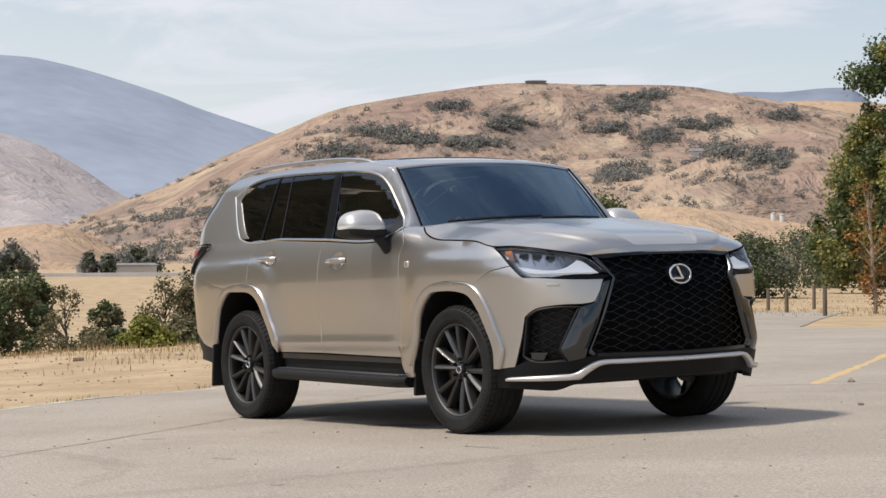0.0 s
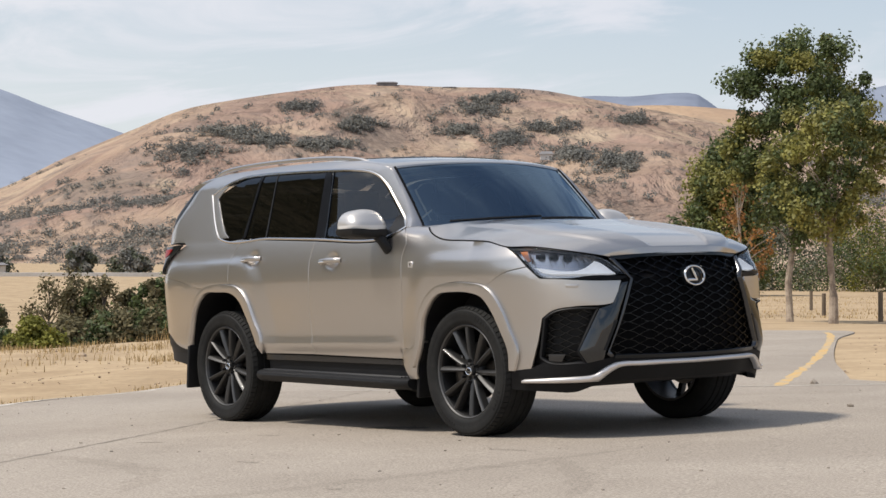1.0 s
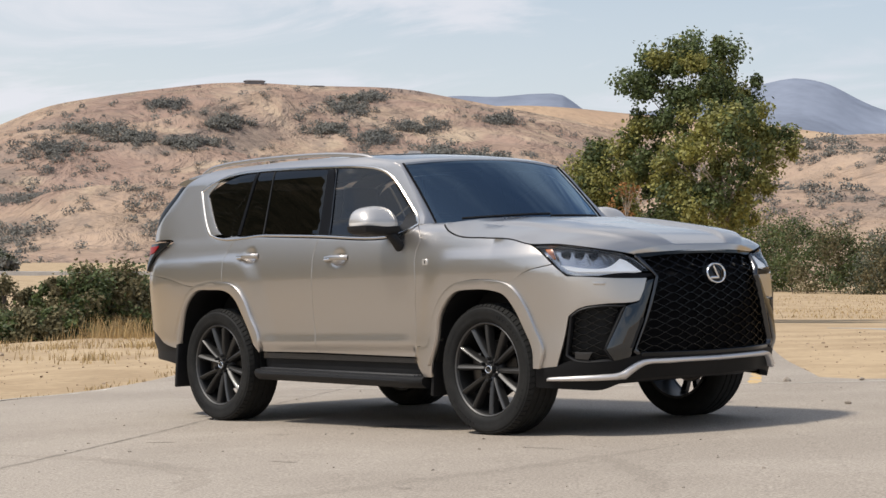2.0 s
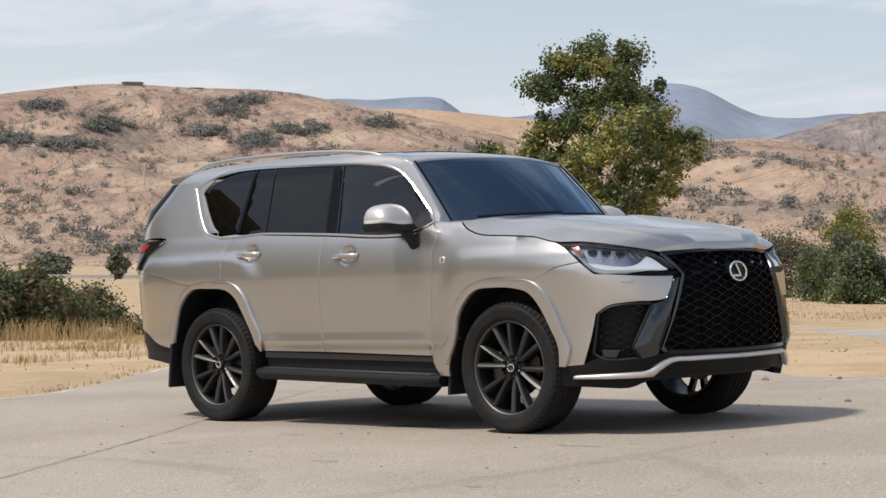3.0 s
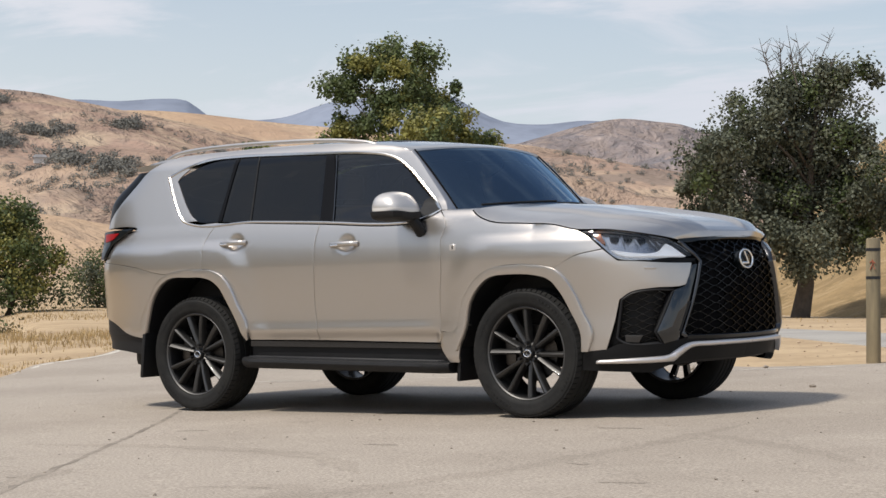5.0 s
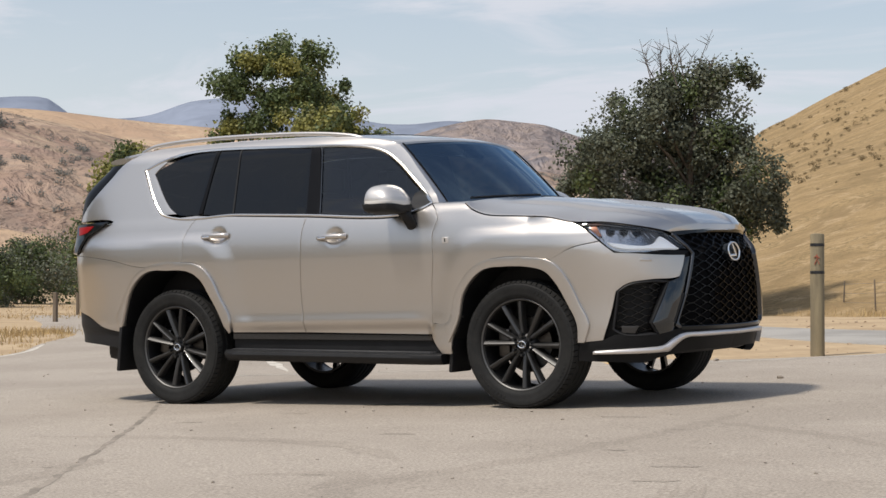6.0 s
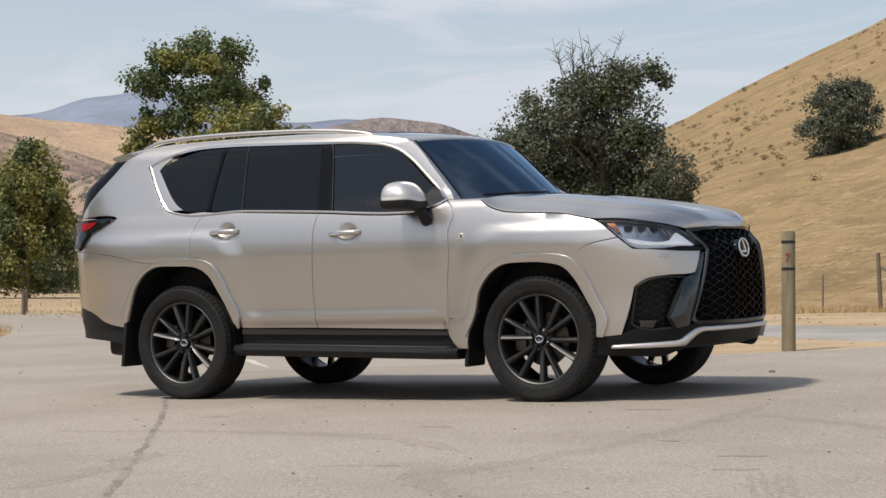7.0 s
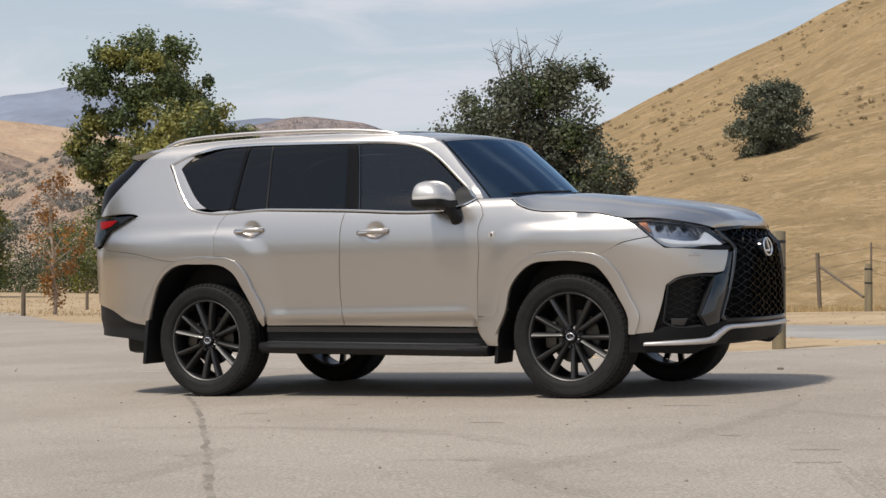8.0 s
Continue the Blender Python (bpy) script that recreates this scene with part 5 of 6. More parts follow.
# mirrors, handles, side badges
for s in (-1, 1):
    def blob(lo, hi, cx, cy, cz, rx, ry, rz, e=3.6):
        bm = bmesh.new()
        bmesh.ops.create_uvsphere(bm, u_segments=28, v_segments=20, radius=1)
        for v in bm.verts:
            q = v.co
            f = (abs(q.x) ** e + abs(q.y) ** e + abs(q.z) ** e) ** (-1 / e)
            q *= f
            v.co = Vector((cx + rx * q.x * (0.86 if q.x < 0 else 1.0) * (1 - 0.30 * max(0.0, q.z)) - 0.02 * max(0.0, q.z), cy + ry * q.y * (1 - 0.16 * max(0.0, q.z)), cz + rz * min(hi, max(lo, q.z)) * (1 - 0.18 * max(0.0, s * q.y))))
        return bm
    cy = s * 1.055
    cap = part("mirror", blob(-0.36, 1.0, 0.515, cy, 1.362, 0.128, 0.142, 0.096), LIT_CAP, car, "silver door mirror with black base")
    part("mirror_base", blob(-1.0, -0.38, 0.515, cy, 1.360, 0.129, 0.143, 0.098, 7.0), PLASTIC, cap, "black mirror underside")
    part("mirror_lamp", blob(-0.42, -0.14, 0.517, cy, 1.361, 0.131, 0.145, 0.096), MIRROR_LAMP, cap, "white turn-lamp strip")
    bm = rounded_box((0.420, cy - 0.085, 1.315), (0.428, cy + 0.085, 1.40), 0.003)
    part("mirror_glass", bm, MIRROR, cap, "mirror glass")
    bm = tube([(0.57, s * 0.985, 1.305), (0.60, s * 0.955, 1.25), (0.62, s * 0.925, 1.19), (0.61, s * 0.895, 1.165)], [0.052, 0.046, 0.044, 0.040], sides=14, squash=(1.0, 0.75))
    part("mirror_arm", bm, PLASTIC, cap, "black mirror arm")
    tri = [(0.745, 1.328), (0.70, 1.300), (0.565, 1.266), (0.575, 1.40), (0.63, 1.425)]
    patch("mirror_sail", tri, PLASTIC, body_doors[0 if s < 0 else 1][0], "black sail panel", off=0.003, gap=0.0, mirror=s > 0, thick=0.01)
    for k, (xh, zh) in enumerate(HANDLES):
        y = -s * -1 * (side(xh + 0.2, zh))
        yo = side(xh + 0.25, zh)
        path = [(xh - 0.115, s * (yo + 0.004), zh - 0.006), (xh - 0.095, s * (yo + 0.026), zh - 0.004), (xh, s * (yo + 0.036), zh), (xh + 0.09, s * (yo + 0.028), zh + 0.001), (xh + 0.115, s * (yo + 0.004), zh)]
        bm = tube([tuple(v) for v in smooth_loop(path, 0.02, closed=False)], 0.017, sides=12, squash=(0.8, 1.05))
        h = part("handle", bm, PAINT, body_doors[0 if s < 0 else 1][k], "body-coloured pull handle")
        bm = tube([(xh - 0.09, s * (yo + 0.038), zh - 0.008), (xh - 0.02, s * (yo + 0.046), zh - 0.006)], 0.006, sides=8)
        part("handle_strip", bm, CHROME, h, "bright strip on the handle")
    yb = side(0.885, 1.08)
    bm = rounded_box((0.862, s * yb - 0.004, 1.062), (0.912, s * yb + 0.004, 1.102), 0.003, 1)
    b = part("side_badge", bm, LIP, car, "small square chrome badge")
    bm = rounded_box((0.881, s * (yb + 0.003) - 0.002, 1.070), (0.893, s * (yb + 0.003) + 0.002, 1.094), 0.0015, 1)
    part("badge_plate", bm, STEEL, b, "grey centre of the badge")
    # running board and mud flaps
    bm = bmesh.new()
    prof = [(0.83, 0.375), (0.985, 0.372), (1.005, 0.362), (1.010, 0.345), (1.000, 0.320), (0.97, 0.300), (0.84, 0.300)]
    rows = []
    for i in range(26):
        t = i / 25
        x = -0.965 + 1.80 * t
        drop = 0.012 - 0.036 * t
        tuck = 0.05 * max(0.0, 1 - t / 0.03) + 0.05 * max(0.0, (t - 0.95) / 0.05)
        rows.append([bm.verts.new((x, s * (y - tuck), z + drop)) for y, z in prof])
    for a, b2 in zip(rows, rows[1:]):
        for k in range(len(prof)):
            bm.faces.new((a[k], a[(k + 1) % len(prof)], b2[(k + 1) % len(prof)], b2[k]))
    bm.faces.new(rows[0]), bm.faces.new(rows[-1])
    board = part("running_board", bm, PLASTIC, car, "black running board")
    for y0 in (0.885, 0.915, 0.945):
        bm = rounded_box((-0.9, s * y0 - 0.008, 0.36), (0.05, s * y0 + 0.008, 0.384), 0.003, 1)
        bm.transform(Matrix.Shear("YZ", 4, (0, 0)))
        for v in bm.verts:
            v.co.z += 0.010 - 0.036 * (v.co.x + 0.965) / 1.80
        for v in bm.verts:
            if v.co.x > 0:
                v.co.x += 0.70
                v.co.z -= 0.014
        part("tread_rib", bm, TREAD, board)
    for xf, z0, z1, ln in ((0.905, 0.225, 0.52, -0.03), (-1.925, 0.235, 0.56, -0.04)):
        yf = 0.80 if xf > 0 else 0.845
        bm = rounded_box((xf - 0.015, s * yf - 0.115, z0), (xf + 0.015, s * yf + 0.115, z1), 0.012)
        for v in bm.verts:
            v.co.x += ln * (z1 - v.co.z) / (z1 - z0)
        part("mud_flap", bm, PLASTIC, car, "black rubber mud flap")
    # wipers
for y0, y1, x0 in ((-0.62, 0.02, 0.86), (0.02, 0.60, 1.0)):
    pts = []
    for i in range(9):
        t = i / 8
        y = y0 + (y1 - y0) * t
        b = 0.5 + 0.5 * y / 0.765
        p = screen_fn(0.955 - 0.03 * t, b)
        pts.append((p.x + 0.015, p.y, p.z + 0.020))
    part("wiper", tube(pts, 0.009, sides=6), PLASTIC, car, "black wiper")

# ---- interior seen through the glass ----
bm = rounded_box((-2.2, -0.80, 0.52), (1.0, 0.80, 0.62), 0.02)
part("cabin_floor", bm, DEEP, car, "dark cabin floor")
bm = rounded_box((0.55, -0.74, 0.85), (1.02, 0.74, 1.245), 0.08, 3)
part("dashboard", bm, LEATHER, car, "dark dashboard")
for x0, ys in ((-0.25, (-0.38, 0.38)), (-1.15, (-0.42, 0.0, 0.42))):
    for y in ys:
        w = 0.25 if len(ys) == 2 else 0.20
        bm = rounded_box((x0 - 0.02, y - w, 0.62), (x0 + 0.50, y + w, 0.90), 0.07, 3)
        seat = part("seat", bm, LEATHER, car, "dark leather seat")
        bm = rounded_box((x0 - 0.12, y - w, 0.80), (x0 + 0.04, y + w, 1.42), 0.06, 3)
        for v in bm.verts:
            v.co.x -= 0.22 * (v.co.z - 0.8)
        part("seat_back", bm, LEATHER, seat)
        bm = rounded_box((x0 - 0.25, y - 0.13, 1.46), (x0 - 0.15, y + 0.13, 1.64), 0.04, 3)
        part("headrest", bm, LEATHER, seat)
bm = bmesh.new()
tube([(0.43 + 0.06 * math.sin(t), 0.38 + 0.18 * math.cos(t), 1.17 + 0.17 * math.sin(t)) for t in np.linspace(0, 2 * math.pi, 29)], 0.016, sides=8, bm=bm, cap=False)
tube([(0.43, 0.21, 1.17), (0.46, 0.38, 1.16), (0.43, 0.55, 1.17)], 0.03, sides=8, bm=bm)
part("steering_wheel", bm, LEATHER, car, "dark steering wheel")
bm = rounded_box((0.50, -0.11, 1.665), (0.53, 0.11, 1.725), 0.012)
part("inner_mirror", bm, PLASTIC, car, "black inner mirror")


# ---- wheels ----
def wheel_at(parent):
    R = 0.405
    barrel = part("wheel", lathe([(0.268, 0.13), (0.272, 0.02), (0.276, -0.07), (0.283, -0.105), (0.291, -0.112), (0.294, -0.105), (0.290, -0.095), (0.286, 0.13), (0.268, 0.13)], 72), RIM, parent, "dark alloy wheel with twelve slim spokes")
    prof = [(0.288, 0.11), (0.30, 0.122), (0.335, 0.133), (0.375, 0.132), (0.394, 0.122), (0.403, 0.104)]
    grooves = []
    y = 0.100
    for k in range(4):
        grooves += [(R, y), (R, y - 0.036), (R - 0.008, y - 0.039), (R - 0.008, y - 0.046)]
        y -= 0.050
    prof += grooves + [(R - 0.009, -0.096), (0.394, -0.104), (0.390, -0.116), (0.386, -0.125), (0.383, -0.1265), (0.378, -0.1315), (0.352, -0.1345), (0.350, -0.1335), (0.325, -0.1345), (0.306, -0.128), (0.295, -0.118), (0.288, -0.108)]
    tyre = part("tyre", lathe(prof, 96), TYRE, barrel, "black rubber tyre")
    # tread blocks on the outer shoulder
    bm = bmesh.new()
    for k in range(66):
        m = Euler((0, 2 * math.pi * k / 66, 0)).to_matrix().to_4x4()
        for v in bmesh.ops.create_cube(bm, size=1)["verts"]:
            outer = v.co.y < 0
            v.co = m @ Vector((0.0155 * v.co.x * 2 + (0.006 if outer else -0.004), -0.1255 if outer else -0.094, (0.3885 if outer else R - 0.001) + (0.0035 if v.co.z > 0 else -0.014)))
    tagged(part("tread_block", bm, TYRE, tyre, smooth=False), kind="stuff")
    for k in range(12):
        a = radians(30 * k + (2 if k % 2 else -2))
        bm = bmesh.new()
        rows = []
        for i in range(9):
            t = i / 8
            r = 0.046 + (0.276 - 0.046) * t
            w = 0.0110 + 0.0060 * t + 0.007 * (1 - t) ** 5
            y = -0.074 - 0.006 * math.sin(math.pi * t) - 0.030 * t
            side_k = 1 if k % 2 else -1
            sw = side_k * 0.007 * (1 - t)
            rows.append([bm.verts.new((sw + side_k * dx * w, y + dy, r)) for dx, dy in ((-1.25, 0.05), (-1.05, 0.012), (-0.80, 0.001), (-0.25, -0.006), (0.75, 0.004), (1.05, 0.016), (1.25, 0.05))])
        for p, q in zip(rows, rows[1:]):
            for j in range(6):
                bm.faces.new((p[j], p[j + 1], q[j + 1], q[j]))
        bm.transform(Euler((0, a, 0)).to_matrix().to_4x4())
        part("spoke", bm, SPOKE, barrel)
    part("rim_lip", lathe([(0.276, -0.095), (0.281, -0.112), (0.288, -0.117), (0.2945, -0.113), (0.296, -0.100)], 72), RIM_EDGE, barrel, "dark rim lip")
    part("hub", lathe([(0.001, -0.098), (0.033, -0.098), (0.037, -0.094), (0.040, -0.072), (0.062, -0.064), (0.076, -0.050), (0.084, 0.0)], 40), RIM, barrel, "dark wheel hub")
    bm = bmesh.new()
    tube([(0.027 * math.cos(t), -0.0995, 0.021 * math.sin(t)) for t in np.linspace(0, 2 * math.pi, 25)], 0.0032, sides=6, bm=bm, cap=False)
    tube([(0.006, -0.0995, 0.015), (-0.006, -0.0995, -0.010), (0.016, -0.0995, -0.010)], 0.0028, sides=6, bm=bm)
    part("hub_badge", bm, CHROME, barrel, "small chrome ring on the hub")
    for k in range(6):
        a = radians(60 * k + 30)
        bm = bmesh.new()
        bmesh.ops.create_cone(bm, cap_ends=True, segments=6, radius1=0.0125, radius2=0.010, depth=0.030, matrix=Matrix.Translation((0.066 * math.cos(a), -0.096, 0.066 * math.sin(a))) @ Euler((radians(90), 0, 0)).to_matrix().to_4x4())
        part("lug_nut", bm, RIM, barrel)
    part("brake_disc", lathe([(0.08, -0.022), (0.175, -0.022), (0.178, -0.012), (0.175, -0.002), (0.08, -0.002)], 48), STEEL, barrel, "steel brake disc")
    bm = rounded_box((-0.205, -0.05, -0.08), (-0.12, 0.03, 0.10), 0.02)
    part("brake_caliper", bm, STEEL, barrel, "steel brake caliper")
    # raised lettering on the sidewall, as plain bars
    bm = bmesh.new()
    for start, count in ((200, 9), (20, 9), (110, 5), (290, 5)):
        for i in range(count):
            m = Euler((0, radians(start + 4.6 * i), 0)).to_matrix().to_4x4()
            for v in bmesh.ops.create_cube(bm, size=1)["verts"]:
                v.co = m @ Vector((0.016 * v.co.x, -0.1345 + 0.003 * v.co.y, 0.350 + 0.017 * v.co.z))
    tagged(part("sidewall_lettering", bm, TYRE, tyre, smooth=False), kind="stuff")
    return barrel


first = wheel_at(car)
first.matrix_basis = pose(1.425, -0.825, 0.403)
for x, y, turn, spin in ((-1.425, -0.825, 0, 11), (1.455, 0.835, 180, 5), (-1.395, 0.835, 180, 20)):
    copy_thing(first, pose(x, y, 0.403, 0, 0, turn) @ pose(0, 0, 0, 0, spin, 0))


# ---- trees, bushes, grass ----
def leaf_mesh(name, centres, sizes, mat, size, per, seed, parent=None, flat=0.0, shape=1.5, kind=""):
    """Many small folded leaves gathered round the given centres."""
    g = np.random.default_rng(seed)
    n = len(centres) * per
    c = np.repeat(np.array(centres, float), per, 0)
    rr = np.repeat(np.array(sizes, float), per)[:, None]
    d = g.normal(size=(n, 3))
    d /= np.linalg.norm(d, axis=1)[:, None]
    d[:, 2] *= 1 - flat
    pos = c + d * rr * (g.random((n, 1)) ** 0.55) * (1 + 0.65 * g.random((n, 1)) ** 5)
    up = d * 0.7 + g.normal(size=(n, 3)) * 0.6 + np.array([0, 0, 0.35])
    up /= np.linalg.norm(up, axis=1)[:, None]
    a = np.cross(up, g.normal(size=(n, 3)))
    a /= np.linalg.norm(a, axis=1)[:, None]
    b = np.cross(up, a)
    s = size * (0.6 + 0.8 * g.random((n, 1)))
    quad = np.stack([pos - a * s * shape * 0.5, pos - b * s * 0.5 - up * s * 0.12, pos + a * s * shape * 0.5, pos + b * s * 0.5 - up * s * 0.12], 1).reshape(-1, 3)
    me = bpy.data.meshes.new(name)
    me.vertices.add(4 * n)
    me.vertices.foreach_set("co", quad.ravel())
    me.loops.add(4 * n)
    me.loops.foreach_set("vertex_index", np.arange(4 * n))
    me.polygons.add(n)
    me.polygons.foreach_set("loop_start", np.arange(0, 4 * n, 4))
    me.update(calc_edges=True)
    me.materials.append(mat)
    ob = new(name, me)
    if parent is not None:
        ob.parent = parent
    return ob


def limbs(bm, base, tips, r0, height, rng, bend=0.12):
    """A tapered trunk with a limb to each tip."""
    top = Vector((base[0] + rng.uniform(-bend, bend) * height * 0.5, base[1] + rng.uniform(-bend, bend) * height * 0.5, base[2] + height))
    base = Vector(base)
    spine = [base.lerp(top, t) + Vector((rng.uniform(-1, 1), rng.uniform(-1, 1), 0)) * (0.02 * height * (1 if 0 < t < 1 else 0)) for t in (0, 0.15, 0.3, 0.5, 0.7, 0.85, 1.0)]
    spine[0].z -= 0.15
    tube(spine, [r0 * 1.25, r0, r0 * 0.85, r0 * 0.66, r0 * 0.42, r0 * 0.25, r0 * 0.08], sides=9, bm=bm)
    for tip in tips:
        tip = Vector(tip)
        f = min(0.9, max(0.18, (tip.z - base.z) / height * 0.72))
        k = f * 6
        times = (0, 0.15, 0.3, 0.5, 0.7, 0.85, 1.0)
        i = max(0, min(5, sum(1 for t in times if t <= f) - 1))
        start = spine[i].lerp(spine[i + 1], (f - times[i]) / (times[i + 1] - times[i]))
        mid = start.lerp(tip, 0.5) + Vector((0, 0, 0.06 * (tip - start).length))
        r = r0 * (1 - f) * 0.42 + 0.012
        tube([start, mid, tip], [r, r * 0.6, r * 0.2], sides=6, bm=bm)


def tree(name, base, height, profile, lean, n_lobes, lobe, per, leaf, mats, bark, label, r0, seed, clear=0.2, category="tree", squash=1.0, dead=0, top=1.0, crowns=(), axis=(1.0, 0.0)):
    """profile: (part of the height, half width) pairs of the crown's outline, or crowns: (along the axis, height, radius) of
    its boughs; mats: (leaf material, share) pairs."""
    rng = random.Random(seed)
    root = new(name)
    root.location = base
    tagged(root, label, category)
    centres, sizes = [], []
    tries = 0
    area = sum(c[2] ** 2 for c in crowns)
    for along_x, up, rad in crowns:
        depth = rng.uniform(-0.55, 0.55) * rad * 1.6
        for _ in range(round(n_lobes * rad * rad / area)):
            d = Vector((rng.gauss(0, 1), rng.gauss(0, 1), rng.gauss(0, 1))).normalized() * rad * rng.random() ** 0.33
            f, g = along_x + d.x, depth + d.y * 1.25
            centres.append((f * axis[0] - g * axis[1], f * axis[1] + g * axis[0], up - root.location.z + d.z * 0.9)), sizes.append(lobe * rng.uniform(0.55, 1.3))
    while not crowns and len(centres) < n_lobes and tries < 9000:
        tries += 1
        h = rng.uniform(clear, top)
        R = table(profile, h)
        a, q = rng.uniform(0, 6.283), rng.random() ** 0.5
        wob = 0.72 + 0.5 * noise.noise((1.3 * math.cos(a) + seed, 1.3 * math.sin(a), h * 4))
        rad = R * q * (0.75 + wob * 0.45)
        p = (lean[0] * h + rad * math.cos(a), lean[1] * h + rad * math.sin(a), h * height)
        s = lobe * rng.uniform(0.6, 1.25)
        if all((p[0] - c[0]) ** 2 + (p[1] - c[1]) ** 2 + (p[2] - c[2]) ** 2 > (0.55 * s) ** 2 for c in centres):
            centres.append(p), sizes.append(s)
    bm = bmesh.new()
    rng.shuffle(centres)
    limbs(bm, (0, 0, 0), centres[: min(len(centres), 26)], r0, height * 0.86, rng)
    part("trunk", bm, bark, root)
    i = 0
    for k, (mat, share) in enumerate(mats):
        j = len(centres) if k == len(mats) - 1 else i + int(share * len(centres))
        if j > i:
            ob = leaf_mesh("crown", centres[i:j], sizes[i:j], mat, leaf, per, seed + 7 * k + 1, root, flat=1 - squash)
        i = j
    for k in range(dead):
        a = rng.uniform(0, 6.283)
        st = Vector((rng.uniform(-1.0, 1.0), rng.uniform(-1.0, 1.0), height * 0.85))
        bm = bmesh.new()
        tip = st + Vector((rng.uniform(-0.8, 0.8), rng.uniform(-0.8, 0.8), height * rng.uniform(0.13, 0.25)))
        mid = st.lerp(tip, 0.5) + Vector((rng.uniform(-0.15, 0.15), rng.uniform(-0.15, 0.15), 0))
        tube([st, mid, tip], [0.036, 0.022, 0.007], sides=5, bm=bm)
        for q in range(7):
            f = rng.uniform(0.35, 0.9)
            s0 = st.lerp(tip, f)
            tube([s0, s0 + Vector((rng.uniform(-0.5, 0.5), rng.uniform(-0.5, 0.5), rng.uniform(0.2, 0.6)))], [0.018, 0.006], sides=4, bm=bm)
        part("bare_branch", bm, BARK_DARK, root)
    return root


def on_land(x, y, dz=0.0):
    return Vector((x, y, land(x, y) + dz))


EGG = [(0.0, 0.1), (0.15, 0.5), (0.3, 0.9), (0.5, 1.0), (0.7, 0.85), (0.85, 0.55), (1.0, 0.12)]


def sized(prof, r):
    return [(h, w * r) for h, w in prof]


TALL = ((0.49, 8.4, 0.80), (-0.56, 8.0, 0.80), (1.53, 8.1, 0.70), (-1.37, 7.15, 0.70), (0.37, 7.15, 1.0), (2.1, 7.0, 0.60), (-0.56, 6.45, 1.05), (1.3, 6.35, 1.05), (-1.5, 5.5, 0.70), (-1.03, 4.6, 0.95), (-0.45, 3.6, 0.95), (0.14, 2.8, 0.70))
BROAD = ((-0.4, 5.3, 1.30), (1.0, 5.5, 0.80), (1.6, 5.0, 0.70), (-0.85, 4.1, 1.15), (0.54, 4.1, 1.05), (-0.4, 3.2, 0.95), (0.64, 3.05, 0.70))
ROADSIDE = (0.64, 0.77)
tree("tree", on_land(-28.4, 36.9), 6.4, EGG, (0.2, 0.1), 105, 0.40, 190, 0.082, ((LEAF_YELLOW, 0.72), (LEAF, 0.28)), BARK, "yellow-green broadleaf tree with a pale trunk", 0.13, 11, crowns=BROAD, axis=ROADSIDE)
tree("tree", on_land(-31.4, 38.3), 9.7, EGG, (0.15, 0.1), 150, 0.42, 210, 0.085, ((LEAF, 0.80), (LEAF_YELLOW, 0.2)), BARK, "tall dark green broadleaf tree with a slim pale trunk", 0.11, 12, crowns=TALL, axis=ROADSIDE)
tree("tree", on_land(-94.1, 99.9), 11.5, sized([(0.0, 0.4), (0.12, 0.9), (0.3, 1.0), (0.5, 0.9), (0.75, 0.66), (0.9, 0.42), (1.0, 0.12)], 3.9), (0, 0), 130, 1.0, 190, 0.19, ((LEAF_YELLOW, 0.55), (LEAF, 0.45)), BARK, "green and yellowing tree behind the road", 0.22, 13, clear=0.10)
tree("tree", on_land(-74.9, 59.5), 6.0, sized([(0.0, 0.5), (0.12, 0.9), (0.3, 1.0), (0.5, 0.95), (0.72, 0.72), (0.88, 0.48), (1.0, 0.15)], 3.1), (0, 0), 110, 0.85, 160, 0.13, ((LEAF, 0.75), (LEAF_YELLOW, 0.25)), BARK_DARK, "round dark green tree in dry grass", 0.24, 15, clear=0.08)
OAK = ((1.4, 10.2, 0.80), (2.9, 9.9, 0.55), (0.5, 9.0, 1.75), (-1.8, 7.9, 1.6), (-3.6, 6.2, 1.6), (-4.0, 5.0, 1.3), (0.2, 6.6, 2.5), (2.2, 7.7, 1.4), (2.6, 5.4, 1.7), (3.8, 4.0, 1.0), (0.7, 4.4, 2.2), (2.2, 3.0, 1.2), (-2.2, 3.6, 1.6), (0.0, 2.6, 1.4), (-3.6, 2.8, 1.1))
tree("oak_tree", on_land(-30.0, 65.1), 11.6, EGG, (0.5, 0.3), 320, 0.72, 270, 0.11, ((LEAF_OAK, 0.86), (LEAF, 0.14)), BARK_DARK, "large dark live oak with bare branches at the top", 0.36, 16, dead=11, crowns=OAK, axis=(0.84, 0.54))
HT = Vector((-35.7, 115.7, 0))
HT.z = gold_hill[0](math.degrees(math.atan2(HT.y + 12.5, HT.x - 6.6)), math.hypot(HT.x - 6.6, HT.y + 12.5)) - 0.75
tree("oak_tree", HT, 5.2, sized([(0.0, 0.25), (0.15, 0.6), (0.3, 0.9), (0.5, 1.0), (0.75, 0.95), (0.9, 0.7), (1.0, 0.35)], 2.75), (0.1, 0.1), 95, 0.62, 260, 0.13, ((LEAF_OAK, 1.0),), BARK_DARK, "dark live oak standing on the golden slope", 0.22, 17, clear=0.12)
tree("young_tree", on_land(-42.2, 47.6), 5.6, sized([(0.1, 0.2), (0.3, 0.45), (0.55, 1.0), (0.8, 0.8), (1.0, 0.2)], 1.3), (0, 0), 60, 0.34, 26, 0.085, ((LEAF_DRY, 1.0),), BARK, "thin young tree with sparse orange leaves", 0.10, 18, clear=0.06)

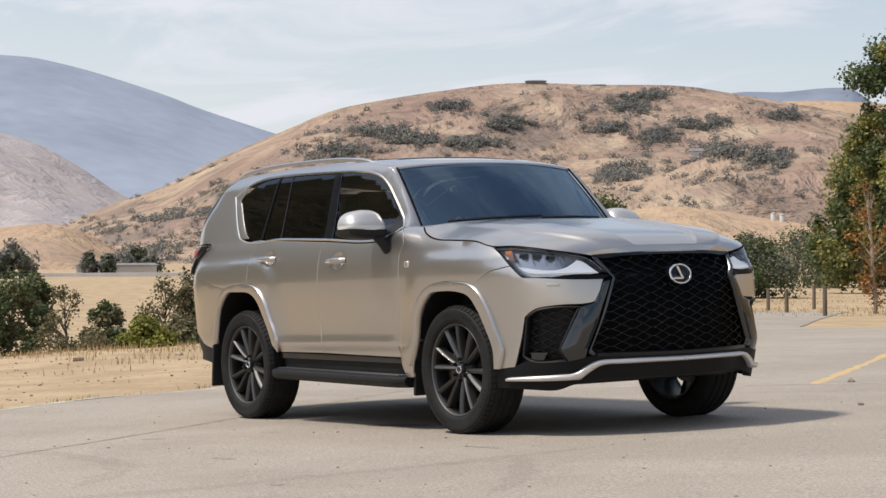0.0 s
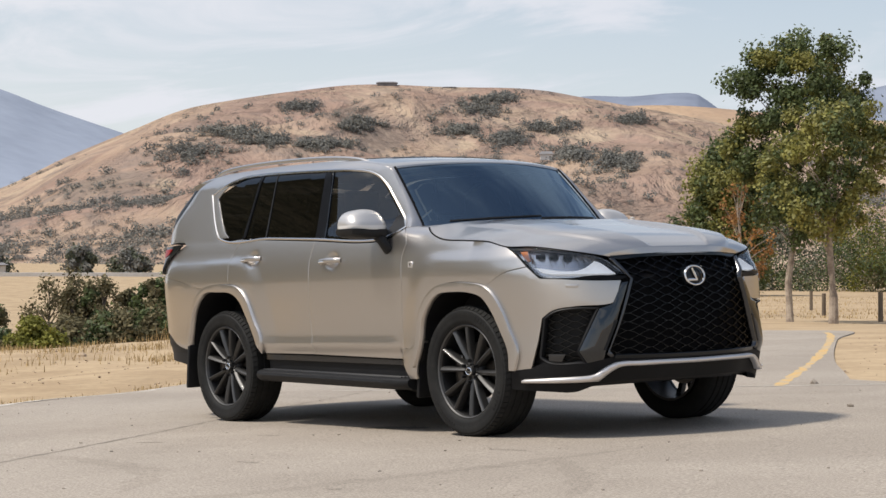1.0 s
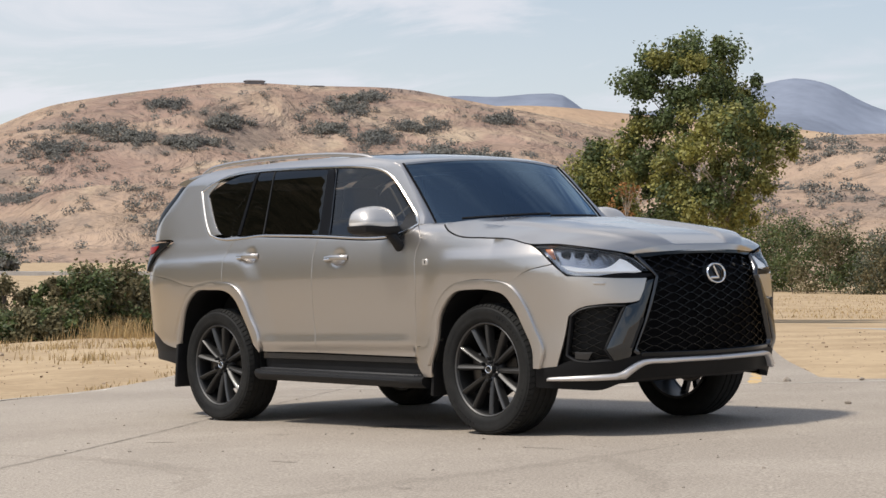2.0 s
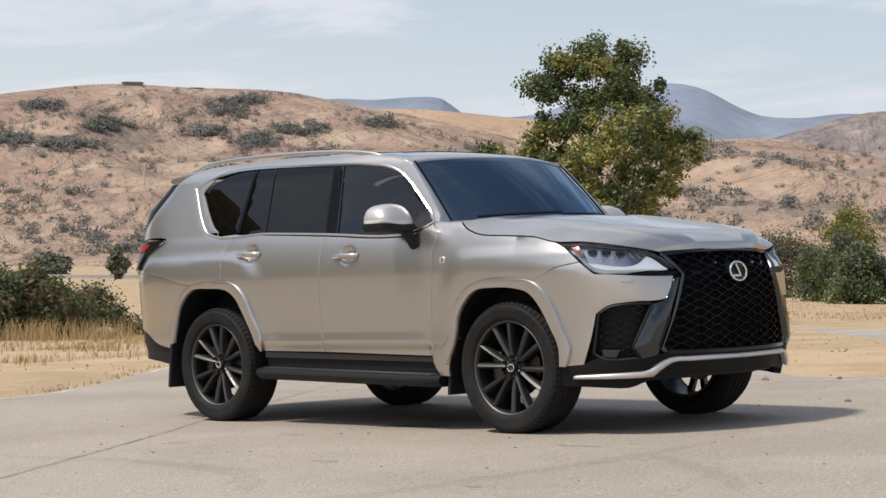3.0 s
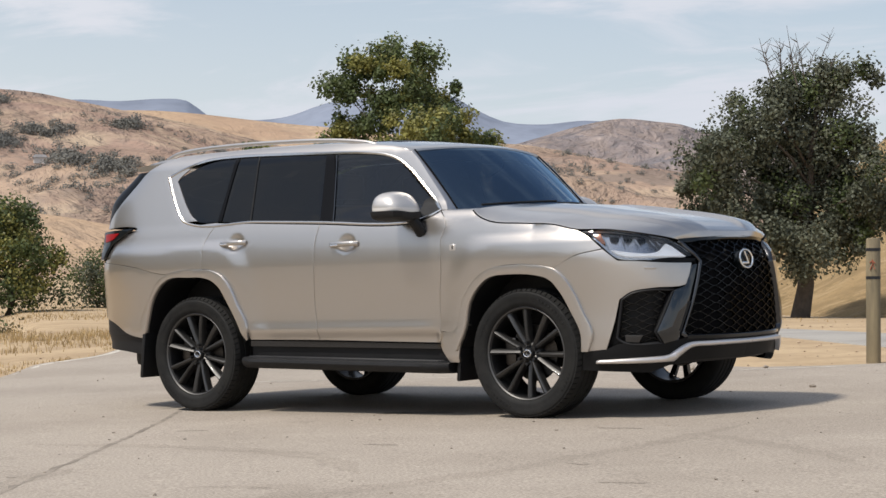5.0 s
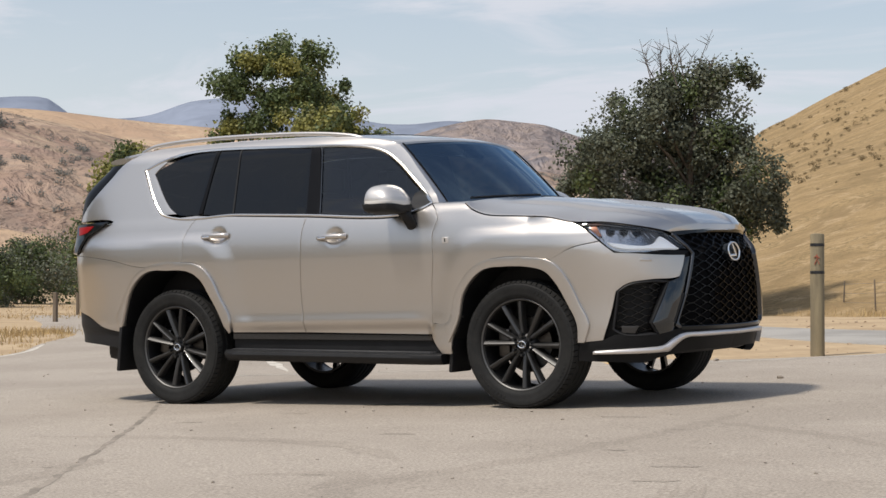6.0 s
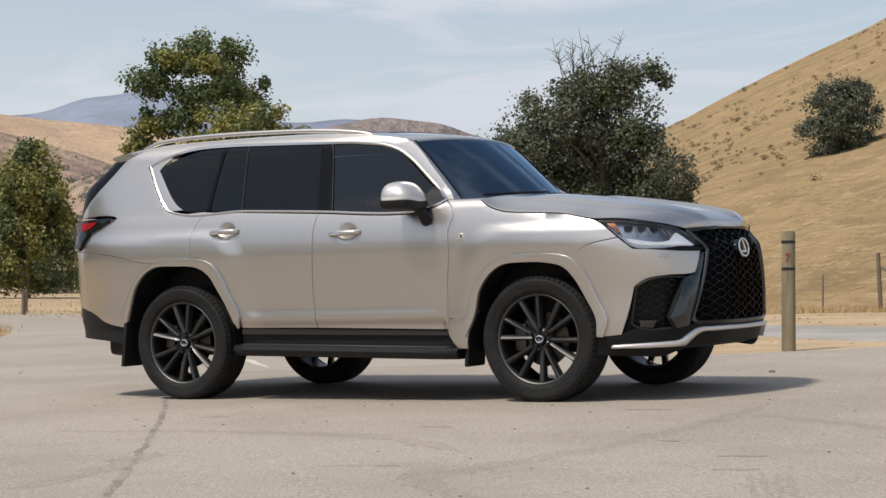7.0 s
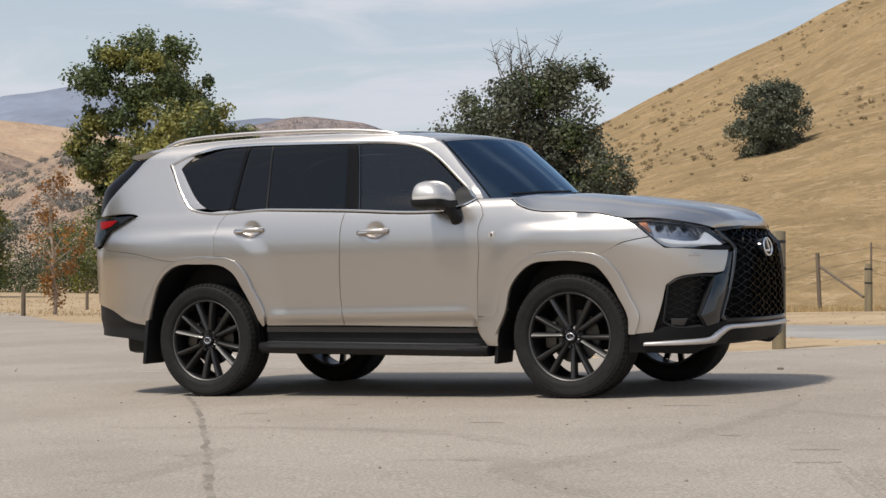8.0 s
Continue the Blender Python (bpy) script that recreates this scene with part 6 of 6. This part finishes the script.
# bushes along the berm, behind the road and at the foot of the hills
BUSH = [(0.0, 0.8), (0.25, 1.0), (0.5, 0.95), (0.75, 0.7), (1.0, 0.2)]
rng = random.Random(77)


def bush(x, y, h, r, mats, label, seed, n=26, leaf=0.14, per=70, category="bush"):
    return tree("bush", on_land(x, y, -0.05), h, sized(BUSH, r), (0, 0), n, r * 0.34, per, leaf, mats, BARK_DARK, label, 0.05, seed, clear=0.05, category=category)


k = 100
for az, r, h, wd, kind in ((156.67, 44.4, 2.7, 1.0, 0), (155.34, 43.5, 2.7, 0.95, 0), (154.7, 45.6, 2.7, 0.7, 0), (153.6, 42.6, 1.89, 0.7, 2), (152.55, 44.7, 1.69, 0.6, 1), (151.13, 41.7, 0.85, 0.55, 3), (150.98, 46.8, 2.34, 0.8, 2), (150.16, 46.8, 2.43, 0.75, 2), (149.36, 45.8, 1.98, 0.6, 2), (150.28, 46.3, 1.98, 0.5, 2), (149.72, 46.3, 1.89, 0.5, 1), (148.7, 47.3, 1.93, 0.45, 1), (147.89, 46.3, 1.93, 0.55, 1), (146.98, 47.4, 2.08, 1.0, 4), (146.11, 48.4, 2.23, 1.1, 4), (146.66, 49.7, 2.28, 1.25, 4), (145.46, 49.7, 2.13, 1.15, 4), (144.36, 50.7, 1.89, 1.3, 4), (143.01, 55.8, 1.46, 1.1, 0), (141.85, 59.8, 1.62, 1.2, 1), (149.11, 43.3, 0.72, 0.8, 1), (147.69, 43.3, 0.72, 0.8, 0), (150.15, 43.0, 0.72, 0.9, 1), (148.73, 43.1, 0.72, 0.8, 1), (152.57, 41.7, 0.72, 0.9, 2)):
    x, y = polar(az, r)
    mats, label = (((LEAF_GREY, 0.5), (LEAF, 0.5)), "mixed green and dry roadside bush") if kind == 0 else (((LEAF, 0.42), (LEAF_GREY, 0.58)), "green bush beyond the dirt berm") if kind in (1, 4) else (((LEAF_GREY, 1.0),), "brownish dry bush with thin stems") if kind == 2 else (((LEAF_LIME, 1.0),), "low lime-green bush beyond the berm")
    bush(x, y, h, wd, mats, label, k, n=80 if kind == 4 else 24 if kind == 2 else 36, per=70 if kind == 2 else 150, leaf=0.055 if kind == 2 else 0.068)
    k += 1
for az, r, h, wd, mats, label in ((137.4, 118, 3.4, 2.6, ((LEAF, 0.6), (LEAF_OAK, 0.4)), "dark green bush behind the road"), (136.2, 130, 3.6, 3.2, ((LEAF_OAK, 0.6), (LEAF, 0.4)), "dark green bush behind the road"), (135.2, 190, 5.0, 5.0, ((LEAF, 0.6), (LEAF_OAK, 0.4)), "dark bushes behind the road"), (133.6, 185, 6.0, 5.5, ((LEAF, 0.6), (LEAF_OAK, 0.4)), "dark bushes behind the road"), (131.9, 190, 6.4, 5.5, ((LEAF_OAK, 0.6), (LEAF, 0.4)), "dark bushes behind the road"), (130.3, 185, 6.2, 5.5, ((LEAF_OAK, 0.5), (LEAF, 0.5)), "dark bushes behind the road"), (129.0, 180, 6.8, 5.0, ((LEAF_LIME, 0.5), (LEAF, 0.5)), "yellow-green bushes behind the road"), (127.6, 176, 6.2, 5.0, ((LEAF, 0.7), (LEAF_GREY, 0.3)), "green bushes behind the road"), (126.2, 165, 5.0, 4.2, ((LEAF, 0.6), (LEAF_GREY, 0.4)), "green bushes behind the road"), (124.6, 160, 4.6, 4.0, ((LEAF_OAK, 0.5), (LEAF_GREY, 0.5)), "green bushes behind the road"), (123.0, 138, 4.8, 2.8, ((LEAF, 0.7), (LEAF_OAK, 0.3)), "dark green rounded bush"), (122.2, 128, 3.4, 2.6, ((LEAF, 0.7), (LEAF_OAK, 0.3)), "dark green rounded bush"), (122.6, 175, 7.0, 3.8, ((LEAF_LIME, 1.0),), "lime-green bush behind the lane"), (120.6, 130, 2.4, 2.4, ((LEAF_GREY, 0.6), (LEAF_LIME, 0.4)), "low dry greyish bush behind the lane"), (119.2, 110, 2.6, 2.2, ((LEAF_GREY, 0.7), (LEAF, 0.3)), "low dry greyish bush behind the lane")):
    x, y = polar(az, r)
    bush(x, y, h, wd, mats, label, k, n=40, leaf=0.145 if r > 125 else 0.11, per=240)
    k += 1
# valley trees far to the west, with pale shrub leaves mixed in as haze
for az, r, h, wd, kind in ((159.3, 280, 10, 5.0, 0), (158.6, 282, 13, 6.0, 0), (156.45, 300, 9, 1.4, 1), (155.92, 300, 9, 1.3, 1), (155.2, 330, 11, 6.5, 0), (152.4, 320, 11, 4.5, 0), (151.0, 330, 9, 6, 0), (146.0, 320, 9, 6, 0), (144.1, 290, 12, 1.8, 1), (143.0, 300, 7, 6, 0), (141.4, 310, 8, 6, 0), (160.8, 280, 11, 6, 0)):
    x, y = polar(az, r)
    h, wd = h * 0.36, wd * 0.55
    tree("tree", on_land(x, y), h, sized(EGG if kind else BUSH, wd), (0, 0), 24 if not kind else 18, wd * 0.40 if not kind else 1.0, 90, 0.42, ((LEAF_OAK, 0.6), (SHRUB, 0.4)), BARK_DARK, "dark cypress in the valley" if kind else "dark green valley tree", 0.2, k, clear=0.06)
    k += 1


# shrubs on the hills, far beyond counting
SPRIGS = 64

def face_at(height, az, rise, r0, r1, origin=EYE):
    """Distance at which a hill's face stands at that rise in degrees."""
    r = r0
    while r < r1 and math.degrees(math.atan2(height(az, r) - origin.z, r)) < rise:
        r += 4.0
    return r


def shrubs(name, height, a0, a1, r0, r1, count, smin, smax, mat, label, seed, origin=EYE, thr=0.02, freq=95.0, squash=0.62, thickets=()):
    rng = random.Random(seed)
    g = np.random.default_rng(seed)
    verts, faces, n, tries = [], [], 0, 0
    while n < count and tries < count * 30:
        tries += 1
        az, q = rng.uniform(a0, a1), rng.random()
        r = r0 + (r1 - r0) * q
        if thickets:
            az, rise, wide, high = thickets[tries % len(thickets)]
            az, rise = az + rng.gauss(0, wide * 0.62), rise + rng.gauss(0, high * 0.6)
            r = face_at(height, az, rise, r0, r1, origin)
            if r >= r1:
                continue
        x, y = origin.x + r * math.cos(radians(az)), origin.y + r * math.sin(radians(az))
        m = noise.noise((x / freq, y / freq, seed)) + 0.55 * noise.noise((x / freq * 3.1, y / freq * 3.1, seed + 5)) + 0.45 * rng.uniform(-1, 1)
        if m < thr:
            continue
        s = (smin + (smax - smin) * rng.random() ** 2) * (1 + 0.5 * min(0.6, max(0.0, m - thr)))
        # a tuft of small leafy faces
        d = g.normal(size=(SPRIGS, 3))
        d /= np.linalg.norm(d, axis=1)[:, None]
        d *= g.random((SPRIGS, 1)) ** 0.4
        c = d * np.array([s * rng.uniform(0.8, 1.4), s * rng.uniform(0.8, 1.4), s * squash]) + np.array([x, y, height(az, r) + s * squash * 0.55])
        up = d + 0.5 * g.normal(size=(SPRIGS, 3)) + np.array([0, 0, 0.4])
        e = np.cross(up, g.normal(size=(SPRIGS, 3)))
        e *= s * 0.165 / np.linalg.norm(e, axis=1)[:, None]
        f = np.cross(up / np.linalg.norm(up, axis=1)[:, None], e)
        verts.append(np.stack([c - e, c - f * 0.8, c + e, c + f * 0.8], 1).reshape(-1, 3))
        n += 1
    me = bpy.data.meshes.new(name)
    v = np.concatenate(verts)
    me.from_pydata(v.tolist(), [], np.arange(len(v)).reshape(-1, 4).tolist())
    me.materials.append(mat)
    return tagged(new(name, me), label, "shrubs", kind="stuff")


shrubs("shrubs", main_hill[0], 131, 162, 470, 850, 1500, 0.6, 2.2, SHRUB, "grey-green shrubs scattered over the brown hill", 3, thr=0.16, squash=0.8)
shrubs("shrubs", main_hill[0], 143, 164, 440, 700, 1500, 0.6, 2.2, SHRUB, "dense scrub at the foot of the brown hill", 12, thr=-0.05, squash=0.8)
THICKETS = [(140.95, 5.0, 0.55, 0.28), (140.4, 5.3, 0.42, 0.12), (139.0, 4.4, 0.75, 0.16), (140.1, 4.05, 0.60, 0.16), (146.4, 5.0, 0.45, 0.10), (144.5, 4.42, 0.60, 0.16), (136.5, 4.62, 0.32, 0.08), (148.3, 4.25, 0.80, 0.14), (147.2, 4.0, 0.70, 0.14), (145.6, 3.9, 0.60, 0.14), (141.6, 4.3, 0.50, 0.12), (138.2, 3.6, 0.60, 0.2), (141.2, 3.0, 0.7, 0.25), (136.9, 3.3, 0.5, 0.25), (149.6, 3.6, 0.8, 0.3)]
shrubs("shrubs", main_hill[0], 131, 162, 440, 880, 1500, 0.7, 2.1, SHRUB, "dark thickets high on the brown hill", 8, thr=-9.0, squash=0.8, thickets=THICKETS)
shrubs("shrubs", mid_hill[0], 117, 131, 250, 545, 1000, 0.5, 1.7, SHRUB, "grey shrubs scattered over the gullied hill", 4, thr=0.10, freq=60.0, squash=0.8)
shrubs("shrubs", gold_hill[0], 104, 115, 120, 262, 520, 0.12, 0.36, SHRUB_DRY, "small dark shrubs on the golden slope", 6, origin=SOUTH_EYE, thr=0.18, freq=30.0, squash=0.8)


# ---- dry grass ----
def grass(name, spots, mat, label, hmin, hmax, per, spread, seed, width=0.012, height=None):
    g = np.random.default_rng(seed)
    verts, faces = [], []
    for x, y in spots:
        for _ in range(per):
            px, py = x + g.normal() * spread, y + g.normal() * spread
            z = (height or land)(px, py)
            h = hmin + (hmax - hmin) * g.random()
            a = g.random() * 6.283
            lx, ly = g.normal() * h * 0.30, g.normal() * h * 0.30
            dx, dy = width * math.cos(a), width * math.sin(a)
            i = len(verts)
            verts += [(px - dx, py - dy, z - 0.02), (px + dx, py + dy, z - 0.02), (px + lx * 0.4 + dx * 0.6, py + ly * 0.4 + dy * 0.6, z + h * 0.6), (px + lx * 0.4 - dx * 0.6, py + ly * 0.4 - dy * 0.6, z + h * 0.6), (px + lx, py + ly, z + h)]
            faces += [(i, i + 1, i + 2, i + 3), (i + 3, i + 2, i + 4)]
    me = bpy.data.meshes.new(name)
    me.from_pydata(verts, [], faces)
    me.materials.append(mat)
    return tagged(new(name, me), label, "grass", kind="stuff")


rng = random.Random(9)
spots = []
for _ in range(300):
    az = rng.uniform(141.5, 163)
    r = 30 + 0.8 * max(0.0, 159.5 - az) + rng.uniform(0.0, 9.0)
    spots.append(polar(az, r))
grass("grass", spots, STRAW, "straw-coloured dry grass along the berm", 0.02, 0.10, 14, 0.45, 1, width=0.010)
spots = [polar(az + rng.gauss(0, 0.28), 41.0 + rng.gauss(0, 0.7)) for az in (146.2, 145.5, 144.3, 143.8) for _ in range(9)]
grass("grass", spots, STRAW, "clumps of tall pale straw", 0.10, 0.55, 24, 0.26, 2, width=0.008)
# tufts along the paving edge
edge_pts = []
line = smooth_loop([(-4.5, -2.9), (-5.2, -1.5), (-6.3, 0.06), (-7.15, 1.5), (-8.6, 3.4), (-10.13, 5.2), (-11.2, 7.0), (-13.4, 9.6), (-17.8, 14.9), (-24.9, 21.4)], 0.16, closed=False)
for p in line:
    if rng.random() < 0.35 + 0.45 * noise.noise((p.x * 0.9, p.y * 0.9, 7.0)):
        edge_pts.append((p.x - abs(rng.gauss(0.04, 0.12)), p.y + rng.gauss(0.06, 0.10)))
grass("grass", edge_pts, STRAW, "short dry weeds along the paving edge", 0.015, 0.07, 14, 0.07, 3, width=0.006)
spots = [(-13.6 + rng.gauss(-4.5, 4.0), 9.8 + rng.gauss(4.6, 4.2)) for _ in range(420)]
spots = [(x, y) for x, y in spots if (y - 9.6) < (-x - 13.3) * 1.23 - 0.8]
grass("grass", spots, STRAW, "dry grass verge beside the road", 0.04, 0.16, 22, 0.25, 4, width=0.008)
spots = [polar(rng.uniform(118, 141), rng.uniform(70, 150)) for _ in range(700)]
grass("grass", spots, STRAW, "dry grass behind the lane", 0.04, 0.14, 12, 1.2, 6, width=0.018)


# ---- posts, fence, stones, far buildings ----
def turned(name, profile, mat, parent, seg=20, label="", wob=0.0):
    """Turns (radius, height) pairs about the z axis."""
    bm = bmesh.new()
    rings = []
    for r, z in profile:
        rings.append([bm.verts.new(((r + wob * noise.noise((math.cos(a) * 2, math.sin(a) * 2, z * 3))) * math.cos(a), (r + wob * noise.noise((math.cos(a) * 2, math.sin(a) * 2, z * 3))) * math.sin(a), z)) for a in np.linspace(0, 2 * math.pi, seg, endpoint=False)])
    for a, b in zip(rings, rings[1:]):
        for i in range(seg):
            bm.faces.new((a[i], a[(i + 1) % seg], b[(i + 1) % seg], b[i]))
    bm.faces.new(rings[0][::-1]), bm.faces.new(rings[-1])
    return part(name, bm, mat, parent, label)


def trail_post(base, h, r, label, mark=True, toward=(6.5, -12.0)):
    root = new("post")
    root.location = base
    root.rotation_euler = (0, 0, math.atan2(toward[1] - base.y, toward[0] - base.x))
    tagged(root, label, "post")
    turned("pole", [(r * 1.02, -0.2), (r * 1.01, h * 0.2), (r, h * 0.6), (r * 0.99, h - 0.012), (r * 0.93, h), (r * 0.5, h + 0.004)], POST_WOOD, root, wob=0.004)
    for z in (h * 0.905, h * 0.665):
        turned("band", [(r * 1.0, z - 0.014), (r * 1.03, z - 0.014), (r * 1.03, z + 0.014), (r * 1.0, z + 0.014)], BAND, root, label="black band")
    if mark:
        bm = bmesh.new()
        for pts in ([(-0.020, -0.055), (0.004, 0.0), (0.022, -0.052)], [(0.004, 0.0), (0.0, 0.038)], [(-0.024, 0.010), (0.0, 0.026), (0.026, 0.002)]):
            tube([(r + 0.002, y, h * 0.785 + z) for y, z in pts], 0.006, sides=6, bm=bm)
        part("mark", bm, SIGN_RED, root, "faded reddish mark")
    return root


trail_post(Vector((0.64, 5.80, 0.20)), 1.08, 0.066, "round wooden trail post with two black bands")
trail_post(Vector((-2.36, 19.9, 0.14)), 0.98, 0.066, "short wooden trail post beside the lane", mark=False)


def wood_post(x, y, h, r, label, group, dz=0.0, lean=0.0):
    root = new("fence_post")
    root.location = on_land(x, y, dz)
    root.rotation_euler = (lean, -lean, 0.3 * x)
    tagged(root, label, "post", group)
    turned("pole", [(r, -0.2), (r * 0.98, h * 0.5), (r * 0.94, h - 0.01), (r * 0.8, h)], FENCE_WOOD, root, seg=10, wob=0.006)
    return root


for x, y, h in ((-29.9, 40.9, 0.95), (-41.8, 51.8, 0.9), (-55.4, 66.4, 1.0), (-35.7, 32.8, 0.95), (-54.6, 53.5, 1.0), (-38.5, 41.3, 1.05), (-56.7, 58.4, 1.1), (-46.5, 47.0, 0.95)):
    wood_post(x, y, h, 0.085, "weathered brown wooden roadside post", "roadside posts")
WIRE = []
for i, (x, y, h, dz) in enumerate(((-12.2, 49.7, 1.75, 0.45), (-9.8, 47.2, 1.95, 0.5), (-7.5, 45.0, 1.6, 0.5), (-4.6, 42.4, 1.7, 0.5), (-17.0, 58.0, 1.25, 0.35), (-20.4, 63.3, 1.25, 0.3), (-24.0, 69.0, 1.25, 0.3))):
    wood_post(x, y, h, 0.07 if i == 0 else 0.035, "thin grey wooden fence post in dry grass", "fence posts", dz, 0.03 * (i % 3 - 1))
    WIRE.append((x, y, land(x, y) + dz + h))
bm = tube([(-12.2, 49.7, land(-12.2, 49.7) + 1.75), (-10.1, 47.4, land(-10, 47.4) + 0.75)], 0.045, sides=8)
tagged(part("fence_brace", bm, FENCE_WOOD, None), "grey wooden diagonal fence brace", "fence")
order = sorted(WIRE, key=lambda p: p[0])
for drop in (0.15, 0.55, 0.95):
    bm = tube([(x, y, z - drop) for x, y, z in order], 0.006, sides=4)
    tagged(part("fence_wire", bm, STEEL, None), "thin rusty fence wire", "wire", "fence wires")
grass("grass", [(-12.0 + rng.gauss(2.5, 3.0), 49.4 + rng.gauss(-1, 2.4)) for _ in range(110)], STRAW, "tall dry grass round the fence", 0.08, 0.30, 22, 0.5, 7, width=0.011, height=lambda x, y: land(x, y) + 0.25)


def rock_mesh(name, items, mat, seed):
    g = np.random.default_rng(seed)
    ico = bmesh.new()
    bmesh.ops.create_icosphere(ico, subdivisions=1, radius=1)
    tv = np.array([v.co for v in ico.verts])
    tf = np.array([[v.index for v in f.verts] for f in ico.faces])
    ico.free()
    verts, faces = [], []
    for i, (x, y, s, h) in enumerate(items):
        k = tv * (1 + 0.22 * g.normal(size=(len(tv), 1))) * np.array([s, s * (0.7 + 0.5 * g.random()), s * 0.6])
        verts.append(k + np.array([x, y, land(x, y) + h + s * 0.25]))
        faces.append(tf + i * len(tv))
    me = bpy.data.meshes.new(name)
    me.from_pydata(np.concatenate(verts).tolist(), [], np.concatenate(faces).tolist())
    me.materials.append(mat)
    return new(name, me)


rng = random.Random(31)
items = []
for _ in range(2600):
    t = rng.random()
    if t < 0.55:
        az = rng.uniform(141, 166)
        r = rng.uniform(17, 34 + 0.8 * max(0.0, 159.5 - az))
        x, y = polar(az, r)
        if inside((x, y), LOT):
            continue
    else:
        x, y = rng.uniform(-9, 7), rng.uniform(4.5, 18)
        if inside((x, y), LOT) or inside((x, y), LANE):
            continue
    items.append((x, y, 0.006 + 0.020 * rng.random() ** 3, 0.0))
tagged(rock_mesh("gravel", items, STONE, 2), "scattered pebbles and clods on the dirt", "gravel", kind="stuff")
items = [(rng.uniform(-6, 8), rng.uniform(-7, 4.6), 0.004 + 0.007 * rng.random() ** 2, 0.02) for _ in range(260)]
items = [i for i in items if inside(i[:2], LOT) and not (-2.6 < i[0] < 2.6 and -1.0 < i[1] < 1.1)]
tagged(rock_mesh("gravel", items, SEAL, 3), "tiny dark grit on the paving", "gravel", kind="stuff")
for i, (x, y, s) in enumerate(((1.84, 2.15, 0.028), (-0.40, 4.30, 0.045), (0.15, 4.62, 0.030))):
    tagged(rock_mesh("stone", [(x, y, s, 0.02)], SEAL, 40 + i), "small dark clod on the paving", "stone")
for i, (x, y, s) in enumerate(((-24.7, 14.7, 0.30), (-22.0, 12.2, 0.12), (-18.0, 6.4, 0.10), (-16.5, 4.0, 0.09))):
    tagged(rock_mesh("boulder", [(x, y, s, 0.0)], STONE, 50 + i), "pale boulder half sunk in the dirt berm", "boulder")


def house(name, az, r, ground_z, L, D, H, roof_h, label, mat=WALLS, roofm=ROOFS, turn=0.0):
    x, y = polar(az, r)
    root = new(name)
    root.location, root.rotation_euler = (x, y, ground_z), (0, 0, radians(az + 90 + turn))
    tagged(root, label, "building")
    part("wall", rounded_box((-L / 2, -D / 2, -3), (L / 2, D / 2, H), 0.1, 1), mat, root, smooth=False)
    bm = bmesh.new()
    o = 0.5
    v = [bm.verts.new(c) for c in ((-L / 2 - o, -D / 2 - o, H), (L / 2 + o, -D / 2 - o, H), (L / 2 + o, D / 2 + o, H), (-L / 2 - o, D / 2 + o, H), (-L / 2 * 0.8, 0, H + roof_h), (L / 2 * 0.8, 0, H + roof_h))]
    for f in ((0, 1, 5, 4), (1, 2, 5), (2, 3, 4, 5), (3, 0, 4), (3, 2, 1, 0)):
        bm.faces.new([v[i] for i in f])
    part("roof", bm, roofm, root, smooth=False)
    for i in range(max(2, int(L / 5))):
        xx = -L / 2 + (i + 0.5) * L / max(2, int(L / 5))
        part("window", rounded_box((xx - 0.9, -D / 2 - 0.05, H * 0.35), (xx + 0.9, -D / 2 + 0.1, H * 0.8), 0.02, 1), GLOSS, root, smooth=False)
    return root


def top_z(az, r):
    return main_hill[0](az, r)


house("hilltop_building", 143.75, 897, top_z(143.75, 897) - 1.4, 9.0, 6, 1.9, 0.8, "low grey building on top of the brown hill", ROOFS)
house("hilltop_building", 141.9, 898, top_z(141.9, 898) - 1.2, 6, 5, 0.9, 0.6, "low dark shed on top of the brown hill", ROOFS)
house("house", 139.0, 700, top_z(139.0, 700), 4.5, 4, 1.6, 1.2, "small pale house on the hillside")
house("house", 145.5, 800, top_z(145.5, 800), 12, 7, 2.0, 1.2, "long pale house on the hillside", STONE)
house("house", 146.6, 770, top_z(146.6, 770), 6, 5, 2.2, 1.2, "small pale house on the hillside")
for az, L in ((156.2, 7), (155.5, 6), (154.9, 4)):
    x, y = polar(az, 310)
    house("warehouse", az, 310, land(x, y), L, 6, 1.5, 0.4, "small white low building in the valley")
# tower with panels on the hillside
x, y = polar(143.4, 640)
tz = top_z(143.4, 640)
tower = new("tower")
tower.location = (x, y, tz)
tagged(tower, "slim mast with pale panels on the hillside", "tower")
part("mast", tube([(0, 0, -2), (0, 0, 7.5)], [0.30, 0.22], sides=8), SATIN, tower)
for s in (-0.8, 0.8):
    part("panel", rounded_box((s - 0.55, -0.3, 5.2), (s + 0.55, 0.3, 7.4), 0.05, 1), STONE, tower)
for az in (136.35, 136.6):
    x, y = polar(az, 422)
    tank = new("water_tank")
    tank.location = (x, y, tan_hill[0](az, 422))
    tagged(tank, "pale cylindrical water tank on the slope", "tank", "water tanks")
    turned("tank_wall", [(0.55, -1), (0.55, 1.5), (0.5, 1.62), (0.1, 1.7)], WALLS, tank, seg=24)
    turned("tank_rim", [(0.55, 1.40), (0.60, 1.40), (0.60, 1.5), (0.55, 1.5)], SATIN, tank, seg=24)
# long pale guard rail on the valley road
bm = rounded_box((-60, -0.15, -0.5), (60, 0.15, 0.55), 0.03, 1)
rail = part("road_wall", bm, WALLS, None, smooth=False)
rail.matrix_world = pose(*polar(152.0, 296), land(*polar(152.0, 296)), 0, 0, 152 + 90)
tagged(rail, "long low pale wall beside the valley road", "wall")
